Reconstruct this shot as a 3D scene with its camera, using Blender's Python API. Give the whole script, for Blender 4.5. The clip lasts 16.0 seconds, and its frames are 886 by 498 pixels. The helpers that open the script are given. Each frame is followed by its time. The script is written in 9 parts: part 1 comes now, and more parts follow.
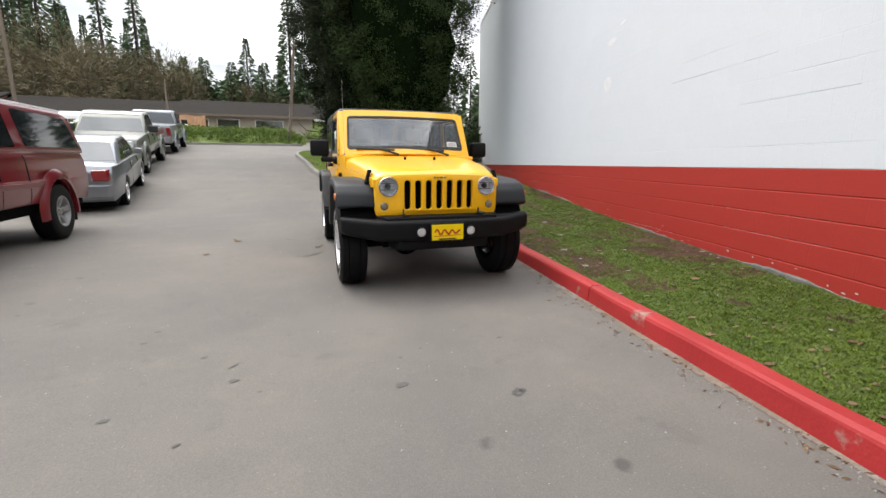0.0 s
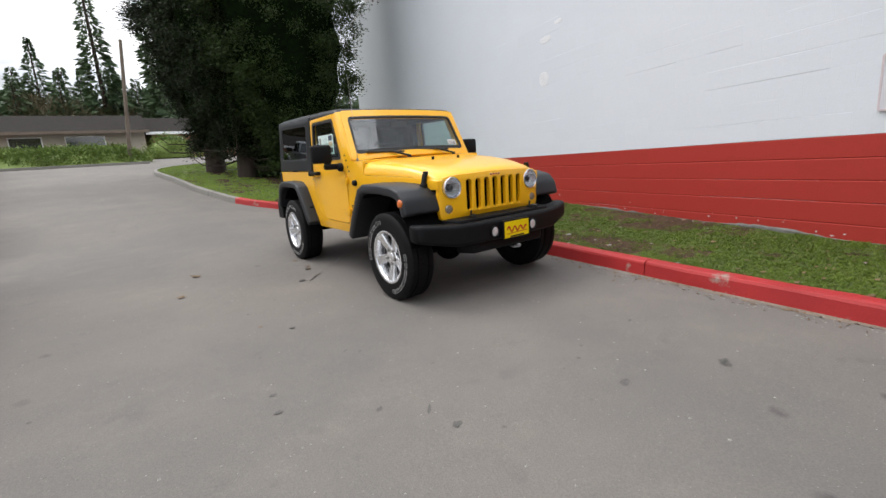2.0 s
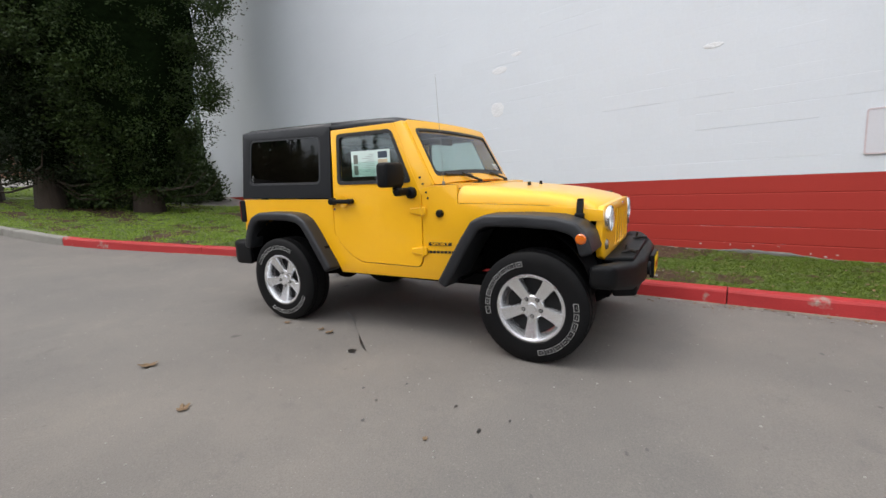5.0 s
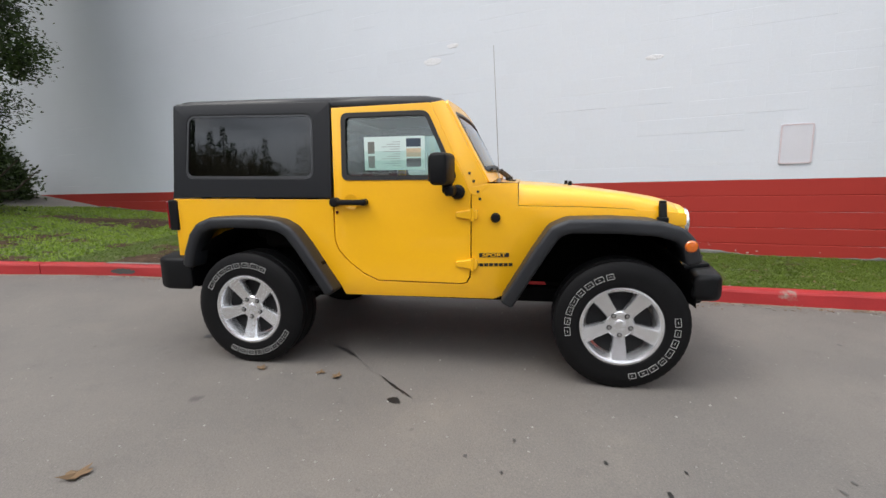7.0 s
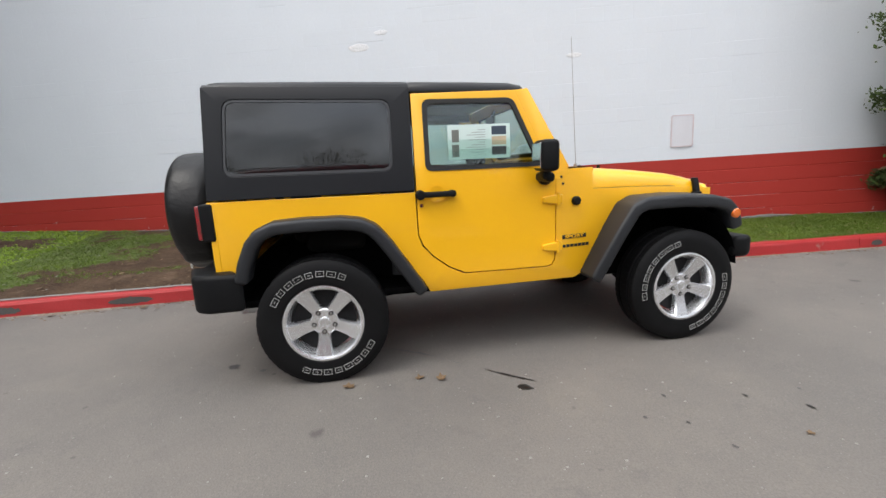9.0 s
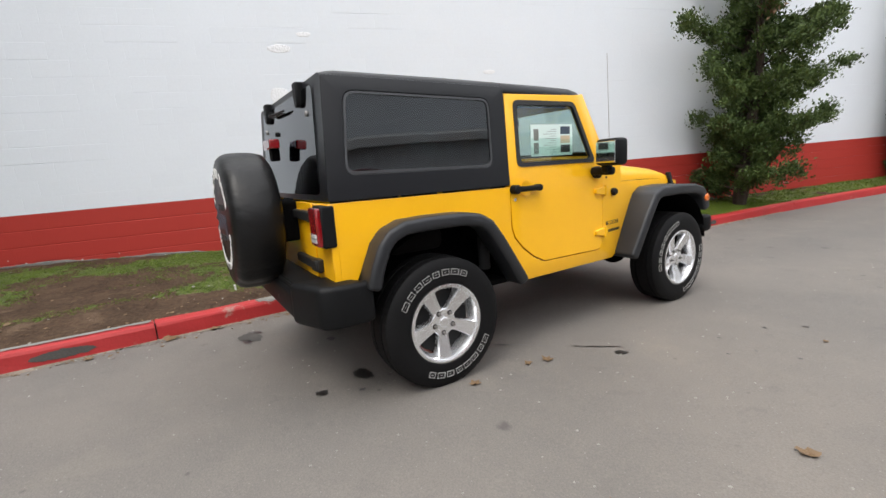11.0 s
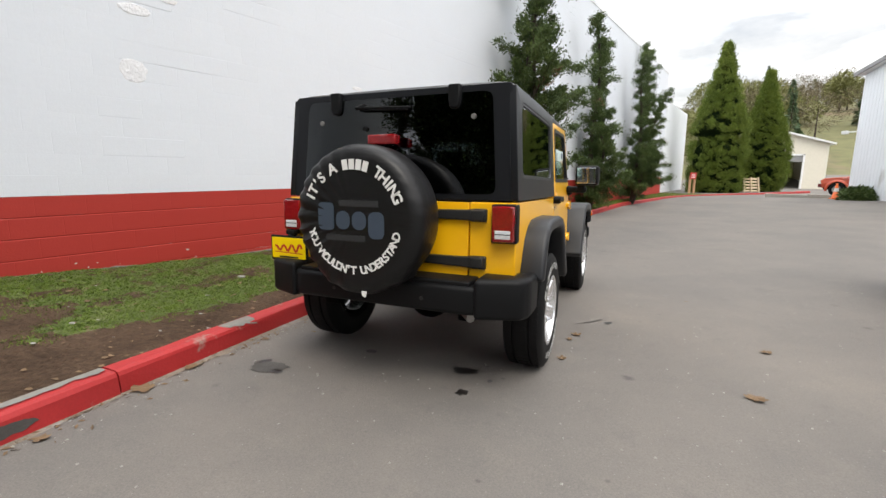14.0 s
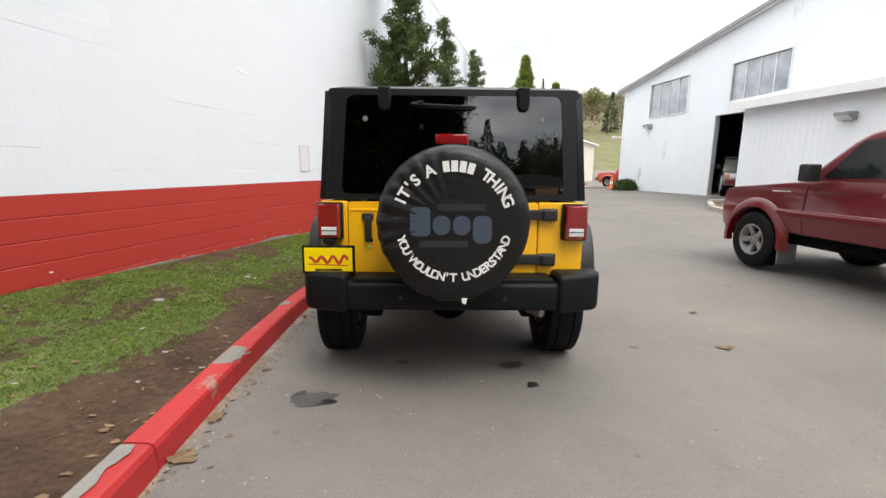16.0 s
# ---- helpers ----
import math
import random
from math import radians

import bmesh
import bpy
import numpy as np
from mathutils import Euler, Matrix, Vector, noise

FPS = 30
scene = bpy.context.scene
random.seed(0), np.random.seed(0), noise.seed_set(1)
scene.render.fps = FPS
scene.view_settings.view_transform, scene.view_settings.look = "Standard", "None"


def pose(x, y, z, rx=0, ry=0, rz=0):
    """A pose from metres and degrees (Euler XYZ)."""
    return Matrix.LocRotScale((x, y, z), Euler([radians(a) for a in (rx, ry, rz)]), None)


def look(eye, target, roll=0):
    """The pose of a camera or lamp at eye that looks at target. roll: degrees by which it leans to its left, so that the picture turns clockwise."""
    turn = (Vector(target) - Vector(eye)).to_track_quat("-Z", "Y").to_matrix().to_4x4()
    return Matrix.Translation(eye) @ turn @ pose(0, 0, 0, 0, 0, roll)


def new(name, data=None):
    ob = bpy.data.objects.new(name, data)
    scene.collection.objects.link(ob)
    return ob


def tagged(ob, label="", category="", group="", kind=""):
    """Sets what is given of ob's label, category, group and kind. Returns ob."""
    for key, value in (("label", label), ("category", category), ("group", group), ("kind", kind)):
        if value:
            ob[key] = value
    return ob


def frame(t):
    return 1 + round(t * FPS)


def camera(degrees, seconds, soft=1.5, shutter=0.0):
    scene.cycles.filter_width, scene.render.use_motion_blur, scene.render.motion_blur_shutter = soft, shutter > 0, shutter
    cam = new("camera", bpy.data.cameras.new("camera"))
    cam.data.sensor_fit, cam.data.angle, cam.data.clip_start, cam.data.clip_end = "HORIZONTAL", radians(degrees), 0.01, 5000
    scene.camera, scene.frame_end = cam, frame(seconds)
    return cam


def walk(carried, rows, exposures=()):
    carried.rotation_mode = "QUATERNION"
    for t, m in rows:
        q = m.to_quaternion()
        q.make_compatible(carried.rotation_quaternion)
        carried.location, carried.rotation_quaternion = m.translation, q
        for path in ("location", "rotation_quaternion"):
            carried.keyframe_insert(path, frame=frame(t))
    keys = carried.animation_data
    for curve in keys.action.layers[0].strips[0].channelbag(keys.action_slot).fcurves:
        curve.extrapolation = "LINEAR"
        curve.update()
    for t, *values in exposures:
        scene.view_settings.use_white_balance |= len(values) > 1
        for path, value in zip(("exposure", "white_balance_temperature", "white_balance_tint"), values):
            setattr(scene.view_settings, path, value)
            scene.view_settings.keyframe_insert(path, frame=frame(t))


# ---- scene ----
cam = camera(90.4, 16.0)
PATH = [
    (0, (-1.241, -4.375, 1.17), (-0.633, -2.508, 0.789), 0.2),
    (0.5, (-1.673, -4.229, 1.168), (-0.872, -2.436, 0.791), -2.2),
    (1, (-2.015, -3.974, 1.149), (-1.112, -2.23, 0.766), -3.1),
    (1.5, (-2.373, -3.667, 1.176), (-1.364, -1.985, 0.787), -2.9),
    (2, (-2.758, -3.359, 1.194), (-1.6, -1.777, 0.8), -4.4),
    (2.5, (-3.025, -2.976, 1.195), (-1.753, -1.474, 0.84), -4.9),
    (3, (-3.28, -2.583, 1.22), (-1.863, -1.215, 0.873), -4.0),
    (3.5, (-3.465, -2.2, 1.235), (-1.974, -0.918, 0.869), -3.4),
    (4, (-3.6, -1.789, 1.271), (-2.04, -0.591, 0.909), -2.6),
    (4.2, (-3.662, -1.611, 1.269), (-2.056, -0.466, 0.936), -2.6),
    (6.3, (-3.706, 0.074, 1.281), (-1.847, 0.712, 0.912), -3.9),
    (6.5, (-3.636, 0.222, 1.282), (-1.745, 0.762, 0.916), -3.8),
    (7, (-3.539, 0.569, 1.303), (-1.6, 0.934, 0.977), -1.8),
    (7.5, (-3.573, 0.972, 1.325), (-1.614, 1.135, 0.955), -4.5),
    (8, (-3.536, 1.345, 1.324), (-1.575, 1.344, 0.932), -5.3),
    (8.5, (-3.51, 1.72, 1.351), (-1.551, 1.558, 0.984), -3.8),
    (9, (-3.513, 2.121, 1.356), (-1.579, 1.798, 0.962), -3.8),
    (9.5, (-3.408, 2.492, 1.346), (-1.513, 1.997, 0.941), -3.9),
    (10, (-3.286, 2.891, 1.36), (-1.428, 2.255, 0.985), -3.3),
    (10.2, (-3.233, 3.064, 1.372), (-1.402, 2.349, 0.999), -4.1),
    (12.3, (-2.427, 4.539, 1.353), (-1.096, 3.083, 1.026), -0.9),
    (12.5, (-2.313, 4.641, 1.377), (-1.039, 3.132, 1.06), -0.9),
    (13, (-2.04, 4.992, 1.401), (-0.98, 3.34, 1.017), -2.5),
    (13.5, (-1.722, 5.205, 1.367), (-0.791, 3.482, 0.96), -2.1),
    (14, (-1.355, 5.42, 1.366), (-0.592, 3.603, 1.027), 0.1),
    (14.5, (-1.064, 5.554, 1.42), (-0.491, 3.678, 1.031), -0.7),
    (15, (-0.703, 5.602, 1.404), (-0.352, 3.674, 1.009), -1.2),
    (15.5, (-0.294, 5.654, 1.396), (-0.164, 3.692, 1.032), -0.4),
    (16, (0.09, 5.664, 1.404), (0.066, 3.698, 1.041), 0.5),
]
walk(cam, [(t, look(eye, target, roll)) for t, eye, target, roll in PATH], [(0.0, 1.15, 6850, 10), (1.2, 0.95, 6720, 10), (2.5, 0.87, 6680, 10), (7.0, 0.88, 6680, 10), (10.0, 1.03, 6750, 10), (13.0, 1.13, 6950, 10), (14.0, 1.08, 6950, 10), (14.5, 1.18, 6960, 10), (16.0, 1.27, 6980, 10)])

# ---- ground profile ----
GY = [-80, -3, 0, 2.5, 5.5, 8, 11, 15, 25, 31, 40, 80]
GZ = [-0.05, -0.05, 0, 0.05, 0.14, 0.40, 0.8, 1.28, 2.3, 2.7, 3.0, 3.6]
GFINE = np.linspace(-85, 85, 3401)
GSM = np.interp(GFINE, GY, GZ)
GSM = np.convolve(np.pad(GSM, 30, mode="edge"), np.ones(61) / 61, mode="valid")


def road_z(y):
    return float(np.interp(y, GFINE, GSM))


def ground_z(x, y):
    """The lot's surface: it climbs gently towards the service building, west of the walk."""
    side = float(np.interp(x, [-13, -5, -2], [0.345, 0.105, 0.0]))
    return road_z(y) + side * float(np.interp(y, [-32, -22, 1, 6], [0.0, 1.0, 1.0, 0.0]))


KERB_Y = [-38, -30.4, -25, -22.4, -15.8, -6.25, -4.2, -2.4, -0.2, 1.55, 3.9, 5.6, 6.7, 8.8, 11.5, 13.3, 15.5, 17.0]
KERB_X = [-15.5, -9.5, -4.6, -3.3, -1.15, 0.55, 0.80, 1.0, 1.22, 1.38, 1.30, 1.15, 0.75, -0.30, -0.82, -0.95, -1.2, -1.38]
WALL_M = 0.244
ANG_WALL = math.atan(WALL_M)


def kerb_x(y):
    return float(np.mean([np.interp(y + o, KERB_Y, KERB_X) for o in (-0.6, -0.3, 0, 0.3, 0.6)]))


def wall_x(y):
    return 2.60 + WALL_M * (y + 2.48)


def wall_ground(y):
    return float(np.interp(y, [-30, -10, -2.4, 2, 4, 8, 12, 16, 22], [0.15, 0.17, 0.18, 0.31, 0.44, 0.62, 0.86, 1.25, 1.9]))


# ---- sky and sun ----
world = bpy.data.worlds.new("sky")
scene.world = world
world.use_nodes = True
wn, wl = world.node_tree.nodes, world.node_tree.links
wn.clear()
sky = wn.new("ShaderNodeTexSky")
sky.sky_type = "NISHITA"
sky.sun_disc = False
sky.sun_elevation = radians(42)
sky.sun_rotation = radians(287)
sky_gain = wn.new("ShaderNodeMix")
sky_gain.data_type = "RGBA"
sky_gain.blend_type = "MULTIPLY"
sky_gain.inputs["Factor"].default_value = 1.0
SKY_STRENGTH = 0.10
sky_gain.inputs["B"].default_value = (1, 1, 1, 1)
tc = wn.new("ShaderNodeTexCoord")
mp = wn.new("ShaderNodeMapping")
mp.inputs["Scale"].default_value = (1.2, 1.2, 3.2)
cl = wn.new("ShaderNodeTexNoise")
cl.inputs["Scale"].default_value = 2.1
cl.inputs["Detail"].default_value = 9
cl.inputs["Roughness"].default_value = 0.58
ramp = wn.new("ShaderNodeValToRGB")
ramp.color_ramp.elements[0].position = 0.36
ramp.color_ramp.elements[0].color = (0.45, 0.45, 0.45, 1)
ramp.color_ramp.elements[1].position = 0.60
ramp.color_ramp.elements[1].color = (1, 1, 1, 1)
cloud = wn.new("ShaderNodeMix")
cloud.data_type = "RGBA"
cloud.inputs["B"].default_value = (9.6, 9.9, 10.4, 1)
bg = wn.new("ShaderNodeBackground")
bg.inputs["Strength"].default_value = SKY_STRENGTH
out = wn.new("ShaderNodeOutputWorld")
wl.new(tc.outputs["Generated"], mp.inputs["Vector"])
wl.new(mp.outputs["Vector"], cl.inputs["Vector"])
wl.new(cl.outputs["Fac"], ramp.inputs["Fac"])
wl.new(sky.outputs["Color"], sky_gain.inputs["A"])
wl.new(sky_gain.outputs["Result"], cloud.inputs["A"])
wl.new(ramp.outputs["Color"], cloud.inputs["Factor"])
# an overcast sky is brighter overhead than at the horizon
sep = wn.new("ShaderNodeSeparateXYZ")
rise = wn.new("ShaderNodeMapRange")
rise.inputs["To Min"].default_value = 0.43
rise.inputs["To Max"].default_value = 1.66
dome = wn.new("ShaderNodeMix")
dome.data_type = "RGBA"
dome.blend_type = "MULTIPLY"
dome.inputs["Factor"].default_value = 1.0
wl.new(tc.outputs["Generated"], sep.inputs["Vector"])
wl.new(sep.outputs["Z"], rise.inputs["Value"])
wl.new(cloud.outputs["Result"], dome.inputs["A"])
under = wn.new("ShaderNodeTexNoise")
under.inputs["Scale"].default_value = 3.4
under.inputs["Detail"].default_value = 8
under.inputs["Roughness"].default_value = 0.6
under.inputs["Distortion"].default_value = 0.35
shade = wn.new("ShaderNodeMapRange")
shade.inputs["From Min"].default_value = 0.40
shade.inputs["From Max"].default_value = 0.60
shade.inputs["To Min"].default_value = 0.80
shade.inputs["To Max"].default_value = 1.30
both_ = wn.new("ShaderNodeMath")
both_.operation = "MULTIPLY"
wl.new(mp.outputs["Vector"], under.inputs["Vector"])
wl.new(under.outputs["Fac"], shade.inputs["Value"])
wl.new(rise.outputs["Result"], both_.inputs[0])
wl.new(shade.outputs["Result"], both_.inputs[1])
wl.new(both_.outputs[0], dome.inputs["B"])
wl.new(dome.outputs["Result"], bg.inputs["Color"])
wl.new(bg.outputs["Background"], out.inputs["Surface"])

sun_data = bpy.data.lights.new("sun", "SUN")
sun_data.energy = 0.8
sun_data.angle = radians(25)
sun_data.color = (1.0, 0.97, 0.92)
sun = new("sun", sun_data)
sun.matrix_world = look((-12, 20, 40), (0, 0, 0))


# ---- materials ----
def mat(name, base, rough=0.6, metal=0.0, vary=0.12, scale=6.0, fine=80.0, bump=0.15, bump_scale=60.0, coat=0.0, rnd=0.0, spec=0.5, tint=None, tint_scale=1.5, tint_amt=0.0, stretch=(1, 1, 1), bdist=0.002):
    """A surface with a broad and a fine variation, bump, and an optional second colour in stains."""
    m = bpy.data.materials.new(name)
    m.use_nodes = True
    n, l = m.node_tree.nodes, m.node_tree.links
    b = n["Principled BSDF"]
    b.inputs["Roughness"].default_value = rough
    b.inputs["Metallic"].default_value = metal
    b.inputs["Coat Weight"].default_value = coat
    b.inputs["Coat Roughness"].default_value = 0.05
    b.inputs["Specular IOR Level"].default_value = spec
    t = n.new("ShaderNodeTexCoord")
    mp_ = n.new("ShaderNodeMapping")
    mp_.inputs["Scale"].default_value = stretch
    l.new(t.outputs["Object"], mp_.inputs["Vector"])
    n1 = n.new("ShaderNodeTexNoise")
    n1.inputs["Scale"].default_value = scale
    n1.inputs["Detail"].default_value = 5
    n2 = n.new("ShaderNodeTexNoise")
    n2.inputs["Scale"].default_value = fine
    n2.inputs["Detail"].default_value = 3
    for q in (n1, n2):
        l.new(mp_.outputs["Vector"], q.inputs["Vector"])
    add = n.new("ShaderNodeMath")
    add.operation = "ADD"
    l.new(n1.outputs["Fac"], add.inputs[0])
    l.new(n2.outputs["Fac"], add.inputs[1])
    src = add.outputs[0]
    if rnd:
        oi = n.new("ShaderNodeObjectInfo")
        mul = n.new("ShaderNodeMath")
        mul.operation = "MULTIPLY_ADD"
        mul.inputs[1].default_value = rnd
        l.new(oi.outputs["Random"], mul.inputs[0])
        l.new(src, mul.inputs[2])
        src = mul.outputs[0]
    r = n.new("ShaderNodeMapRange")
    r.inputs["From Min"].default_value = 0.6
    r.inputs["From Max"].default_value = 1.4 + rnd
    r.inputs["To Min"].default_value = 1 - vary
    r.inputs["To Max"].default_value = 1 + vary
    l.new(src, r.inputs["Value"])
    mx = n.new("ShaderNodeMix")
    mx.data_type = "RGBA"
    mx.blend_type = "MULTIPLY"
    mx.inputs["Factor"].default_value = 1.0
    mx.inputs["A"].default_value = (*base, 1)
    l.new(r.outputs["Result"], mx.inputs["B"])
    col = mx.outputs["Result"]
    if tint is not None:
        n3 = n.new("ShaderNodeTexNoise")
        n3.inputs["Scale"].default_value = tint_scale
        n3.inputs["Detail"].default_value = 7
        n3.inputs["Roughness"].default_value = 0.62
        l.new(mp_.outputs["Vector"], n3.inputs["Vector"])
        rr = n.new("ShaderNodeMapRange")
        rr.inputs["From Min"].default_value = 0.62 - 0.3 * tint_amt
        rr.inputs["From Max"].default_value = 0.70 - 0.2 * tint_amt
        l.new(n3.outputs["Fac"], rr.inputs["Value"])
        m2 = n.new("ShaderNodeMix")
        m2.data_type = "RGBA"
        m2.inputs["B"].default_value = (*tint, 1)
        l.new(rr.outputs["Result"], m2.inputs["Factor"])
        l.new(col, m2.inputs["A"])
        col = m2.outputs["Result"]
    l.new(col, b.inputs["Base Color"])
    if bump:
        n4 = n.new("ShaderNodeTexNoise")
        n4.inputs["Scale"].default_value = bump_scale
        n4.inputs["Detail"].default_value = 4
        l.new(mp_.outputs["Vector"], n4.inputs["Vector"])
        bp = n.new("ShaderNodeBump")
        bp.inputs["Strength"].default_value = bump
        bp.inputs["Distance"].default_value = bdist
        l.new(n4.outputs["Fac"], bp.inputs["Height"])
        l.new(bp.outputs["Normal"], b.inputs["Normal"])
    return m


def glass(name, tint, rough=0.0, f0=0.045):
    """Thin tinted pane: part clear, part reflecting, more so at a slant."""
    m = bpy.data.materials.new(name)
    m.use_nodes = True
    n, l = m.node_tree.nodes, m.node_tree.links
    n.clear()
    tr = n.new("ShaderNodeBsdfTransparent")
    tr.inputs["Color"].default_value = (*tint, 1)
    gl = n.new("ShaderNodeBsdfGlossy")
    gl.inputs["Roughness"].default_value = rough
    gl.inputs["Color"].default_value = (0.95, 0.97, 1, 1)
    lw = n.new("ShaderNodeLayerWeight")
    lw.inputs["Blend"].default_value = 0.5
    pw = n.new("ShaderNodeMath")
    pw.operation = "POWER"
    pw.inputs[1].default_value = 5.0
    l.new(lw.outputs["Facing"], pw.inputs[0])
    ma = n.new("ShaderNodeMath")
    ma.operation = "MULTIPLY_ADD"
    ma.inputs[1].default_value = 1 - f0
    ma.inputs[2].default_value = f0
    l.new(pw.outputs[0], ma.inputs[0])
    mx = n.new("ShaderNodeMixShader")
    o = n.new("ShaderNodeOutputMaterial")
    l.new(ma.outputs[0], mx.inputs[0])
    l.new(tr.outputs[0], mx.inputs[1])
    l.new(gl.outputs[0], mx.inputs[2])
    l.new(mx.outputs[0], o.inputs["Surface"])
    return m


def foliage(name, a, b2, rough=0.6):
    """Leaf colour that differs from spray to spray."""
    m = bpy.data.materials.new(name)
    m.use_nodes = True
    n, l = m.node_tree.nodes, m.node_tree.links
    b = n["Principled BSDF"]
    b.inputs["Roughness"].default_value = rough
    b.inputs["Specular IOR Level"].default_value = 0.25
    g = n.new("ShaderNodeNewGeometry")
    t = n.new("ShaderNodeTexCoord")
    n1 = n.new("ShaderNodeTexNoise")
    n1.inputs["Scale"].default_value = 0.9
    l.new(t.outputs["Object"], n1.inputs["Vector"])
    ad = n.new("ShaderNodeMath")
    ad.operation = "MULTIPLY_ADD"
    ad.inputs[1].default_value = 0.6
    l.new(g.outputs["Random Per Island"], ad.inputs[0])
    sb = n.new("ShaderNodeMath")
    sb.operation = "SUBTRACT"
    sb.inputs[1].default_value = 0.28
    l.new(n1.outputs["Fac"], sb.inputs[0])
    l.new(sb.outputs[0], ad.inputs[2])
    mx = n.new("ShaderNodeMix")
    mx.data_type = "RGBA"
    mx.inputs["A"].default_value = (*a, 1)
    mx.inputs["B"].default_value = (*b2, 1)
    l.new(ad.outputs[0], mx.inputs["Factor"])
    l.new(mx.outputs["Result"], b.inputs["Base Color"])
    return m


def asphalt_mat():
    """Worn asphalt: pale aggregate, broad lighter and darker drifts, fine speckle."""
    m = bpy.data.materials.new("asphalt")
    m.use_nodes = True
    n, l = m.node_tree.nodes, m.node_tree.links
    b = n["Principled BSDF"]
    b.inputs["Roughness"].default_value = 0.82
    b.inputs["Specular IOR Level"].default_value = 0.35
    t = n.new("ShaderNodeTexCoord")

    def nz(scale, detail=4, rough=0.5):
        q = n.new("ShaderNodeTexNoise")
        q.inputs["Scale"].default_value = scale
        q.inputs["Detail"].default_value = detail
        q.inputs["Roughness"].default_value = rough
        l.new(t.outputs["Object"], q.inputs["Vector"])
        return q.outputs["Fac"]

    def mr(v, a, b_, c, d):
        q = n.new("ShaderNodeMapRange")
        for k, x in zip(("From Min", "From Max", "To Min", "To Max"), (a, b_, c, d)):
            q.inputs[k].default_value = x
        l.new(v, q.inputs["Value"])
        return q.outputs["Result"]

    def mixc(f, a, c, blend="MIX"):
        q = n.new("ShaderNodeMix")
        q.data_type = "RGBA"
        q.blend_type = blend
        for k, x in (("Factor", f), ("A", a), ("B", c)):
            if isinstance(x, tuple) or isinstance(x, float):
                q.inputs[k].default_value = x
            else:
                l.new(x, q.inputs[k])
        return q.outputs["Result"]

    def wob(scale):
        q = n.new("ShaderNodeTexNoise")
        q.inputs["Scale"].default_value = scale
        q.inputs["Detail"].default_value = 3
        l.new(t.outputs["Object"], q.inputs["Vector"])
        return q.outputs["Color"]

    broad = mr(nz(0.35, 5, 0.6), 0.35, 0.65, 0.0, 1.0)
    col = mixc(broad, (0.136, 0.127, 0.118, 1), (0.168, 0.153, 0.138, 1))
    col = mixc(mr(nz(1.6, 6, 0.65), 0.56, 0.74, 0.0, 0.40), col, (0.208, 0.188, 0.160, 1))
    col = mixc(mr(nz(4.0, 5, 0.6), 0.62, 0.74, 0.0, 0.40), col, (0.098, 0.093, 0.089, 1))
    v = n.new("ShaderNodeTexVoronoi")
    v.inputs["Scale"].default_value = 130
    l.new(t.outputs["Object"], v.inputs["Vector"])
    speck = mixc(mr(nz(110, 4, 0.7), 0.36, 0.66, 0.0, 1.0), (0.87, 0.87, 0.88, 1), (1.13, 1.12, 1.11, 1))
    col = mixc(1.0, col, speck, "MULTIPLY")
    v2 = n.new("ShaderNodeTexVoronoi")
    v2.inputs["Scale"].default_value = 28
    l.new(t.outputs["Object"], v2.inputs["Vector"])
    col = mixc(mr(v2.outputs["Distance"], 0.05, 0.11, 0.40, 0.0), col, (0.36, 0.345, 0.32, 1))
    for scale, size, keep, dark in ((2.3, 0.115, 0.70, 0.62), (6.5, 0.11, 0.72, 0.5)):
        warp = mixc(0.06, t.outputs["Object"], wob(14 / scale * 2.3))
        v3 = n.new("ShaderNodeTexVoronoi")
        v3.inputs["Scale"].default_value = scale
        l.new(warp, v3.inputs["Vector"])
        sel = n.new("ShaderNodeSeparateColor")
        l.new(v3.outputs["Color"], sel.inputs[0])
        spot = n.new("ShaderNodeMath")
        spot.operation = "MULTIPLY"
        l.new(mr(v3.outputs["Distance"], size * 0.45, size, dark, 0.0), spot.inputs[0])
        l.new(mr(sel.outputs[0], keep, keep + 0.25, 0.0, 1.0), spot.inputs[1])
        col = mixc(spot.outputs[0], col, (0.046, 0.043, 0.041, 1))
    col = mixc(mr(nz(0.9, 8, 0.72), 0.40, 0.62, 0.0, 1.0), mixc(1.0, col, (0.93, 0.935, 0.935, 1), "MULTIPLY"), mixc(1.0, col, (1.05, 1.045, 1.03, 1), "MULTIPLY"))
    l.new(col, b.inputs["Base Color"])
    bp = n.new("ShaderNodeBump")
    bp.inputs["Strength"].default_value = 0.35
    bp.inputs["Distance"].default_value = 0.004
    l.new(v.outputs["Distance"], bp.inputs["Height"])
    l.new(bp.outputs["Normal"], b.inputs["Normal"])
    return m


def paint_wall(name, base, wear, wear_pos, bump=0.35):
    """Old masonry paint on concrete block: rolled texture, faint streaks down the wall, small worn spots."""
    m = mat(name, base, rough=0.68, spec=0.34, vary=0.035, scale=1.3, fine=30, bump=bump, bump_scale=55, bdist=0.004, tint=wear, tint_scale=3.5, tint_amt=wear_pos, rnd=0.25)
    return m


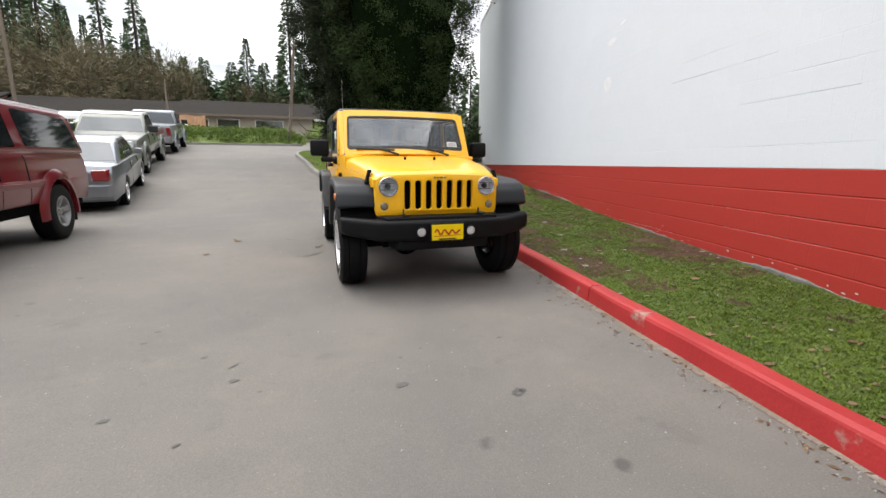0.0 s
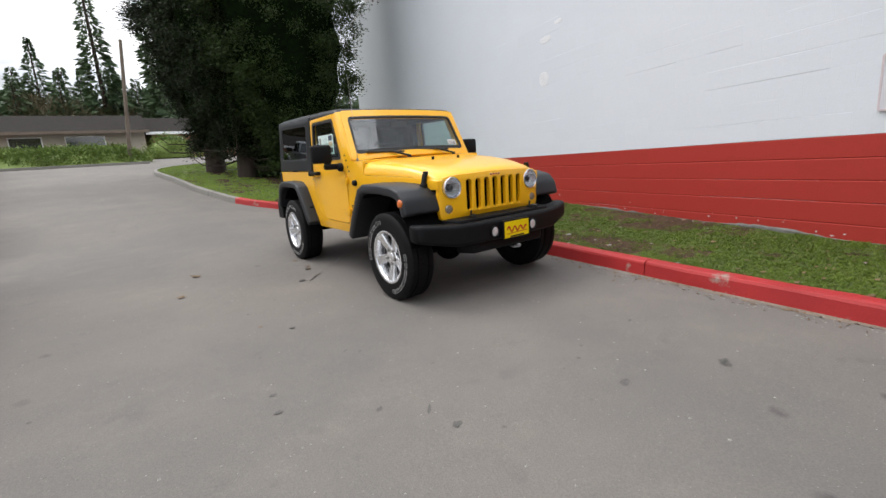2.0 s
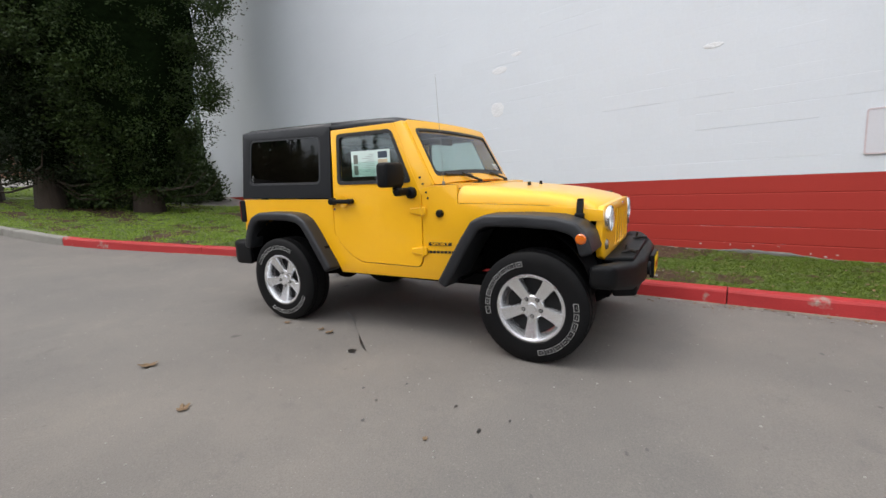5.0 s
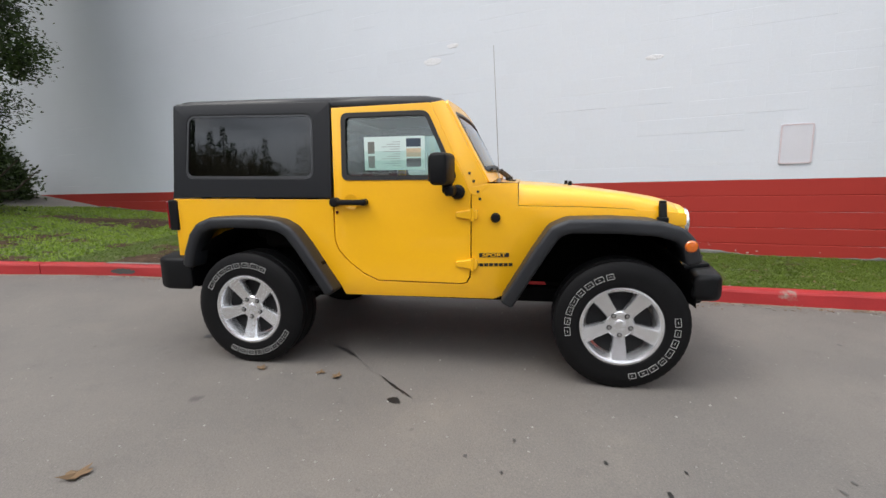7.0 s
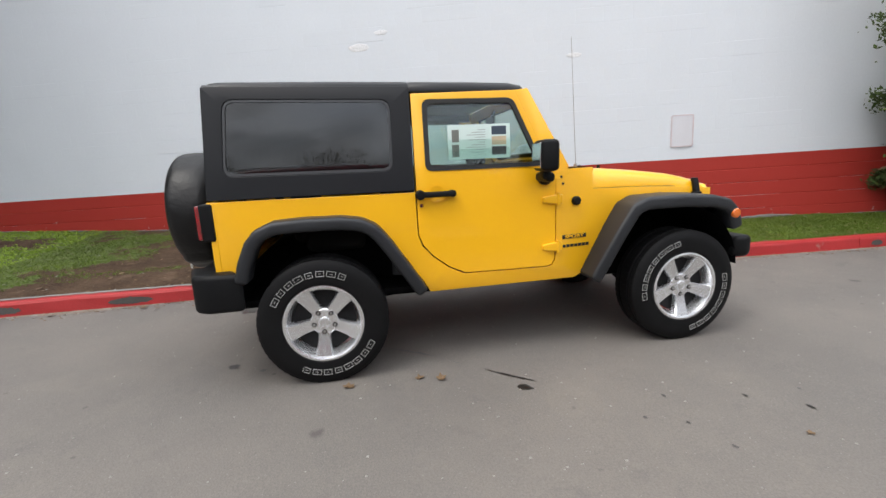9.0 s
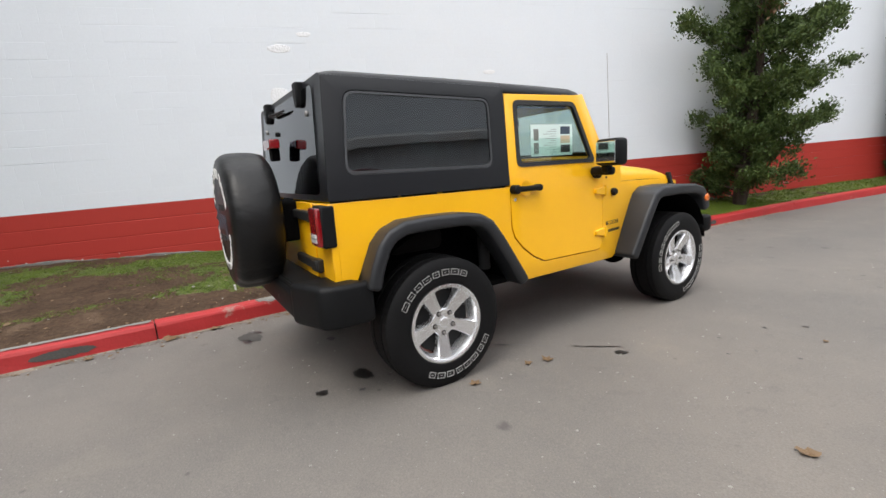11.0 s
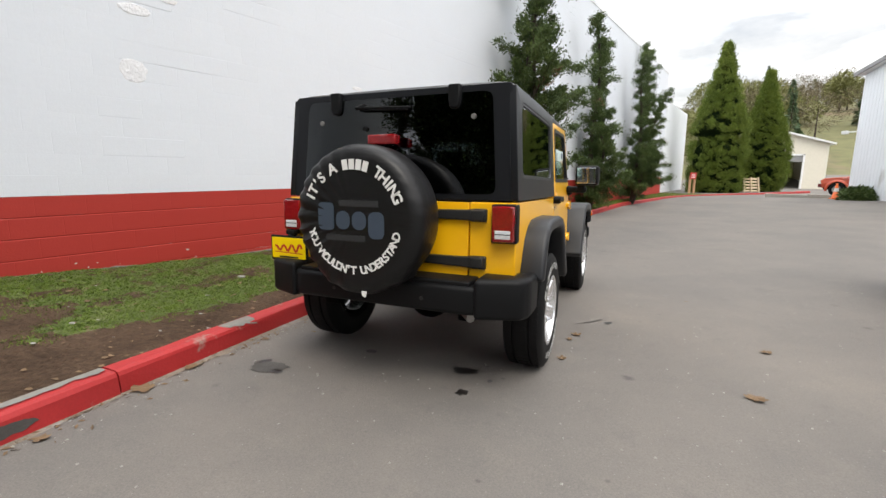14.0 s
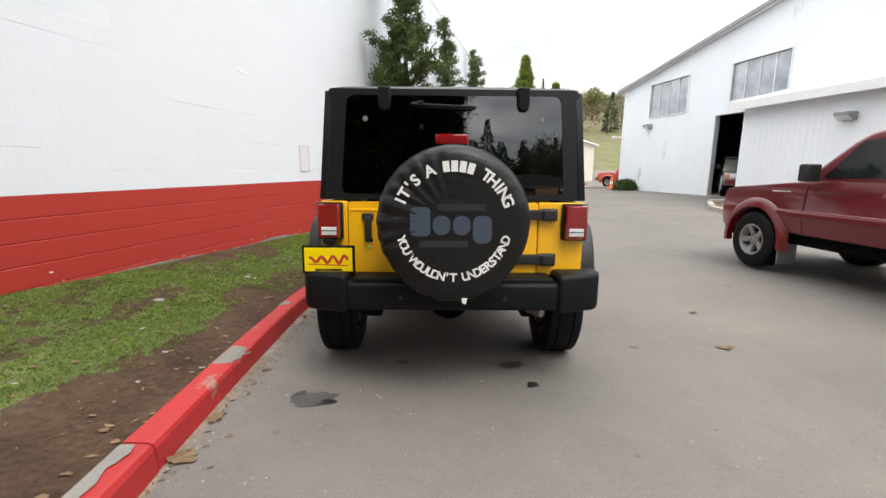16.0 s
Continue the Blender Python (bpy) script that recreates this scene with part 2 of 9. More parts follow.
M = dict(
    asphalt=asphalt_mat(),
    white_block=paint_wall("white_block_paint", (0.655, 0.69, 0.735), (0.58, 0.59, 0.60), -0.40),
    red_block=paint_wall("red_block_paint", (0.372, 0.031, 0.022), (0.43, 0.08, 0.058), -0.25),
    concrete=mat("concrete", (0.34, 0.32, 0.28), 0.85, vary=0.2, bump=0.5, bump_scale=90, bdist=0.004),
    kerb_red=mat("kerb_red_paint", (0.36, 0.018, 0.019), 0.6, vary=0.16, scale=3, bump=0.4, bump_scale=45, bdist=0.005, tint=(0.30, 0.24, 0.20), tint_scale=3.2, tint_amt=-0.03, rnd=0.2),
    kerb_grey=mat("kerb_concrete", (0.20, 0.19, 0.17), 0.85, vary=0.2, bump=0.5, bump_scale=60, bdist=0.005, rnd=0.3, tint=(0.12, 0.11, 0.09), tint_scale=2.0, tint_amt=0.0),
    soil=mat("soil", (0.10, 0.068, 0.045), 0.95, vary=0.35, scale=5, bump=1.0, bump_scale=25, bdist=0.03, tint=(0.20, 0.15, 0.10), tint_scale=4, tint_amt=0.05),
    lawn_green=mat("lawn_thatch", (0.078, 0.104, 0.024), 0.95, vary=0.45, scale=3, bump=1.0, bump_scale=40, bdist=0.03, tint=(0.13, 0.15, 0.05), tint_scale=2.2, tint_amt=0.10, fine=25),
    lawn=mat("lawn_mat", (0.074, 0.048, 0.032), 0.95, spec=0.1, vary=0.5, scale=3, bump=1.0, bump_scale=40, bdist=0.03, tint=(0.125, 0.086, 0.058), tint_scale=2.2, tint_amt=0.10, fine=25),
    grass=foliage("grass_blades", (0.050, 0.094, 0.008), (0.145, 0.200, 0.024)),
    # greener far blades, their colour raised further to offset the cedars' shade
    grass_lush=foliage("brightened_grass_blades", (0.115, 0.200, 0.016), (0.270, 0.370, 0.050)),
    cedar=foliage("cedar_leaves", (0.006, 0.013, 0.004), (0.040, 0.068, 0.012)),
    # darker copy of the cedar colour, with the left trees' shade put in
    cedar_shaded=foliage("shaded_cedar_leaves", (0.004, 0.008, 0.003), (0.020, 0.034, 0.008)),
    juniper=foliage("juniper_leaves", (0.022, 0.046, 0.014), (0.105, 0.150, 0.040)),
    arbor=foliage("arborvitae_leaves", (0.060, 0.098, 0.014), (0.180, 0.230, 0.036)),
    hedge=foliage("hedge_leaves", (0.065, 0.11, 0.018), (0.18, 0.24, 0.055)),
    shrub=foliage("shrub_leaves", (0.015, 0.03, 0.01), (0.05, 0.08, 0.02)),
    far_conifer=foliage("far_conifer_leaves", (0.036, 0.066, 0.036), (0.095, 0.140, 0.062)),
    far_bare=foliage("far_bare_twigs", (0.085, 0.070, 0.042), (0.20, 0.165, 0.095)),
    # near-black colour stands in for the shade deep inside a crown
    core_shade=mat("inner_shade_foliage", (0.006, 0.011, 0.004), 0.95, spec=0.0, vary=0.4, scale=6, bump=1.0, bump_scale=8, bdist=0.1),
    far_spring=foliage("far_spring_leaves", (0.13, 0.14, 0.05), (0.25, 0.25, 0.10)),
    dry_leaf=foliage("dry_leaf_mat", (0.085, 0.052, 0.03), (0.22, 0.145, 0.08)),
    bark=mat("bark", (0.045, 0.032, 0.024), 0.95, vary=0.4, scale=4, bump=1.0, bump_scale=14, bdist=0.03, stretch=(1, 1, 0.25)),
    hill=mat("hill_grass", (0.12, 0.118, 0.048), 0.95, vary=0.35, scale=0.08, fine=0.6, bump=0, tint=(0.17, 0.12, 0.075), tint_scale=0.05, tint_amt=0.35),
    yellow=mat("yellow_car_paint", (0.90, 0.46, 0.006), 0.38, vary=0.02, scale=2, bump=0, coat=0.55),
    black_plastic=mat("black_textured_plastic", (0.006, 0.0063, 0.007), 0.5, spec=0.16, vary=0.12, bump=0.35, bump_scale=500, bdist=0.0008),
    flare=mat("grey_black_flare_plastic", (0.019, 0.0205, 0.0235), 0.45, spec=0.36, vary=0.08, bump=0.3, bump_scale=600, bdist=0.0006),
    hardtop=mat("black_hardtop", (0.0062, 0.0070, 0.0092), 0.38, spec=0.36, vary=0.08, bump=0.3, bump_scale=700, bdist=0.0006),
    rubber=mat("tyre_rubber", (0.0055, 0.0055, 0.006), 0.62, spec=0.16, vary=0.2, scale=10, bump=0.2, bump_scale=300, bdist=0.001),
    rubber_letter=mat("white_tyre_letter", (0.46, 0.46, 0.45), 0.7, vary=0.15, bump=0),
    alloy=mat("silver_alloy", (0.82, 0.83, 0.85), 0.27, metal=0.85, vary=0.04, bump=0),
    alloy_dark=mat("dark_alloy_pocket", (0.075, 0.077, 0.082), 0.45, metal=0.7, vary=0.1, bump=0),
    lamp_silver=mat("lamp_reflector", (0.88, 0.89, 0.90), 0.2, metal=0.55, vary=0.10, scale=30, bump=0.6, bump_scale=34, bdist=0.006),
    smoke_lens=mat("smoked_lens", (0.20, 0.17, 0.13), 0.15, vary=0.3, scale=30, bump=0.2, bump_scale=60, coat=1.0),
    # dark colour puts recess shade on brake discs and nut seats
    pocket_shade=mat("brake_recess_shade", (0.018, 0.018, 0.019), 0.6, spec=0.2, vary=0.2, bump=0),
    steel=mat("bare_steel", (0.30, 0.29, 0.28), 0.5, metal=0.8, vary=0.3, bump=0.1),
    chrome=mat("chrome", (0.85, 0.86, 0.87), 0.08, metal=1.0, vary=0.02, bump=0),
    chassis=mat("black_chassis", (0.004, 0.004, 0.0045), 0.8, spec=0.05, vary=0.3, bump=0.2),
    vinyl=mat("black_vinyl_cover", (0.007, 0.007, 0.0075), 0.40, spec=0.3, vary=0.1, scale=4, bump=0.8, bump_scale=5.5, bdist=0.02, stretch=(0.35, 1, 1.2)),
    seat=mat("dark_grey_cloth", (0.018, 0.0185, 0.0195), 0.9, vary=0.15, bump=0.3, bump_scale=300),
    interior=mat("dark_interior_plastic", (0.012, 0.0125, 0.0135), 0.6, vary=0.15, bump=0.2, bump_scale=200),
    print_white=mat("white_print", (0.72, 0.72, 0.70), 0.6, vary=0.05, bump=0),
    print_blue=mat("grey_blue_print", (0.038, 0.055, 0.080), 0.5, vary=0.08, bump=0),
    print_black=mat("black_print", (0.012, 0.012, 0.012), 0.5, vary=0.08, bump=0),
    paper=mat("sticker_paper", (0.62, 0.74, 0.70), 0.6, vary=0.03, bump=0),
    plate_yellow=mat("yellow_plate", (0.85, 0.62, 0.0), 0.4, vary=0.03, bump=0),
    print_red=mat("red_print", (0.45, 0.02, 0.015), 0.5, vary=0.05, bump=0),
    red_lens=mat("red_lens", (0.22, 0.005, 0.008), 0.12, vary=0.25, scale=20, bump=0.25, bump_scale=60, coat=1.0),
    clear_lens=mat("frosted_clear_lens", (0.62, 0.63, 0.64), 0.15, vary=0.1, scale=40, bump=0.3, bump_scale=80, coat=1.0),
    orange_lens=mat("orange_lens", (0.62, 0.13, 0.01), 0.15, vary=0.15, bump=0.2, bump_scale=60, coat=1.0),
    clear_glass=glass("clear_window_glass", (0.80, 0.89, 0.86), 0.0, 0.075),
    screen_glass=glass("windscreen_glass", (0.70, 0.80, 0.77), 0.0, 0.11),
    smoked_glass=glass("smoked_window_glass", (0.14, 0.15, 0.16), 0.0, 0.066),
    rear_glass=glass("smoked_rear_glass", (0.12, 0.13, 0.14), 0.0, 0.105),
    head_glass=glass("headlamp_glass", (0.93, 0.94, 0.95)),
    red_paint=mat("dark_red_car_paint", (0.125, 0.0035, 0.009), 0.3, vary=0.04, scale=2, bump=0, coat=0.5),
    orange_red_paint=mat("orange_red_car_paint", (0.45, 0.06, 0.02), 0.3, vary=0.04, scale=2, bump=0, coat=0.7),
    silver_paint=mat("silver_car_paint", (0.24, 0.255, 0.275), 0.28, metal=0.6, vary=0.04, scale=2, bump=0, coat=0.7),
    grey_green_paint=mat("pewter_car_paint", (0.21, 0.215, 0.19), 0.32, metal=0.4, vary=0.04, scale=2, bump=0, coat=0.7),
    white_paint=mat("white_car_paint", (0.75, 0.76, 0.77), 0.3, vary=0.03, scale=2, bump=0, coat=0.7),
    metal_wall=mat("white_metal_siding", (0.80, 0.84, 0.88), 0.5, vary=0.05, scale=0.7, bump=0.1, bump_scale=8, tint=(0.60, 0.62, 0.63), tint_scale=0.8, tint_amt=-0.1, stretch=(1, 1, 0.3)),
    trim_white=mat("white_trim_paint", (0.78, 0.79, 0.79), 0.5, vary=0.05, bump=0.1),
    cream=mat("cream_siding", (0.68, 0.64, 0.54), 0.6, vary=0.06, bump=0.1),
    roof_grey=mat("grey_shingle_roof", (0.030, 0.027, 0.025), 0.95, spec=0.05, vary=0.2, scale=2, bump=0.5, bump_scale=12, bdist=0.02),
    brick=mat("brown_brick", (0.26, 0.13, 0.085), 0.85, vary=0.2, scale=2, bump=0.4, bump_scale=20, bdist=0.01),
    house_tan=mat("tan_house_siding", (0.36, 0.32, 0.26), 0.75, vary=0.1, bump=0.2),
    dark_glass=mat("dark_far_window", (0.028, 0.036, 0.040), 0.05, vary=0.2, bump=0, spec=1.0, coat=1.0),
    # pale blotched base colour stands in for sky reflected in the panes
    sky_toned_pane=mat("sky_toned_glass", (0.33, 0.36, 0.40), 0.06, vary=0.5, scale=0.5, fine=2.0, bump=0, spec=1.0, coat=1.0),
    side_glass=mat("dark_car_glass", (0.012, 0.015, 0.016), 0.04, vary=0.2, bump=0, spec=0.5),
    wood_cedar=mat("raw_cedar_boards", (0.42, 0.24, 0.13), 0.8, vary=0.2, scale=3, bump=0.3, stretch=(1, 1, 0.2)),
    wood_pallet=mat("pale_pallet_wood", (0.55, 0.44, 0.30), 0.85, vary=0.2, scale=4, bump=0.3),
    galvanised=mat("galvanised_steel", (0.30, 0.30, 0.30), 0.55, metal=0.6, vary=0.15, bump=0.1),
    pole_wood=mat("brown_pole", (0.14, 0.11, 0.085), 0.9, vary=0.2, scale=3, bump=0.4, stretch=(1, 1, 0.2)),
    cone_orange=mat("orange_plastic", (0.75, 0.14, 0.02), 0.5, vary=0.08, bump=0.1),
    oil=mat("oil_stain", (0.020, 0.019, 0.018), 0.35, vary=0.3, bump=0.3, bump_scale=120),
    damp=mat("damp_stain", (0.062, 0.058, 0.053), 0.75, vary=0.3, bump=0.3, bump_scale=120),
    faint=mat("faint_stain", (0.092, 0.087, 0.080), 0.8, vary=0.3, bump=0.3, bump_scale=120),
    footing=mat("bare_footing", (0.16, 0.155, 0.145), 0.9, vary=0.35, scale=7, bump=0.8, bump_scale=30, bdist=0.01, tint=(0.10, 0.09, 0.075), tint_scale=5, tint_amt=0.1),
    pebble=mat("pale_pebble", (0.26, 0.25, 0.225), 0.8, vary=0.3, bump=0.2),
)


# ---- building helpers ----
def part(name, bm, material, parent, label="", smooth=False, mats=None):
    me = bpy.data.meshes.new(name)
    bm.normal_update()
    bm.to_mesh(me)
    bm.free()
    for q in (mats or [material]):
        me.materials.append(M[q] if isinstance(q, str) else q)
    if smooth:
        me.polygons.foreach_set("use_smooth", [True] * len(me.polygons))
    ob = new(name, me)
    ob.parent = parent
    if label:
        ob["label"] = label
    return ob


def raw(name, verts, faces, material, parent=None, label="", smooth=False):
    me = bpy.data.meshes.new(name)
    me.from_pydata([tuple(v) for v in verts], [], [tuple(f) for f in faces])
    for q in (material if isinstance(material, list) else [material]):
        me.materials.append(M[q])
    if smooth:
        me.polygons.foreach_set("use_smooth", [True] * len(me.polygons))
    me.update()
    ob = new(name, me)
    ob.parent = parent
    if label:
        ob["label"] = label
    return ob


def thing(name, m, label, category, group="", kind=""):
    ob = new(name)
    ob.matrix_basis = m
    ob.empty_display_size = 0.2
    return tagged(ob, label, category, group, kind)


def box(bm, x0, x1, y0, y1, z0, z1, bev=0.0, seg=2, m=None):
    """A box added to bm, its edges rounded by bev."""
    r = bmesh.ops.create_cube(bm, size=1.0)
    vs = r["verts"]
    bmesh.ops.transform(bm, matrix=Matrix.Translation(((x0 + x1) / 2, (y0 + y1) / 2, (z0 + z1) / 2)) @ Matrix.Diagonal((x1 - x0, y1 - y0, z1 - z0, 1)), verts=vs)
    if bev:
        es = list({e for v in vs for e in v.link_edges})
        rr = bmesh.ops.bevel(bm, geom=es, offset=bev, segments=seg, affect="EDGES", profile=0.5)
        vs = list({v for f in rr["faces"] for v in f.verts} | {v for v in vs if v.is_valid})
    if m is not None:
        bmesh.ops.transform(bm, matrix=m, verts=[v for v in vs if v.is_valid])
    return vs


def cyl(bm, r0, r1, h, seg=24, m=None, caps=True):
    """A cone or cylinder along z from 0 to h."""
    r = bmesh.ops.create_cone(bm, cap_ends=caps, segments=seg, radius1=r0, radius2=r1, depth=h)
    bmesh.ops.translate(bm, vec=(0, 0, h / 2), verts=r["verts"])
    if m is not None:
        bmesh.ops.transform(bm, matrix=m, verts=r["verts"])
    return r["verts"]


def rod(bm, a, b, r, seg=8, r2=None):
    a, b = Vector(a), Vector(b)
    q = (b - a).to_track_quat("Z", "Y").to_matrix().to_4x4()
    return cyl(bm, r, r if r2 is None else r2, (b - a).length, seg, Matrix.Translation(a) @ q)


def prism(bm, outline, a0, a1, axis="x", bev=0.0, seg=2):
    """A closed outline of (u, v) pushed from a0 to a1 along an axis: x: (y, z), y: (x, z), z: (x, y)."""
    def P(u, v, a):
        return {"x": (a, u, v), "y": (u, a, v), "z": (u, v, a)}[axis]
    v0 = [bm.verts.new(P(u, v, a0)) for u, v in outline]
    v1 = [bm.verts.new(P(u, v, a1)) for u, v in outline]
    fs = [bm.faces.new(v0), bm.faces.new(v1[::-1])]
    k = len(outline)
    for i in range(k):
        fs.append(bm.faces.new((v0[i], v1[i], v1[(i + 1) % k], v0[(i + 1) % k])))
    bmesh.ops.recalc_face_normals(bm, faces=fs)
    if bev:
        es = [e for e in {e for f in fs for e in f.edges} if e.calc_face_angle(0) > 0.35]
        bmesh.ops.bevel(bm, geom=es, offset=bev, segments=seg, affect="EDGES", profile=0.5, clamp_overlap=True)
    return v0 + v1


def BM():
    return bmesh.new()

# ---- ground ----
def ground_sheet():
    xs = sorted(set([-900, -500, -300, -200, -140, -100, -70, -50, -36] + list(np.arange(-28, 18.1, 1.0)) + [24, 34, 50, 80, 140, 250, 500, 900]))
    ys = sorted(set([-900, -500, -300, -200, -150, -110, -85, -70, -58, -48, -40, -34] + list(np.arange(-30, 28.1, 0.5)) + [32, 36, 42, 50, 60, 75, 95, 130, 180, 300, 500, 900]))
    vs, fs, far = [], [], []
    for y in ys:
        for x in xs:
            z = ground_z(x, max(-84, min(84, y)))
            # wooded slope beyond the yard, to the south-west
            d = math.hypot(x + 20, y)
            if y < -52:
                z += 20 * min(1, max(0, (-y - 52) / 90)) * min(1, max(0, (4 - x) / 24)) 
            if d > 140:
                z += 6 * min(1, (d - 140) / 200)
            vs.append((x, y, z))
    w = len(xs)
    for j in range(len(ys) - 1):
        for i in range(w - 1):
            fs.append((j * w + i, j * w + i + 1, j * w + w + i + 1, j * w + w + i))
            cx, cy = (xs[i] + xs[i + 1]) / 2, (ys[j] + ys[j + 1]) / 2
            far.append(0 if (-54 < cy < 44 and -30 < cx < 24) else 1)
    ob = raw("ground", vs, fs, ["asphalt", "hill"], smooth=True)
    ob.data.polygons.foreach_set("material_index", far)
    return tagged(ob, "worn grey asphalt lot rising to a street", "ground", kind="structure")


ground_sheet()


# ---- kerb ----
def kerb_path():
    """Centre line of the kerb's front face, from south to the tip of the lawn and round it."""
    pts = [(kerb_x(y), y) for y in np.arange(-36, 16.6, 0.1)]
    for a in np.linspace(0.05, 1, 24):
        ang = math.pi - a * math.pi / 2
        pts.append((0.9 + 2.2 * math.cos(ang), 17.0 + 2.6 * math.sin(ang)))
    pts += [(x, 19.6 + (x - 0.9) * 0.06) for x in np.arange(1.1, 14, 0.25)]
    p = np.array(pts)
    s = np.concatenate([[0], np.cumsum(np.hypot(*np.diff(p, axis=0).T))])
    return p, s


KP, KS = kerb_path()


def kerb_at(s):
    x, y = float(np.interp(s, KS, KP[:, 0])), float(np.interp(s, KS, KP[:, 1]))
    x2, y2 = float(np.interp(s + 0.05, KS, KP[:, 0])), float(np.interp(s + 0.05, KS, KP[:, 1]))
    t = Vector((x2 - x, y2 - y, 0))
    t = t.normalized() if t.length > 1e-6 else Vector((1, 0, 0))
    return Vector((x, y, 0)), Vector((t.y, -t.x, 0))


KERB_H = 0.145


def kerb_piece(s0, s1, material, parent):
    prof = [(-0.004, -0.08), (0.002, 0.0), (0.012, KERB_H - 0.03), (0.022, KERB_H - 0.01), (0.045, KERB_H), (0.135, KERB_H + 0.002), (0.15, KERB_H - 0.01), (0.152, -0.08)]
    k = max(2, int((s1 - s0) / 0.33) + 1)
    vs, fs = [], []
    rnd = random.Random(int(s0 * 100))
    for i in range(k):
        c, nrm = kerb_at(s0 + (s1 - s0) * i / (k - 1))
        for u, h in prof:
            j = rnd.uniform(-0.004, 0.004)
            q = c + nrm * (u + j)
            vs.append((q.x, q.y, road_z(c.y) + h + (j if h > 0.05 else 0)))
    w = len(prof)
    for i in range(k - 1):
        for a in range(w - 1):
            fs.append((i * w + a, i * w + w + a, i * w + w + a + 1, i * w + a + 1))
    fs.append(tuple(range(w)))
    fs.append(tuple(reversed(range((k - 1) * w, k * w))))
    return raw("kerb_stone", vs, fs, material, parent)


kerb = thing("kerb", pose(0, 0, 0), "red painted concrete kerb, chipped to grey, beside lawn", "kerb", kind="structure")
S_JOINT = float(np.interp(3.95, KP[:520, 1], KS[:520]))
S_RED = float(np.interp(8.9, KP[:520, 1], KS[:520]))
s = S_JOINT - 2.6 * math.floor(S_JOINT / 2.6)
while s + 2.6 < KS[-1]:
    kerb_piece(s + 0.005, s + 2.595, "kerb_red" if s + 1.5 < S_RED else "kerb_grey", kerb)
    s += 2.6


# ---- lawn ----
def lawn_z(u, x, y):
    top = road_z(y) + KERB_H - 0.015
    if y < 15.6:
        z = top + (wall_ground(y) - top) * u ** 1.3
    else:
        z = top + 0.05 * u
    return z + 0.018 * noise.noise((x * 1.3, y * 1.3, 0)) * min(1, u * 6) + (0.012 * noise.noise((x * 5, y * 5, 3)) + 0.010 * noise.noise((x * 17, y * 17, 5))) * min(1, u * 6)


def lawn_edges(y):
    x0 = kerb_x(y) + 0.14
    if y > 16.4:
        x0 = 0.9 - 2.2 * math.sqrt(max(0, 1 - ((y - 17.0) / 2.6) ** 2)) + 0.16 if y > 17 else kerb_x(y) + 0.14
    x1 = wall_x(y) if y < 15.9 else 15.0
    return x0, x1


def lawn_sheet():
    ys = list(np.arange(-27.2, -6.5, 0.2)) + list(np.arange(-6.5, 6.6, 0.06)) + list(np.arange(6.7, 15.9, 0.2)) + list(np.arange(16.0, 19.55, 0.2))
    k = 52
    vs, fs = [], []
    for y in ys:
        x0, x1 = lawn_edges(y)
        x1 = max(x1, x0 + 0.05)
        for i in range(k):
            u = i / (k - 1)
            x = x0 + (x1 - x0) * u
            vs.append((x, y, lawn_z(u, x, y)))
    for j in range(len(ys) - 1):
        for i in range(k - 1):
            fs.append((j * k + i, j * k + i + 1, j * k + k + i + 1, j * k + k + i))
    ob = raw("lawn", vs, fs, ["lawn", "lawn_green"], smooth=True)
    ob.data.polygons.foreach_set("material_index", [0 if bare(sum(vs[i][0] for i in f) / 4, sum(vs[i][1] for i in f) / 4) > 0.12 else 1 for f in fs])
    return tagged(ob, "patchy lawn with bare soil along painted wall", "lawn", kind="structure")


def bare(x, y):
    """How bare the lawn is, 0 to 1: soil along the kerb and in drifts, most of all north of the parked car."""
    n = noise.noise((x * 0.9, y * 0.55, 7.0)) + 0.55 * noise.noise((x * 2.6, y * 2.2, 1.0)) + 0.35 * noise.noise((x * 7, y * 7, 1.0)) + 0.25 * noise.noise((x * 19, y * 19, 4.0))
    e = x - kerb_x(y)
    b = 0.85 * n - 0.10
    w = math.exp(-((y - 4.0) / 2.6) ** 4)
    edge = 0.60 if y > 2.6 else 0.38
    b += w * (0.04 + 0.85 / (1 + math.exp((e - edge) / 0.09)) + 0.55 * math.exp(-((e - 1.28) / 0.17) ** 2) - 0.22 * math.exp(-((e - 0.90) / 0.17) ** 2))
    b += 0.22 * max(0, min(1, (y - 3.2) / 0.8)) * w
    b += 0.30 * math.exp(-((x - wall_x(y) + 0.10) / 0.16) ** 2)
    b += 0.45 * math.exp(-((y - 0.2) / 1.2) ** 2) * math.exp(-((e - 0.40) / 0.35) ** 2)
    b += 0.22 * math.exp(-((y - 12.5) / 2.5) ** 2) * math.exp(-((x - 1.6) / 1.6) ** 2)
    b -= 0.22 if y < -1.6 or y > 15 else 0.0
    return b


lawn_sheet()


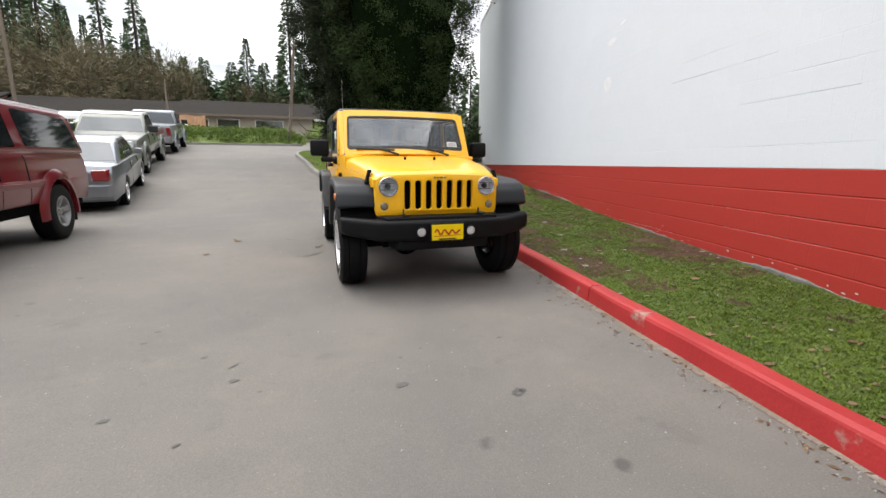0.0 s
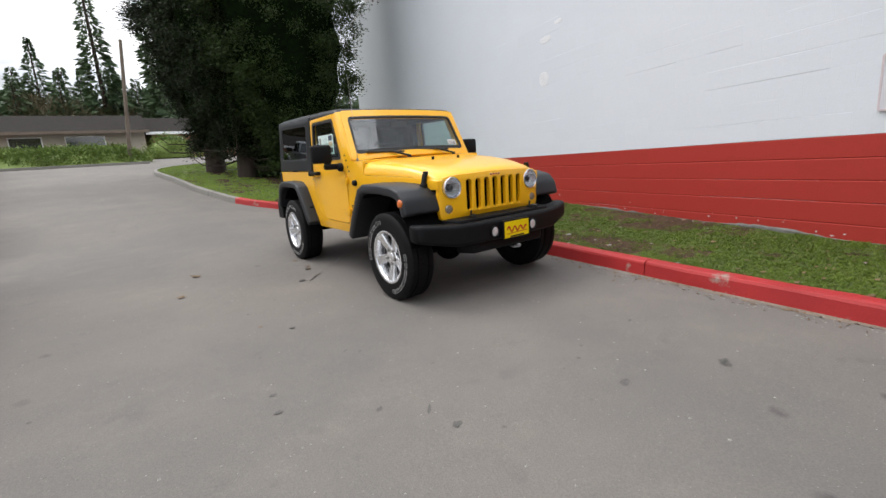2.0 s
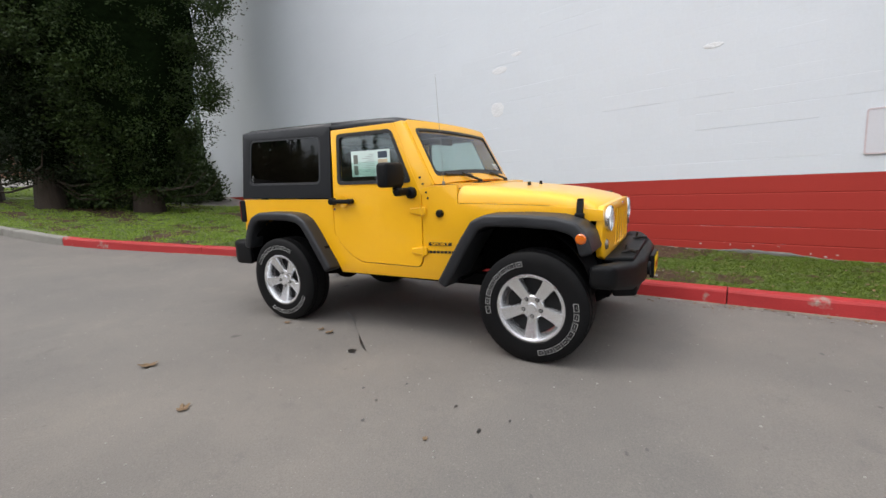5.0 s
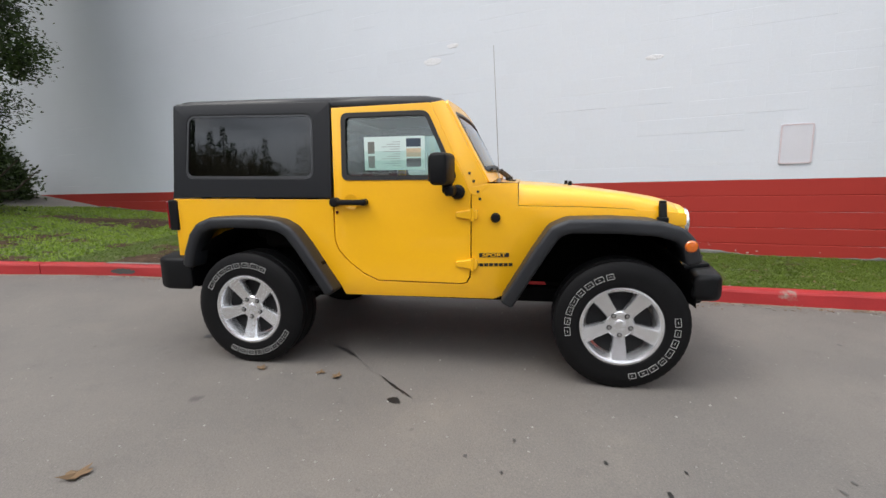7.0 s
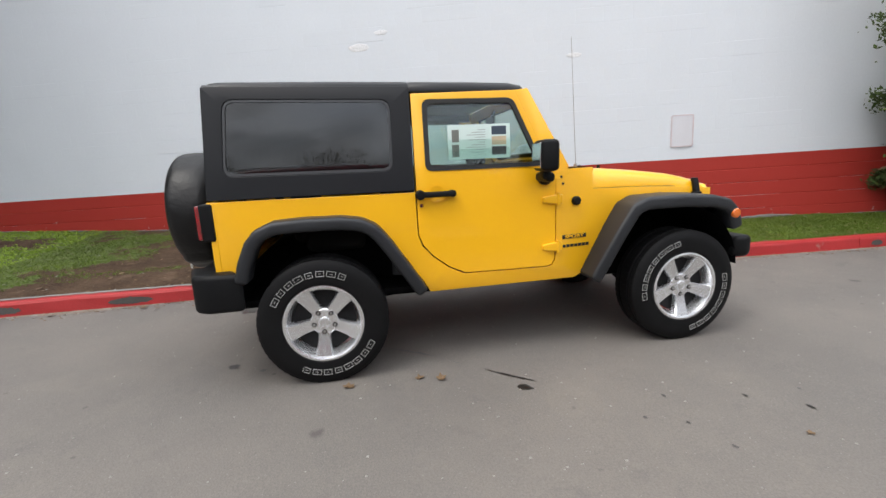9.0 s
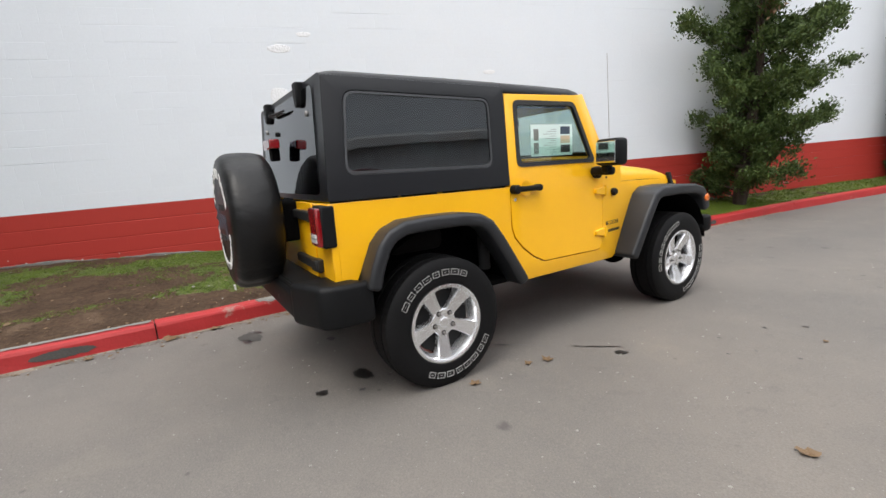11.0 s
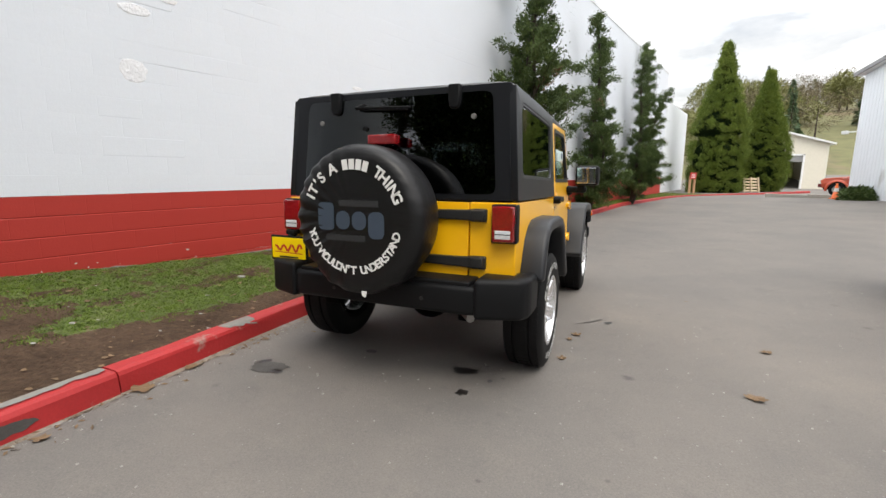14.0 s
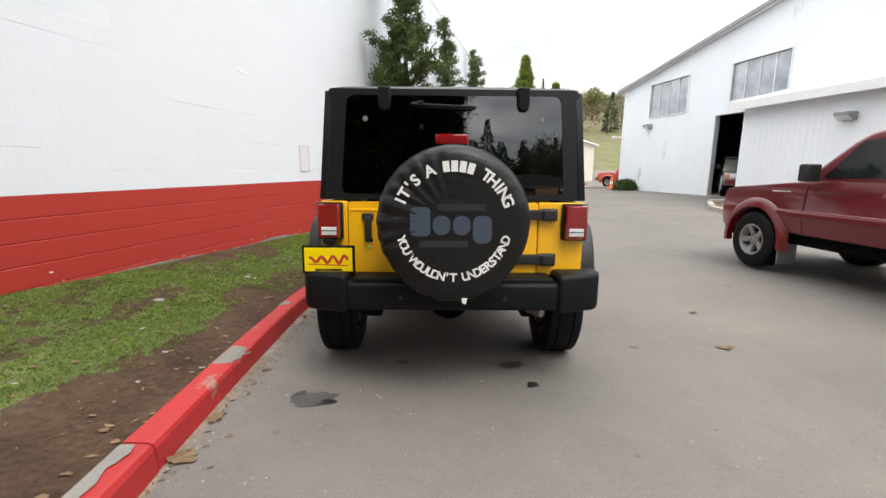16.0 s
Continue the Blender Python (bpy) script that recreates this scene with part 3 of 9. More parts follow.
def grass_blades():
    rnd = random.Random(4)
    zones = [(-6.5, 6.5, 200000, 0.30), (-27, -6.5, 12000, 1.6), (6.5, 19.4, 60000, 1.4)]
    for y0, y1, cnt, big in zones:
        vs, fs = [], []
        for _ in range(cnt):
            y = rnd.uniform(y0, y1)
            x0, x1 = lawn_edges(y)
            if x1 - x0 < 0.1:
                continue
            u = rnd.random()
            x = x0 + (min(x1, x0 + 9) - x0) * u
            if bare(x, y) > 0.16 + rnd.uniform(-0.26, 0.26):
                continue
            z = lawn_z((x - x0) / (x1 - x0), x, y) - 0.006
            h = rnd.uniform(0.008, 0.024) * (1.6 if big > 1 else 1)
            for _k in range(2):
                a = rnd.uniform(0, 6.283)
                w = 0.006 * big + 0.003
                lx, ly = rnd.uniform(-0.03, 0.03), rnd.uniform(-0.03, 0.03)
                ox, oy = rnd.uniform(-0.015, 0.015), rnd.uniform(-0.015, 0.015)
                i = len(vs)
                c, s_ = math.cos(a) * w, math.sin(a) * w
                vs += [(x + ox - c, y + oy - s_, z), (x + ox + c, y + oy + s_, z), (x + ox + lx, y + oy + ly, z + h)]
                fs.append((i, i + 1, i + 2))
        far = y1 > 7
        tagged(raw("grass", vs, fs, "grass_lush" if far else "grass"), "bright green grass under cedars, lifted against shade" if far else "short uneven green grass with bare patches", "grass", kind="stuff")


grass_blades()


# ---- painted block wall ----
BL, BH, BD = 0.4064, 0.2032, 0.20
RED_TOP = 1.14
WALL_Y0, WALL_Y1 = -26.0, 15.6
T_WALL = Vector((math.sin(ANG_WALL), math.cos(ANG_WALL), 0))
N_WALL = Vector((-math.cos(ANG_WALL), math.sin(ANG_WALL), 0))
W_ORG = Vector((wall_x(WALL_Y0), WALL_Y0, 0))
W_LEN = (WALL_Y1 - WALL_Y0) / math.cos(ANG_WALL)
W_M = Matrix.Translation(W_ORG) @ Matrix(((T_WALL.x, N_WALL.x, 0, 0), (T_WALL.y, N_WALL.y, 0, 0), (0, 0, 1, 0), (0, 0, 0, 1)))
WALL_TOP = 7.3


def block_geometry(l, h, deep=1.0, jh=0.006, jv=0.004):
    """The face of one block: flat front with sloped edges; u along the wall, v outwards, w up. Origin at its lower corner."""
    dh, dv = 0.0050 * deep, 0.0009
    v = [(jv, 0, jh), (l - jv, 0, jh), (l - jv, 0, h - jh), (jv, 0, h - jh),
         (0, -dv, 0), (l, -dv, 0), (l, -dv, h), (0, -dv, h)]
    v[4] = (0, -dh, 0); v[5] = (l, -dh, 0); v[6] = (l, -dh, h); v[7] = (0, -dh, h)
    side = [(0, -dv, jh), (l, -dv, jh), (l, -dv, h - jh), (0, -dv, h - jh)]
    v += side
    f = [(0, 1, 2, 3), (4, 5, 1, 0), (3, 2, 6, 7), (4, 0, 8), (0, 3, 11, 8), (3, 7, 11), (5, 9, 1), (1, 9, 10, 2), (2, 10, 6)]
    return v, f


def joint_depth(a, z, mt):
    """How far the paint lets the joints show: deep and wide on the red courses, broken and shallow on the white."""
    n = noise.noise((a * 0.9, z * 3.0, 2.0)) + 0.5 * noise.noise((a * 2.3, z * 5.0, 7.0))
    if mt == "red_block":
        return 1.25 + 0.5 * n, 0.0085
    return 0.05 + 1.3 * max(0, n - 0.10), 0.006


def block_wall():
    wall = thing("wall_long", W_M, "white painted block wall with red band along its foot", "wall", kind="structure")
    # solid core behind the block faces
    bm = BM()
    box(bm, 0, W_LEN, -BD, -0.0065, -0.6, WALL_TOP)
    part("wall_core", bm, "white_block", wall)
    courses = []
    z = RED_TOP
    while z < WALL_TOP - 0.02:
        courses.append((z, "white_block"))
        z += BH
    z = RED_TOP - BH
    while z > -0.5:
        courses.append((z, "red_block"))
        z -= BH
    meshes = {}
    near, rest = [], {"white_block": ([], []), "red_block": ([], [])}
    u_mid = (0.8 - WALL_Y0) / math.cos(ANG_WALL)
    for z, mt in courses:
        off = 0 if round((z - RED_TOP) / BH) % 2 == 0 else BL / 2
        u = -off
        while u < W_LEN - 0.01:
            a, b = max(0, u), min(W_LEN, u + BL)
            y_here = WALL_Y0 + a * math.cos(ANG_WALL)
            if z + BH > wall_ground(y_here) - 0.25:
                full = b - a > BL - 0.01
                d = abs(a - u_mid) + 1.6 * abs(z - 1.2)
                near.append((d if full else 1e9, a, b, z, mt))
            u += BL
    near.sort(key=lambda q: q[0])
    pieces = [q for q in near if q[0] < 1e9][:300]
    keep = {(q[1], q[3]) for q in pieces}
    for d, a, b, z, mt in near:
        if (a, z) in keep:
            continue
        v, f = block_geometry(b - a, BH, *joint_depth(a, z, mt))
        V, F = rest[mt]
        o = len(V)
        V += [(x + a, y, w + z) for x, y, w in v]
        F += [tuple(i + o for i in q) for q in f]
    for mt, (V, F) in rest.items():
        tagged(raw("block_courses", V, F, mt, wall), kind="stuff")
    return wall, pieces


WALL, WALL_PIECES = block_wall()


def wall_extras():
    # parapet cap and the rest of the building
    b = thing("cap_long", W_M, "grey metal parapet cap on block wall", "cap", kind="structure")
    bm = BM()
    box(bm, 0.0, W_LEN, -BD - 0.03, 0.02, WALL_TOP, WALL_TOP + 0.05, 0.006)
    part("cap_strip", bm, "trim_white", b)
    e1, e2 = W_ORG, W_ORG + T_WALL * W_LEN
    inn = -N_WALL
    for nm, q in (("wall_south", e1), ("wall_north", e2)):
        bm = BM()
        a = q + inn * 0.2
        sgn = 1 if nm == "wall_south" else -1
        c = a + inn * 22
        vs = [a, c, c + T_WALL * 0.2 * sgn, a + T_WALL * 0.2 * sgn]
        prism(bm, [(v.x, v.y) for v in vs], -0.6, WALL_TOP, "z")
        tagged(part(nm, bm, "white_block", None), "white painted block end wall", "wall", kind="structure")
    bm = BM()
    vs = [e1 + inn * 0.2, e2 + inn * 0.2, e2 + inn * 22, e1 + inn * 22]
    prism(bm, [(v.x, v.y) for v in vs], WALL_TOP - 0.5, WALL_TOP - 0.3, "z")
    tagged(part("roof_flat", bm, "roof_grey", None), "flat grey roof of block building", "roof", kind="structure")
    # plain lower hall that carries on southwards, without the red band
    bm = BM()
    s0 = W_ORG + inn * 1.0 - T_WALL * 0.0
    vs = [s0 - T_WALL * 15, s0, s0 + inn * 18, s0 + inn * 18 - T_WALL * 15]
    prism(bm, [(v.x, v.y) for v in vs], -0.4, 6.6, "z")
    tagged(part("wall_annex", bm, "metal_wall", None), "plain pale grey hall wall behind trees", "wall", kind="structure")


wall_extras()


# ---- shaping helpers for vehicles ----
def rrect(u0, u1, v0, v1, r, n=5):
    pts = []
    for cx, cy, a0 in ((u1 - r, v1 - r, 0), (u0 + r, v1 - r, 90), (u0 + r, v0 + r, 180), (u1 - r, v0 + r, 270)):
        for i in range(n + 1):
            a = radians(a0 + 90 * i / n)
            pts.append((cx + r * math.cos(a), cy + r * math.sin(a)))
    return pts


def rounded(pts, r, n=4):
    """A polygon with every corner rounded by up to r."""
    res = []
    k = len(pts)
    for i in range(k):
        p, a, b = Vector(pts[i]), Vector(pts[i - 1]), Vector(pts[(i + 1) % k])
        da, db = (a - p), (b - p)
        rr = min(r, da.length * 0.45, db.length * 0.45)
        p0, p1 = p + da.normalized() * rr, p + db.normalized() * rr
        for j in range(n + 1):
            t = j / n
            q = p0 * (1 - t) ** 2 + p * 2 * t * (1 - t) + p1 * t * t
            res.append((q.x, q.y))
    return res


def circle(cu, cv, r, n=24):
    return [(cu + r * math.cos(2 * math.pi * i / n), cv + r * math.sin(2 * math.pi * i / n)) for i in range(n)]


def plate(bm, outline, holes, axis, a0, a1, bev=0.0, seg=2):
    """A flat sheet with openings, from a0 to a1 thick along the axis."""
    def P(u, v, a):
        return {"x": (a, u, v), "y": (u, a, v), "z": (u, v, a)}[axis]
    start = set(bm.faces)
    edges = []
    for loop in [outline] + holes:
        vs = [bm.verts.new(P(u, v, a0)) for u, v in loop]
        edges += [bm.edges.new((vs[i], vs[(i + 1) % len(vs)])) for i in range(len(vs))]
    r = bmesh.ops.triangle_fill(bm, use_beauty=True, use_dissolve=False, edges=edges)
    faces = [g for g in r["geom"] if isinstance(g, bmesh.types.BMFace)]
    ex = bmesh.ops.extrude_face_region(bm, geom=faces, use_keep_orig=True)
    top = [g for g in ex["geom"] if isinstance(g, bmesh.types.BMVert)]
    d = Vector(P(0, 0, a1 - a0))
    bmesh.ops.translate(bm, vec=d, verts=top)
    mine = [f for f in bm.faces if f not in start]
    bmesh.ops.recalc_face_normals(bm, faces=mine)
    if bev:
        es = [e for e in {e for f in mine for e in f.edges} if len(e.link_faces) == 2 and e.calc_face_angle(0) > 0.9]
        bmesh.ops.bevel(bm, geom=es, offset=bev, segments=seg, affect="EDGES", profile=0.5, clamp_overlap=True)


def lathe(bm, prof, n=48, axis="x", m=None):
    """Turn (radius, along) pairs about an axis."""
    rings = []
    for r, a in prof:
        ring = []
        for i in range(n):
            t = 2 * math.pi * i / n
            c, s_ = r * math.cos(t), r * math.sin(t)
            p = {"x": (a, c, s_), "y": (c, a, s_), "z": (c, s_, a)}[axis]
            ring.append(bm.verts.new(p))
        rings.append(ring)
    fs = []
    for a, b in zip(rings, rings[1:]):
        for i in range(n):
            fs.append(bm.faces.new((a[i], a[(i + 1) % n], b[(i + 1) % n], b[i])))
    bmesh.ops.recalc_face_normals(bm, faces=fs)
    if m is not None:
        bmesh.ops.transform(bm, matrix=m, verts=[v for r_ in rings for v in r_])
    return rings


def loft(bm, rings, closed=False, caps=False):
    """Join rings of points of equal count."""
    vr = [[bm.verts.new(p) for p in r] for r in rings]
    fs = []
    for a, b in zip(vr, vr[1:]):
        k = len(a)
        for i in range(k if closed else k - 1):
            fs.append(bm.faces.new((a[i], a[(i + 1) % k], b[(i + 1) % k], b[i])))
    if caps:
        fs.append(bm.faces.new(vr[0]))
        fs.append(bm.faces.new(vr[-1][::-1]))
    bmesh.ops.recalc_face_normals(bm, faces=fs)
    return vr


def remap(bm, f):
    for v in bm.verts:
        v.co = Vector(f(*v.co))


def sharp(ob, deg=32):
    """Smooth shading that keeps corners crisp."""
    me = ob.data
    me.polygons.foreach_set("use_smooth", [True] * len(me.polygons))
    me.set_sharp_from_angle(angle=radians(deg))
    return ob


def spart(name, bm, material, parent, label="", deg=21):
    return sharp(part(name, bm, material, parent, label), deg)


# ---- lettering ----
def letters(name, text, size, material, parent, m, label="", depth=0.0012, align="CENTER"):
    cu = bpy.data.curves.new(name, "FONT")
    cu.body = text
    cu.size = size
    cu.extrude = depth
    cu.offset = size * 0.03
    cu.align_x = align
    cu.align_y = "CENTER"
    tmp = bpy.data.objects.new(name, cu)
    scene.collection.objects.link(tmp)
    bpy.context.view_layer.update()
    me = bpy.data.meshes.new_from_object(tmp.evaluated_get(bpy.context.evaluated_depsgraph_get()))
    bpy.data.objects.remove(tmp)
    me.materials.clear()
    me.materials.append(M[material])
    me.transform(m)
    ob = new(name, me)
    ob.parent = parent
    if label:
        ob["label"] = label
    return ob


# ---- wheels ----
R_T = 0.396


def wheel_parts(parent, side, r_t=R_T, width=0.255, r_rim=0.231, marks=True, simple=False, alloy="alloy", mark_at=2.1, spoke_at=math.pi):
    """A wheel at the origin, axle along x; side -1: its face looks to -x."""
    s_ = side
    h = width / 2
    bm = BM()
    n = 72 if not simple else 40
    prof = [(r_rim - 0.012, h * 0.80), (r_rim + 0.004, h * 0.90), (r_rim + 0.02, h * 0.97), (r_rim + (r_t - r_rim) * 0.5, h), (r_t - 0.058, h * 0.985), (r_t - 0.030, h * 0.925), (r_t - 0.012, h * 0.84), (r_t - 0.007, h * 0.80),
            (r_t - 0.005, h * 0.45), (r_t - 0.016, h * 0.43), (r_t - 0.016, h * 0.36), (r_t - 0.004, h * 0.34), (r_t - 0.003, 0)]
    prof = prof + [(r, -a) for r, a in prof[::-1][1:]]
    lathe(bm, prof, n, "x")
    spart("tyre", bm, "rubber", parent, "black all-terrain tyre with raised white marks" if marks else "")
    if not simple:
        bm = BM()
        k = 56
        for i in range(k):
            a = 2 * math.pi * i / k
            for lo, hi, sh in ((0.50, 0.80, 0.0), (-0.80, -0.50, 0.5), (-0.26, 0.26, 0.25)):
                box(bm, h * lo, h * hi, -0.0125, 0.0125, r_t - 0.014, r_t - (0.002 if abs(lo) < 0.4 else 0.0055), m=Matrix.Rotation(a + sh * 2 * math.pi / k, 4, "X"))
        tagged(spart("tread", bm, "rubber", parent, "black tread lugs"), kind="stuff")
    if marks:
        # plain outlined blocks where raised sidewall writing stands
        for base in (mark_at, mark_at + math.pi):
            bm = BM()
            for i in range(8):
                a = base + (i - 3.5) * 0.208
                hw_ = (0.024, 0.019, 0.022)[i % 3]
                r0 = r_rim + (r_t - r_rim) * 0.48
                for u0, u1, v0, v1 in ((-hw_, hw_, 0.0145, 0.0170), (-hw_, hw_, -0.0170, -0.0145), (-hw_ - 0.0024, -hw_, -0.0160, 0.0160), (hw_, hw_ + 0.0024, -0.0160, 0.0160), (-0.008, 0.008, -0.0012, 0.0012)):
                    box(bm, s_ * (h - 0.0005) - 0.0015, s_ * (h - 0.0005) + 0.0015, u0, u1, r0 + v0, r0 + v1, m=Matrix.Rotation(a, 4, "X"))
            part("sidewall_mark", bm, "rubber_letter", parent, "white outlined raised marks")
    bm = BM()
    f = s_ * h
    lathe(bm, [(r_rim + 0.006, f * 0.93), (r_rim + 0.008, f * 0.97), (r_rim - 0.004, f * 0.985), (r_rim - 0.014, f * 0.95), (r_rim - 0.022, f * 0.80), (r_rim - 0.034, f * 0.3), (r_rim - 0.036, -f * 0.9)], 48, "x")
    spart("rim", bm, alloy, parent, "silver five-spoke alloy rim")
    # brake disc coloured dark so the spoke gaps read as deep shade
    bm = BM()
    lathe(bm, [(r_rim - 0.04, f * 0.30), (0.14, f * 0.24), (0.07, f * 0.28), (0.0005, f * 0.28)], 32, "x")
    spart("brake_disc", bm, "pocket_shade", parent, "brake disc darkened for shade between spokes")
    k = r_rim / 0.25
    for i in range(5):
        bm = BM()
        xb = f * 0.40
        w0, w1 = 0.041 * k, 0.050 * k
        r0, r1 = 0.030 * k, r_rim - 0.012
        rows = [(r0, w0, f * 0.60), (0.10 * k, w0 * 0.96, f * 0.65), (0.17 * k, w1 * 0.90, f * 0.78), (r1, w1 * 1.10, f * 0.91)]
        loft(bm, [[(xb, -w * 1.05, r), (xt - f * 0.09, -w * 1.03, r), (xt, -w * 0.90, r), (xt, 0, r), (xt, w * 0.90, r), (xt - f * 0.09, w * 1.03, r), (xb, w * 1.05, r)] for r, w, xt in rows], closed=True, caps=True)
        bmesh.ops.rotate(bm, cent=(0, 0, 0), matrix=Matrix.Rotation(2 * math.pi * i / 5 + spoke_at, 3, "X"), verts=bm.verts)
        spart("spoke", bm, alloy, parent)
    bm = BM()
    lathe(bm, [(0.090 * k, f * 0.35), (0.090 * k, f * 0.60), (0.083 * k, f * 0.645), (0.036 * k, f * 0.65), (0.033 * k, f * 0.69), (0.028 * k, f * 0.71), (0.0005, f * 0.715)], 32, "x")
    spart("centre_cap", bm, alloy, parent)
    for i in range(5):
        a = 2 * math.pi * i / 5 + spoke_at
        # flat dark disc painted as the shade of a nut recess
        bm = BM()
        lathe(bm, [(0.0165 * k, f * 0.655), (0.0005, f * 0.655)], 16, "x", Matrix.Rotation(a, 4, "X") @ Matrix.Translation((0, 0, 0.070 * k)))
        part("nut_pocket", bm, "pocket_shade", parent)
        bm = BM()
        cyl(bm, 0.0105 * k, 0.009 * k, 0.020, 6, Matrix.Rotation(a, 4, "X") @ Matrix.Translation((f * 0.64, 0, 0.070 * k)) @ Matrix.Rotation(radians(90 * s_), 4, "Y"))
        part("wheel_nut", bm, "steel", parent)


# ---- the yellow off-roader ----
CAR = thing("off_road_car", pose(0, 0.016, 0, 1.123, 0, 0), "yellow two-door off-roader with black hardtop parked at kerb", "car")
BELT = 1.14


def taper(x, y):
    return x * float(np.interp(y, [-0.45, -0.2, 0.2, 0.62, 0.9, 2.6, 3.05], [0.755, 0.79, 0.862, 0.94, 1, 1, 0.985]))


def tub(x, y, z):
    """The body's sides: narrowing to the nose, leaning in above the belt."""
    x = taper(x, y)
    if z > BELT:
        x *= 1 - 0.085 * (z - BELT)
    return (x, y, z)


def both(f):
    for s_ in (-1, 1):
        f(s_)


def car_sides(s_):
    o = [(3.03, 1.146), (1.824, 1.139), (1.822, 0.87), (1.798, 0.80), (1.73, 0.722), (1.63, 0.645), (1.53, 0.598), (0.97, 0.592), (0.93, 0.602), (0.908, 0.64), (0.901, 0.72), (0.901, 1.215), (0.80, 1.235), (0.618, 1.238),
         (0.614, 1.093), (0.42, 1.088), (0.20, 1.082), (-0.05, 1.069), (-0.20, 1.059), (-0.33, 1.047), (-0.41, 1.037), (-0.41, 0.965), (-0.20, 0.965), (0.20, 0.965), (0.42, 0.965), (0.60, 0.64), (0.70, 0.52), (0.76, 0.497), (1.76, 0.497), (1.80, 0.57), (2.06, 0.95), (2.20, 0.985), (2.66, 0.982), (2.75, 0.95), (2.87, 0.80), (2.92, 0.70), (3.03, 0.70)]
    bm = BM()
    plate(bm, o, [], "x", s_ * 0.76, s_ * 0.80, 0.003)
    remap(bm, tub)
    spart("body_side", bm, "yellow", CAR)
    # door
    o = [(1.817, 1.725), (1.815, 0.872), (1.792, 0.805), (1.725, 0.728), (1.625, 0.651), (1.526, 0.605), (0.972, 0.599), (0.935, 0.609), (0.915, 0.645), (0.908, 0.722), (0.906, 1.18), (1.165, 1.735)]
    bm = BM()
    plate(bm, o, [rounded([(1.742, 1.272), (1.742, 1.68), (1.185, 1.68), (0.995, 1.272)], 0.04)], "x", s_ * 0.755, s_ * 0.804, 0.0035)
    remap(bm, tub)
    door = spart("door", bm, "yellow", CAR, "yellow door with closed window")
    bm = BM()
    ring = rounded([(1.752, 1.262), (1.752, 1.69), (1.18, 1.69), (0.985, 1.262)], 0.045)
    plate(bm, ring, [rounded([(1.722, 1.290), (1.722, 1.662), (1.197, 1.662), (1.028, 1.290)], 0.035)], "x", s_ * 0.783, s_ * 0.8085)
    remap(bm, tub)
    spart("window_seal", bm, "print_black", door, "black rubber window seal")
    bm = BM()
    plate(bm, rounded([(1.74, 1.27), (1.74, 1.675), (1.19, 1.675), (1.0, 1.27)], 0.04), [], "x", s_ * 0.786, s_ * 0.790)
    remap(bm, tub)
    g = part("window_pane", bm, "clear_glass", door, "clear green-tinted door glass")
    g.visible_shadow = False
    bm = BM()
    box(bm, min(s_ * 0.806, s_ * 0.848), max(s_ * 0.806, s_ * 0.848), 1.60, 1.64, 1.11, 1.135, 0.008)
    box(bm, min(s_ * 0.806, s_ * 0.848), max(s_ * 0.806, s_ * 0.848), 1.765, 1.80, 1.108, 1.137, 0.008)
    box(bm, min(s_ * 0.826, s_ * 0.854), max(s_ * 0.826, s_ * 0.854), 1.59, 1.80, 1.104, 1.140, 0.012)
    lathe(bm, [(0.030, s_ * 0.80), (0.030, s_ * 0.848), (0.024, s_ * 0.856), (0.0005, s_ * 0.858)], 18, "x", Matrix.Translation((0, 1.797, 1.122)))
    lathe(bm, [(0.022, s_ * 0.80), (0.022, s_ * 0.848), (0.0005, s_ * 0.856)], 16, "x", Matrix.Translation((0, 1.597, 1.122)))
    spart("door_handle", bm, "black_plastic", door, "black pull handle")
    bm = BM()
    lathe(bm, [(0.052, s_ * 0.806), (0.052, s_ * 0.8085), (0.044, s_ * 0.8075), (0.02, s_ * 0.802), (0.0005, s_ * 0.80)], 28, "x", Matrix.Translation((0, 1.69, 1.122)))
    spart("handle_cup", bm, "yellow", door)
    bm = BM()
    cyl(bm, 0.011, 0.011, 0.008, 16, Matrix.Translation((s_ * 0.804, 1.79, 1.055)) @ Matrix.Rotation(radians(90 * s_), 4, "Y"))
    spart("door_lock", bm, "chrome", door)
    for z in (1.043, 0.728):
        bm = BM()
        prism(bm, [(0.86, z - 0.03), (0.905, z - 0.032), (1.0, z - 0.018), (1.0, z + 0.018), (0.905, z + 0.032), (0.86, z + 0.03)], s_ * 0.796, s_ * 0.822, "x", 0.008)
        rod(bm, (s_ * 0.815, 0.893, z - 0.04), (s_ * 0.815, 0.893, z + 0.04), 0.013, 12)
        spart("door_hinge", bm, "yellow", door)
    # mirror
    bm = BM()
    box(bm, -0.105, 0.105, -0.055, 0.055, -0.092, 0.092, 0.030, 3, Matrix.Translation((s_ * 0.985, 1.05, 1.325)) @ Matrix.Rotation(radians(6 * s_), 4, "Z"))
    mir = spart("side_mirror", bm, "black_plastic", CAR, "black square side mirror")
    bm = BM()
    box(bm, -0.085, 0.085, -0.003, 0.003, -0.072, 0.072, 0.002, 1, Matrix.Translation((s_ * 0.985 + s_ * -0.006, 1.107, 1.325)) @ Matrix.Rotation(radians(6 * s_), 4, "Z"))
    spart("mirror_glass", bm, "chrome", mir, "mirror glass")
    bm = BM()
    box(bm, min(s_ * 0.79, s_ * 0.98), max(s_ * 0.79, s_ * 0.98), 0.985, 1.045, 1.165, 1.225, 0.022, 3)
    box(bm, min(s_ * 0.90, s_ * 0.965), max(s_ * 0.90, s_ * 0.965), 1.0, 1.06, 1.18, 1.27, 0.018, 3)
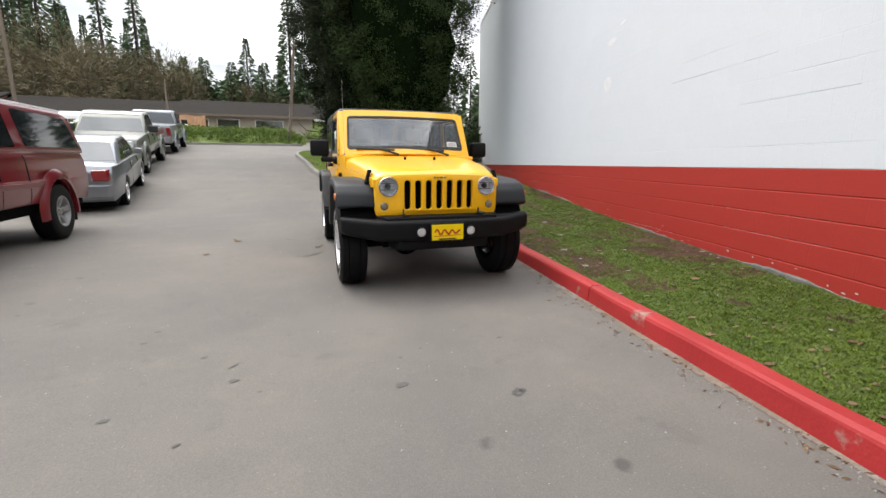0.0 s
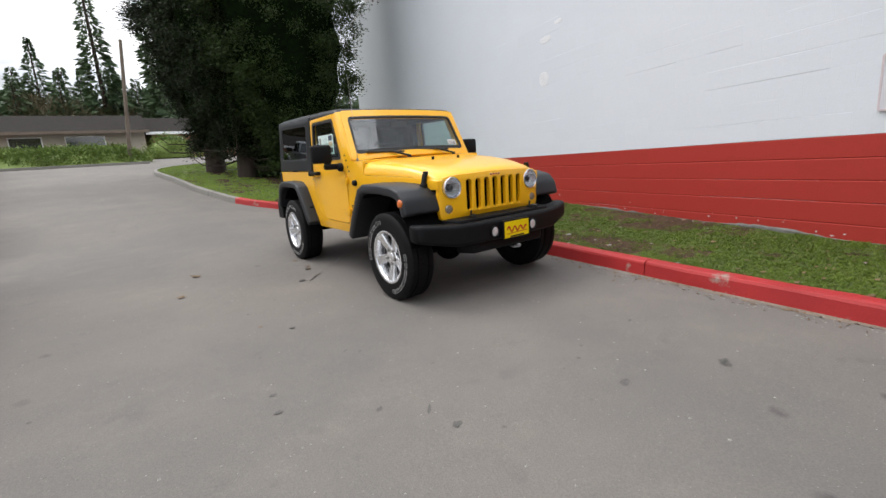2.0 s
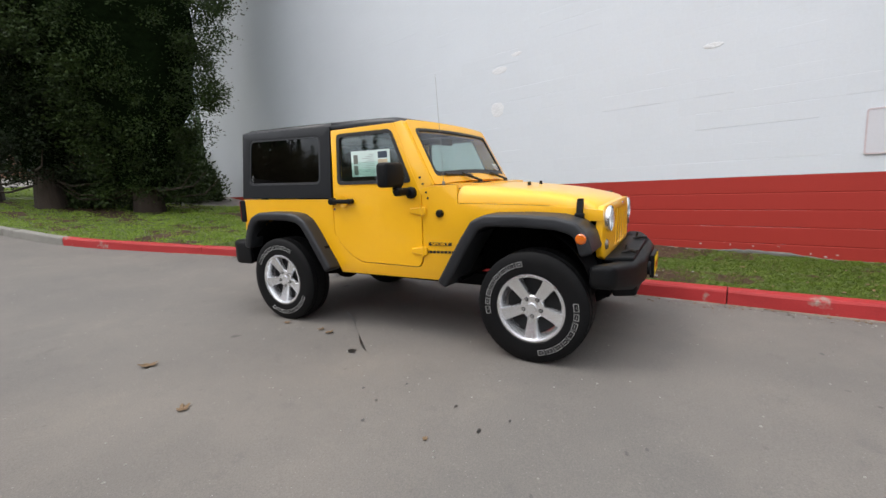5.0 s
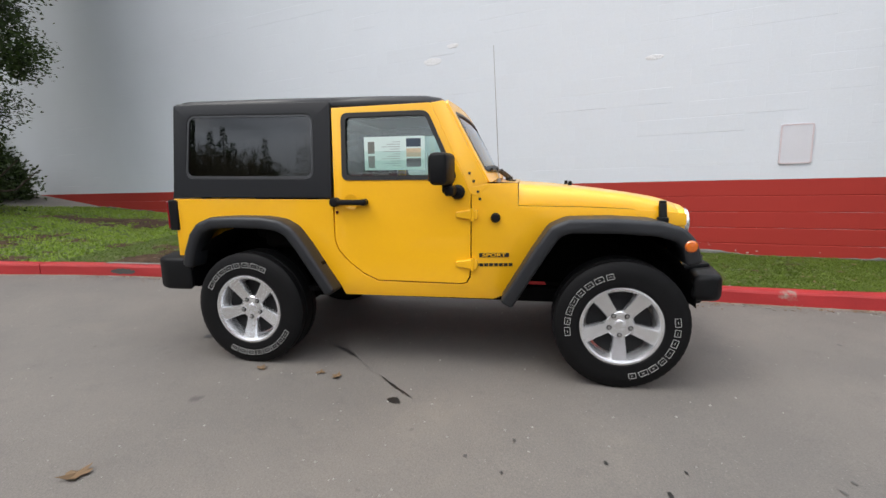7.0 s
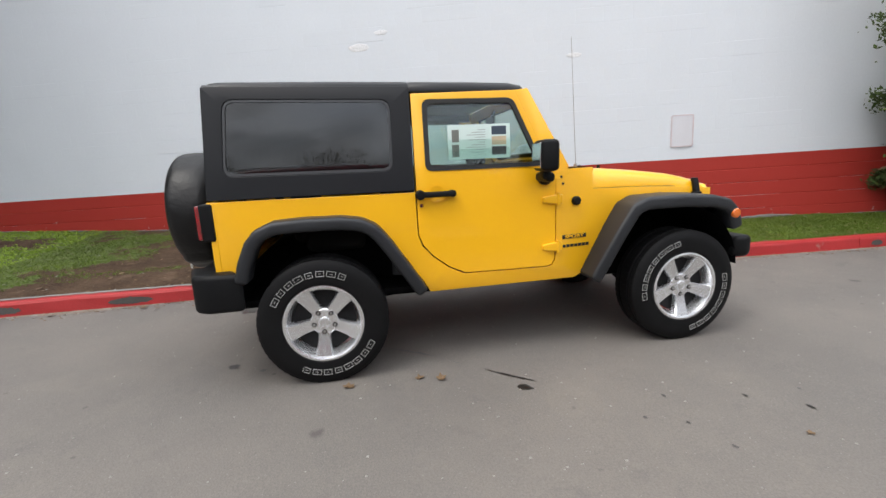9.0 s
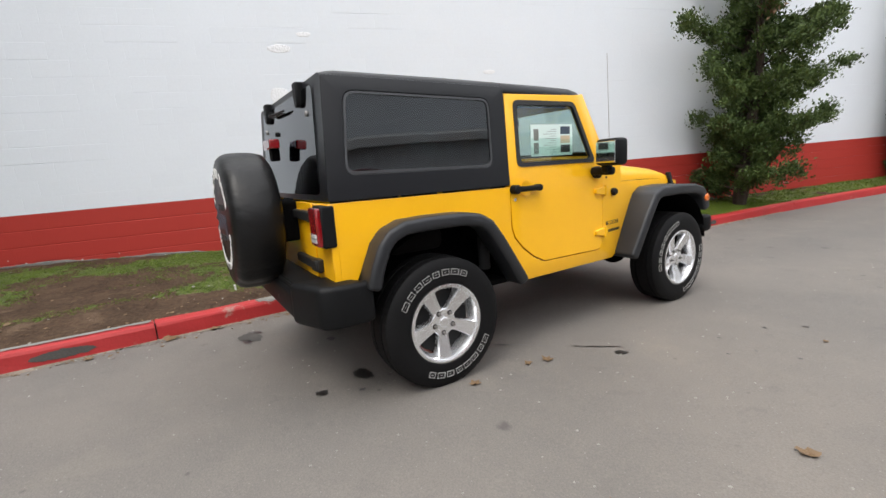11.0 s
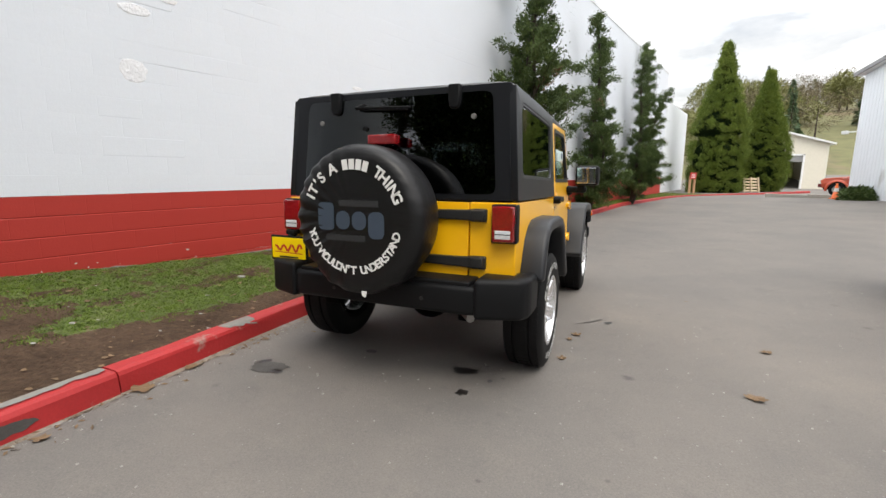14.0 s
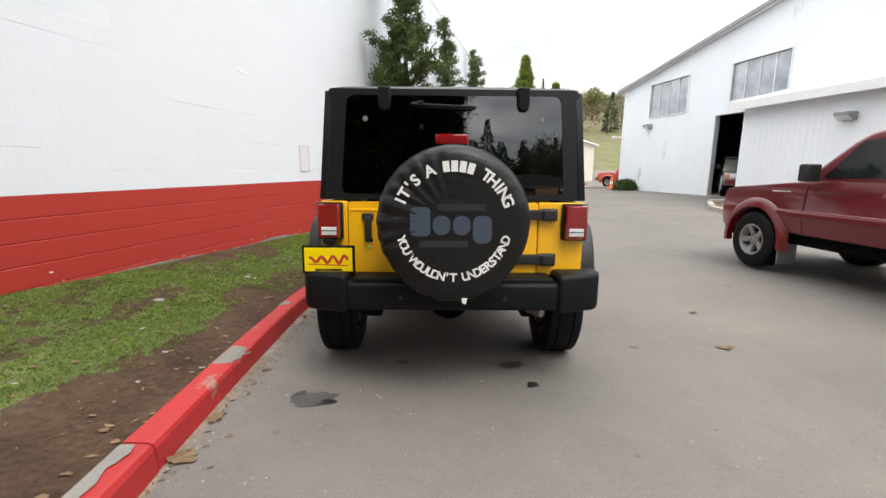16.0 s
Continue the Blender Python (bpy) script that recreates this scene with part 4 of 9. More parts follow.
    lathe(bm, [(0.0005, s_ * 0.80), (0.045, s_ * 0.80), (0.045, s_ * 0.83), (0.03, s_ * 0.845), (0.0005, s_ * 0.85)], 20, "x", Matrix.Translation((0, 0.985, 1.185)))
    spart("mirror_arm", bm, "black_plastic", mir)
    # flares
    def band(outer, t):
        p = [Vector((q[0], q[1] - 0.010)) for q in outer]
        inner = []
        for i, q in enumerate(p):
            d = (p[min(i + 1, len(p) - 1)] - p[max(i - 1, 0)]).normalized()
            inner.append(q + Vector((-d.y, d.x)) * t)
        return [tuple(q) for q in p] + [tuple(q) for q in inner[::-1]]
    ro = [(2.905, 0.70), (2.875, 0.81), (2.825, 0.925), (2.765, 0.995), (2.665, 1.035), (2.50, 1.043), (2.28, 1.040), (2.155, 1.022), (2.065, 0.972), (1.98, 0.86), (1.785, 0.555)]
    fo = [(0.715, 0.53), (0.52, 0.855), (0.425, 0.995), (0.32, 1.040), (0.05, 1.042), (-0.17, 1.028), (-0.30, 0.995), (-0.37, 0.925), (-0.408, 0.80)]
    bm = BM()
    prism(bm, band(ro, 0.078), s_ * 0.765, s_ * 0.932, "x", 0.026, 4)
    spart("rear_flare", bm, "flare", CAR, "black plastic wheel-arch flare", 40)
    bm = BM()
    prism(bm, band(fo, 0.085), s_ * 0.57, s_ * 0.938, "x", 0.030, 4)
    ff = spart("front_flare", bm, "flare", CAR, "black plastic wheel-arch flare", 40)
    bm = BM()
    lathe(bm, [(0.034, s_ * 0.925), (0.034, s_ * 0.94), (0.026, s_ * 0.948), (0.0005, s_ * 0.951)], 20, "x", Matrix.Translation((0, -0.335, 0.885)))
    spart("side_marker", bm, "orange_lens", ff, "orange side marker lamp")
    # dark wheel housings
    for y0, y1, xi in ((-0.40, 0.62, 0.36), (1.84, 2.90, 0.42)):
        bm = BM()
        c = (y0 + y1) / 2
        pts = [(c + (y1 - y0) / 2 * math.cos(a), 0.52 + 0.45 * math.sin(a)) for a in np.linspace(0, math.pi, 15)]
        loft(bm, [[(s_ * x, y, z) for y, z in pts] for x in (xi, 0.86 if y0 > 1 else 0.90)])
        bm.faces.new([bm.verts.new((s_ * xi, y, z)) for y, z in pts])
        spart("wheel_housing", bm, "chassis", CAR)
    # small fittings on the flank
    bm = BM()
    lathe(bm, [(0.0005, s_ * 0.775), (0.030, s_ * 0.775), (0.030, s_ * 0.795), (0.022, s_ * 0.808), (0.0005, s_ * 0.81)], 20, "x", Matrix.Translation((0, 0.752, 1.023)))
    spart("aerial_mount", bm, "black_plastic", CAR)
    for zz, yy in ((1.30, 0.915), (1.25, 0.889), (1.185, 0.862), (1.14, 0.850)):
        bm = BM()
        cyl(bm, 0.010, 0.008, 0.012, 10, Matrix.Translation((s_ * 0.782, yy, zz)) @ Matrix.Rotation(radians(90 * s_), 4, "Y"))
        spart("torx_bolt", bm, "print_black", CAR)
    bm = BM()
    box(bm, -0.015, 0.015, -0.023, 0.023, -0.05, 0.05, 0.009, 2, Matrix.Translation((s_ * 0.635, -0.262, 1.055)) @ Matrix.Rotation(radians(-14 * s_), 4, "Y"))
    box(bm, -0.022, 0.022, -0.032, 0.032, -0.02, 0.02, 0.009, 2, Matrix.Translation((s_ * 0.645, -0.262, 1.0)))
    box(bm, -0.018, 0.018, -0.02, 0.02, -0.014, 0.014, 0.007, 2, Matrix.Translation((s_ * 0.618, -0.262, 1.105)))
    spart("hood_latch", bm, "black_plastic", CAR, "black rubber hood latch")
    bm = BM()
    cyl(bm, 0.015, 0.012, 0.03, 12, Matrix.Translation((s_ * 0.16, 0.25, 1.205)))
    spart("hood_stop", bm, "black_plastic", CAR)
    # side sill and frame rail
    bm = BM()
    box(bm, min(s_ * 0.44, s_ * 0.54), max(s_ * 0.44, s_ * 0.54), -0.45, 3.0, 0.42, 0.52, 0.01)
    spart("frame_rail", bm, "chassis", CAR)
    bm = BM()
    rod(bm, (s_ * 0.48, 0.15, 0.42), (s_ * 0.42, 0.95, 0.46), 0.025)
    spart("suspension_arm", bm, "chassis", CAR)
    for nm, a, b, r in (("suspension_arm", (0.48, 2.25, 0.40), (0.42, 1.55, 0.46), 0.025), ("damper", (0.46, 2.52, 0.34), (0.44, 2.48, 0.75), 0.028), ("coil_spring", (0.46, -0.06, 0.36), (0.42, 0.0, 0.85), 0.045)):
        bm = BM()
        rod(bm, (s_ * a[0], a[1], a[2]), (s_ * b[0], b[1], b[2]), r)
        spart(nm, bm, "chassis", CAR)


def car_pillar(s_):
    bm = BM()
    plate(bm, [(0.79, 1.215), (1.077, 1.746), (1.165, 1.735), (0.903, 1.165), (0.86, 1.16)], [], "x", s_ * 0.74, s_ * 0.80, 0.006)
    remap(bm, tub)
    spart("windscreen_pillar", bm, "yellow", CAR)


both(car_sides)
both(car_pillar)


def car_badges():
    # the flank turns in towards the nose here
    at = Matrix.Translation((-0.7765, 0.76, 0.7845)) @ Matrix.Rotation(radians(-80.3), 4, "Z") @ Matrix.Rotation(radians(90), 4, "X")
    bm = BM()
    box(bm, -0.094, 0.094, -0.0135, 0.0135, -0.003, 0.004, 0.001)
    bmesh.ops.transform(bm, matrix=at, verts=bm.verts)
    b = spart("badge", bm, "print_black", CAR, "black trim badge")
    letters("badge_word", "SPORT", 0.0285, "yellow", b, at @ Matrix.Translation((0, 0, 0.0045)) @ Matrix.Diagonal((1.75, 1, 1, 1)), "yellow lettering")
    for i in range(8):
        bm = BM()
        x = -0.124 + i * 0.031
        box(bm, x, x + 0.025, -0.0725, -0.0525, -0.002, 0.003, 0.001)
        bmesh.ops.transform(bm, matrix=at, verts=bm.verts)
        spart("name_badge", bm, "print_black", CAR, "small dark plain block")


car_badges()


def hood_and_nose():
    st = [(0.612, 1.232, 1.097, 0.80), (0.45, 1.222, 1.093, 0.80), (0.2, 1.198, 1.086, 0.80), (-0.05, 1.166, 1.073, 0.80), (-0.22, 1.136, 1.062, 0.80), (-0.33, 1.112, 1.055, 0.80), (-0.39, 1.092, 1.05, 0.795), (-0.425, 1.066, 1.044, 0.79), (-0.435, 1.046, 1.04, 0.785)]
    rings = []
    for y, zt, zs, w in st:
        hw = taper(w, y) - 0.006
        e = max(0.004, (zt - zs))
        half = [(hw, zs), (hw - 0.006, zs + e * 0.45), (hw - 0.03, zs + e * 0.75), (hw - 0.09, zs + e * 0.93), (hw - 0.22, zs + e * 0.985), (0.12, zt), (0, zt)]
        rings.append([(x, y, z) for x, z in half] + [(-x, y, z) for x, z in half[::-1][1:]])
    bm = BM()
    loft(bm, rings)

    def roll(x, y, z):
        q, k = min(1, abs(x) / 0.62), max(0, min(1, (-y - 0.10) / 0.30))
        return (x, y + 0.075 * k * q ** 3, z - 0.016 * k * q ** 4 + 0.012 * k * (1 - q * q))

    remap(bm, roll)
    spart("hood", bm, "yellow", CAR, "yellow hood with domed middle", 50)
    # fender sides under the hood seam
    rings = []
    for y in (0.62, 0.45, 0.2, -0.05, -0.22, -0.33, -0.41):
        zs = float(np.interp(y, [-0.435, -0.22, 0.2, 0.612], [1.036, 1.058, 1.082, 1.093]))
        hw = taper(0.80, y)
        rings.append([(hw - 0.022, y, zs - 0.03), (hw - 0.02, y, zs - 0.004), (hw - 0.05, y, zs - 0.003), (-hw + 0.05, y, zs - 0.003), (-hw + 0.02, y, zs - 0.004), (-hw + 0.022, y, zs - 0.03)])
    bm = BM()
    loft(bm, rings)
    spart("fender", bm, "yellow", CAR, "", 40)
    # grille with seven openings and lamp holes
    o = [(-0.600, 0.98), (-0.598, 0.76), (-0.585, 0.715), (-0.545, 0.69), (0.545, 0.69), (0.585, 0.715), (0.598, 0.76), (0.600, 0.98), (0.588, 1.03), (0.55, 1.062), (0.40, 1.078), (0, 1.088), (-0.40, 1.078), (-0.55, 1.062), (-0.588, 1.03)]
    slots = [rrect(-0.0285 + 0.1005 * i, 0.0285 + 0.1005 * i, 0.764, 1.028, 0.026, 4) for i in range(-3, 4)]
    lamps = [circle(sx * 0.474, 0.972, 0.088, 28) for sx in (-1, 1)] + [circle(sx * 0.512, 0.795, 0.036, 18) for sx in (-1, 1)]
    bm = BM()
    plate(bm, o, slots + lamps, "y", -0.455, -0.41, 0.008)
    remap(bm, lambda x, y, z: (x, y + 0.10 * max(0, abs(x) / 0.6) ** 3 * 0.5 + 0.06 * max(0, z - 1.0), z))
    grille = spart("grille", bm, "yellow", CAR, "yellow seven-slot grille")
    bm = BM()
    box(bm, -0.36, 0.36, -0.37, -0.36, 0.72, 1.05)
    for i in range(26):
        z = 0.73 + i * 0.012
        box(bm, -0.36, 0.36, -0.378, -0.37, z, z + 0.005)
    spart("radiator", bm, "chassis", grille, "black radiator core behind slots")
    bm = BM()
    for i in range(4):
        box(bm, -0.06 + i * 0.032, -0.037 + i * 0.032, -0.458, -0.450, 1.046, 1.062, 0.002)
    remap(bm, lambda x, y, z: (x, y + 0.003, z))
    spart("nose_badge", bm, "chrome", grille, "small silver plain badge")
    for sx in (-1, 1):
        c = Matrix.Translation((sx * 0.474, 0, 0.972)) @ Matrix.Diagonal((1.05, 1, 1.05, 1))
        bm = BM()
        lathe(bm, [(0.085, -0.415), (0.085, -0.440), (0.082, -0.445), (0.079, -0.440), (0.078, -0.425)], 36, "y", c)
        hl = spart("headlamp", bm, "alloy", CAR, "round clear headlamp in thin silver ring")
        bm = BM()
        lathe(bm, [(0.076, -0.430), (0.068, -0.398), (0.05, -0.375), (0.022, -0.366), (0.020, -0.39), (0.0005, -0.395)], 32, "y", c)
        spart("reflector", bm, "lamp_silver", hl)
        bm = BM()
        lathe(bm, [(0.024, -0.375), (0.024, -0.412), (0.016, -0.42), (0.0005, -0.422)], 20, "y", c)
        box(bm, sx * 0.474 - 0.062, sx * 0.474 + 0.062, -0.412, -0.402, 0.940, 0.946)
        box(bm, sx * 0.474 - 0.066, sx * 0.474 + 0.066, -0.412, -0.402, 0.998, 1.004)
        spart("bulb_shield", bm, "alloy_dark", hl)
        bm = BM()
        lathe(bm, [(0.077, -0.436), (0.066, -0.449), (0.045, -0.458), (0.02, -0.462), (0.0005, -0.462)], 32, "y", c)
        g = spart("lamp_lens", bm, "head_glass", hl)
        g.visible_shadow = False
        bm = BM()
        lathe(bm, [(0.037, -0.39), (0.037, -0.426), (0.030, -0.437), (0.0005, -0.442)], 24, "y", Matrix.Translation((sx * 0.512, 0.006, 0.795)))
        spart("turn_lamp", bm, "smoke_lens", CAR, "round smoked turn lamp")


hood_and_nose()


def windscreen():
    """Frame, glass, cowl and wipers."""
    lo, hi = Vector((0, 0.80, 1.235)), Vector((0, 1.077, 1.749))
    up = (hi - lo).normalized()
    H = (hi - lo).length
    ang = math.atan2(up.z, up.y)

    def dense(pts, step=0.12):
        res = []
        for i, p in enumerate(pts):
            q = pts[(i + 1) % len(pts)]
            k = max(1, int(math.hypot(q[0] - p[0], q[1] - p[1]) / step))
            res += [(p[0] + (q[0] - p[0]) * j / k, p[1] + (q[1] - p[1]) * j / k) for j in range(k)]
        return res

    def bow(bm):
        """Curve the screen forward in its middle and stand it up in its place."""
        remap(bm, lambda x, y, z: (x, y, z + (0.050 - 0.022 * y / H) * (1 - min(1, abs(x) / 0.74) ** 2.4)))
        bmesh.ops.transform(bm, matrix=Matrix.Translation(lo) @ Matrix.Rotation(ang, 4, "X"), verts=bm.verts)

    bm = BM()
    plate(bm, dense(rounded([(-0.765, 0.0), (0.765, 0.0), (0.722, H), (-0.722, H)], 0.035)), [dense(rounded([(-0.690, 0.075), (0.690, 0.075), (0.662, H - 0.085), (-0.662, H - 0.085)], 0.05))], "z", -0.045, 0.012, 0.006)
    bow(bm)
    fr = spart("windscreen_frame", bm, "yellow", CAR, "yellow windscreen frame")
    bm = BM()
    plate(bm, dense(rounded([(-0.698, 0.068), (0.698, 0.068), (0.668, H - 0.077), (-0.668, H - 0.077)], 0.05)), [dense(rounded([(-0.670, 0.105), (0.670, 0.105), (0.645, H - 0.100), (-0.645, H - 0.100)], 0.04))], "z", -0.002, 0.0135)
    bow(bm)
    spart("windscreen_seal", bm, "print_black", fr, "black windscreen border")
    bm = BM()
    loft(bm, [[((0.690 + (0.662 - 0.690) * v) * u, 0.075 + (H - 0.16) * v, 0.003) for u in np.linspace(-1, 1, 25)] for v in np.linspace(0, 1, 7)])
    bow(bm)
    g = part("windscreen_pane", bm, "screen_glass", fr, "clear windscreen", True)
    g.visible_shadow = False
    bm = BM()
    box(bm, 0.50, 0.625, 0.12, 0.185, 0.006, 0.008)
    bow(bm)
    st = part("screen_sticker", bm, "print_white", fr, "small white stock sticker")
    bm = BM()
    for k in range(3):
        box(bm, 0.512, 0.612, 0.130 + k * 0.016, 0.137 + k * 0.016, 0.008, 0.009)
    bow(bm)
    part("sticker_bar", bm, "print_black", st)
    # cowl
    bm = BM()
    loft(bm, [[(sx * taper(0.795, y), y, z) for sx in (-1, -0.6, 0, 0.6, 1)] for y, z in ((0.612, 1.21), (0.618, 1.238), (0.72, 1.245), (0.82, 1.245), (0.90, 1.22))])
    spart("cowl", bm, "yellow", CAR, "", 50)
    bm = BM()
    for k in range(9):
        box(bm, -0.30 + k * 0.03, -0.285 + k * 0.03, 0.64, 0.70, 1.240, 1.2475)
    part("cowl_vent", bm, "print_black", CAR)
    for x0 in (-0.14, 0.46):
        bm = BM()
        cyl(bm, 0.022, 0.018, 0.03, 14, Matrix.Translation((x0, 0.70, 1.24)))
        rod(bm, (x0, 0.70, 1.262), (x0 - 0.20, 0.770, 1.325), 0.011, 8)
        rod(bm, (x0 - 0.02, 0.772, 1.308), (x0 - 0.46, 0.790, 1.322), 0.010, 8)
        rod(bm, (x0 - 0.02, 0.778, 1.300), (x0 - 0.46, 0.796, 1.314), 0.006, 6)
        spart("wiper", bm, "print_black", CAR, "black windscreen wiper")
    bm = BM()
    cyl(bm, 0.014, 0.010, 0.03, 12, Matrix.Translation((-0.735, 0.735, 1.235)))
    rod(bm, (-0.735, 0.735, 1.26), (-0.735, 0.775, 2.05), 0.0022, 6, 0.0014)
    spart("aerial", bm, "steel", CAR, "thin black whip aerial")


windscreen()


def hardtop():
    Z1 = 1.795
    for s_ in (-1, 1):
        bm = BM()
        o = [(1.826, 1.150), (3.025, 1.155), (2.985, 1.785), (1.826, 1.765)]
        plate(bm, rounded(o, 0.012, 2), [rounded([(1.95, 1.275), (2.918, 1.285), (2.878, 1.712), (1.945, 1.692)], 0.06)], "x", s_ * 0.765, s_ * 0.808, 0.008)
        remap(bm, tub)
        side = spart("hardtop_side", bm, "hardtop", CAR, "black textured hardtop side")
        bm = BM()
        plate(bm, rounded([(1.952, 1.277), (2.916, 1.287), (2.876, 1.710), (1.947, 1.690)], 0.06), [rounded([(1.964, 1.292), (2.902, 1.302), (2.864, 1.698), (1.959, 1.678)], 0.05)], "x", s_ * 0.795, s_ * 0.806)
        remap(bm, tub)
        spart("window_bead", bm, "alloy_dark", side, "grey window bead")
        bm = BM()
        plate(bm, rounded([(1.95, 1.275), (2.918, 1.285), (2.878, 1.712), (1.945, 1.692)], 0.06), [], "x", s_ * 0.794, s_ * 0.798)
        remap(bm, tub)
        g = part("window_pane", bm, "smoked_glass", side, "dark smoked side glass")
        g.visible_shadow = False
    # roof, rounded at its edges
    rings = []
    for y, z in ((1.10, 1.755), (1.115, 1.772), (1.20, 1.788), (1.50, 1.798), (1.818, 1.803), (1.822, 1.797), (1.828, 1.797), (1.832, 1.804), (2.3, 1.812), (2.8, 1.818), (2.90, 1.819), (2.95, 1.813), (2.978, 1.796), (2.986, 1.772)):
        w = 0.757 - 0.02 * max(0, (y - 2.6) / 0.4)
        half = [(w - 0.004, z - 0.065), (w - 0.004, z - 0.045), (w - 0.012, z - 0.022), (w - 0.035, z - 0.006), (w - 0.10, z), (0.3, z + 0.004), (0, z + 0.006)]
        rings.append([(x, y, zz) for x, zz in half] + [(-x, y, zz) for x, zz in half[::-1][1:]])
    bm = BM()
    loft(bm, [[(x, y - (0.03 * (1 - (x / 0.76) ** 2) if y < 1.21 else 0), z) for x, y, z in r] for r in rings])
    spart("hardtop_roof", bm, "hardtop", CAR, "black hardtop roof panels", 38)
    bm = BM()
    box(bm, -0.72, 0.72, 1.12, 2.97, 1.735, 1.745)
    part("headlining", bm, "interior", CAR)
    # rear frame and lifting glass
    bm = BM()
    plate(bm, rounded([(-0.785, 1.155), (0.785, 1.155), (0.736, 1.80), (-0.736, 1.80)], 0.03), [rounded([(-0.655, 1.195), (0.655, 1.195), (0.615, 1.755), (-0.615, 1.755)], 0.045)], "y", 2.955, 3.02, 0.012)
    remap(bm, lambda x, y, z: (x, y - 0.055 * (z - 1.155), z))
    back = spart("hardtop_back", bm, "hardtop", CAR, "black hardtop rear frame")
    bm = BM()
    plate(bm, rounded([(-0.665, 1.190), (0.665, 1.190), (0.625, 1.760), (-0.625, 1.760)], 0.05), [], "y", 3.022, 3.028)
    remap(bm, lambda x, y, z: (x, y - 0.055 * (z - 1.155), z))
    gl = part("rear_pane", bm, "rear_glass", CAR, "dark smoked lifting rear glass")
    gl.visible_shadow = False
    for sx in (-1, 1):
        bm = BM()
        prism(bm, [(sx * 0.405 - 0.038, 1.806), (sx * 0.405 + 0.038, 1.806), (sx * 0.405 + 0.034, 1.70), (sx * 0.405 + 0.022, 1.672), (sx * 0.405 - 0.022, 1.672), (sx * 0.405 - 0.034, 1.70)], 2.96, 3.026, "y", 0.010)
        spart("glass_hinge", bm, "black_plastic", gl, "black glass hinge")
        bm = BM()
        cyl(bm, 0.017, 0.014, 0.012, 16, Matrix.Translation((sx * 0.52, 3.0, 1.625)) @ Matrix.Rotation(radians(-90), 4, "X"))
        spart("glass_knob", bm, "steel", gl)
    bm = BM()
    rod(bm, (0.245, 3.015, 1.705), (0.18, 3.03, 1.715), 0.014, 10)
    rod(bm, (0.245, 3.03, 1.705), (-0.13, 3.025, 1.692), 0.010, 8, 0.006)
    rod(bm, (0.22, 3.02, 1.69), (-0.11, 3.018, 1.68), 0.005, 6)
    cyl(bm, 0.015, 0.015, 0.02, 14, Matrix.Translation((0.19, 3.0, 1.58)) @ Matrix.Rotation(radians(-90), 4, "X"))
    spart("rear_wiper", bm, "black_plastic", gl, "black rear wiper")


hardtop()


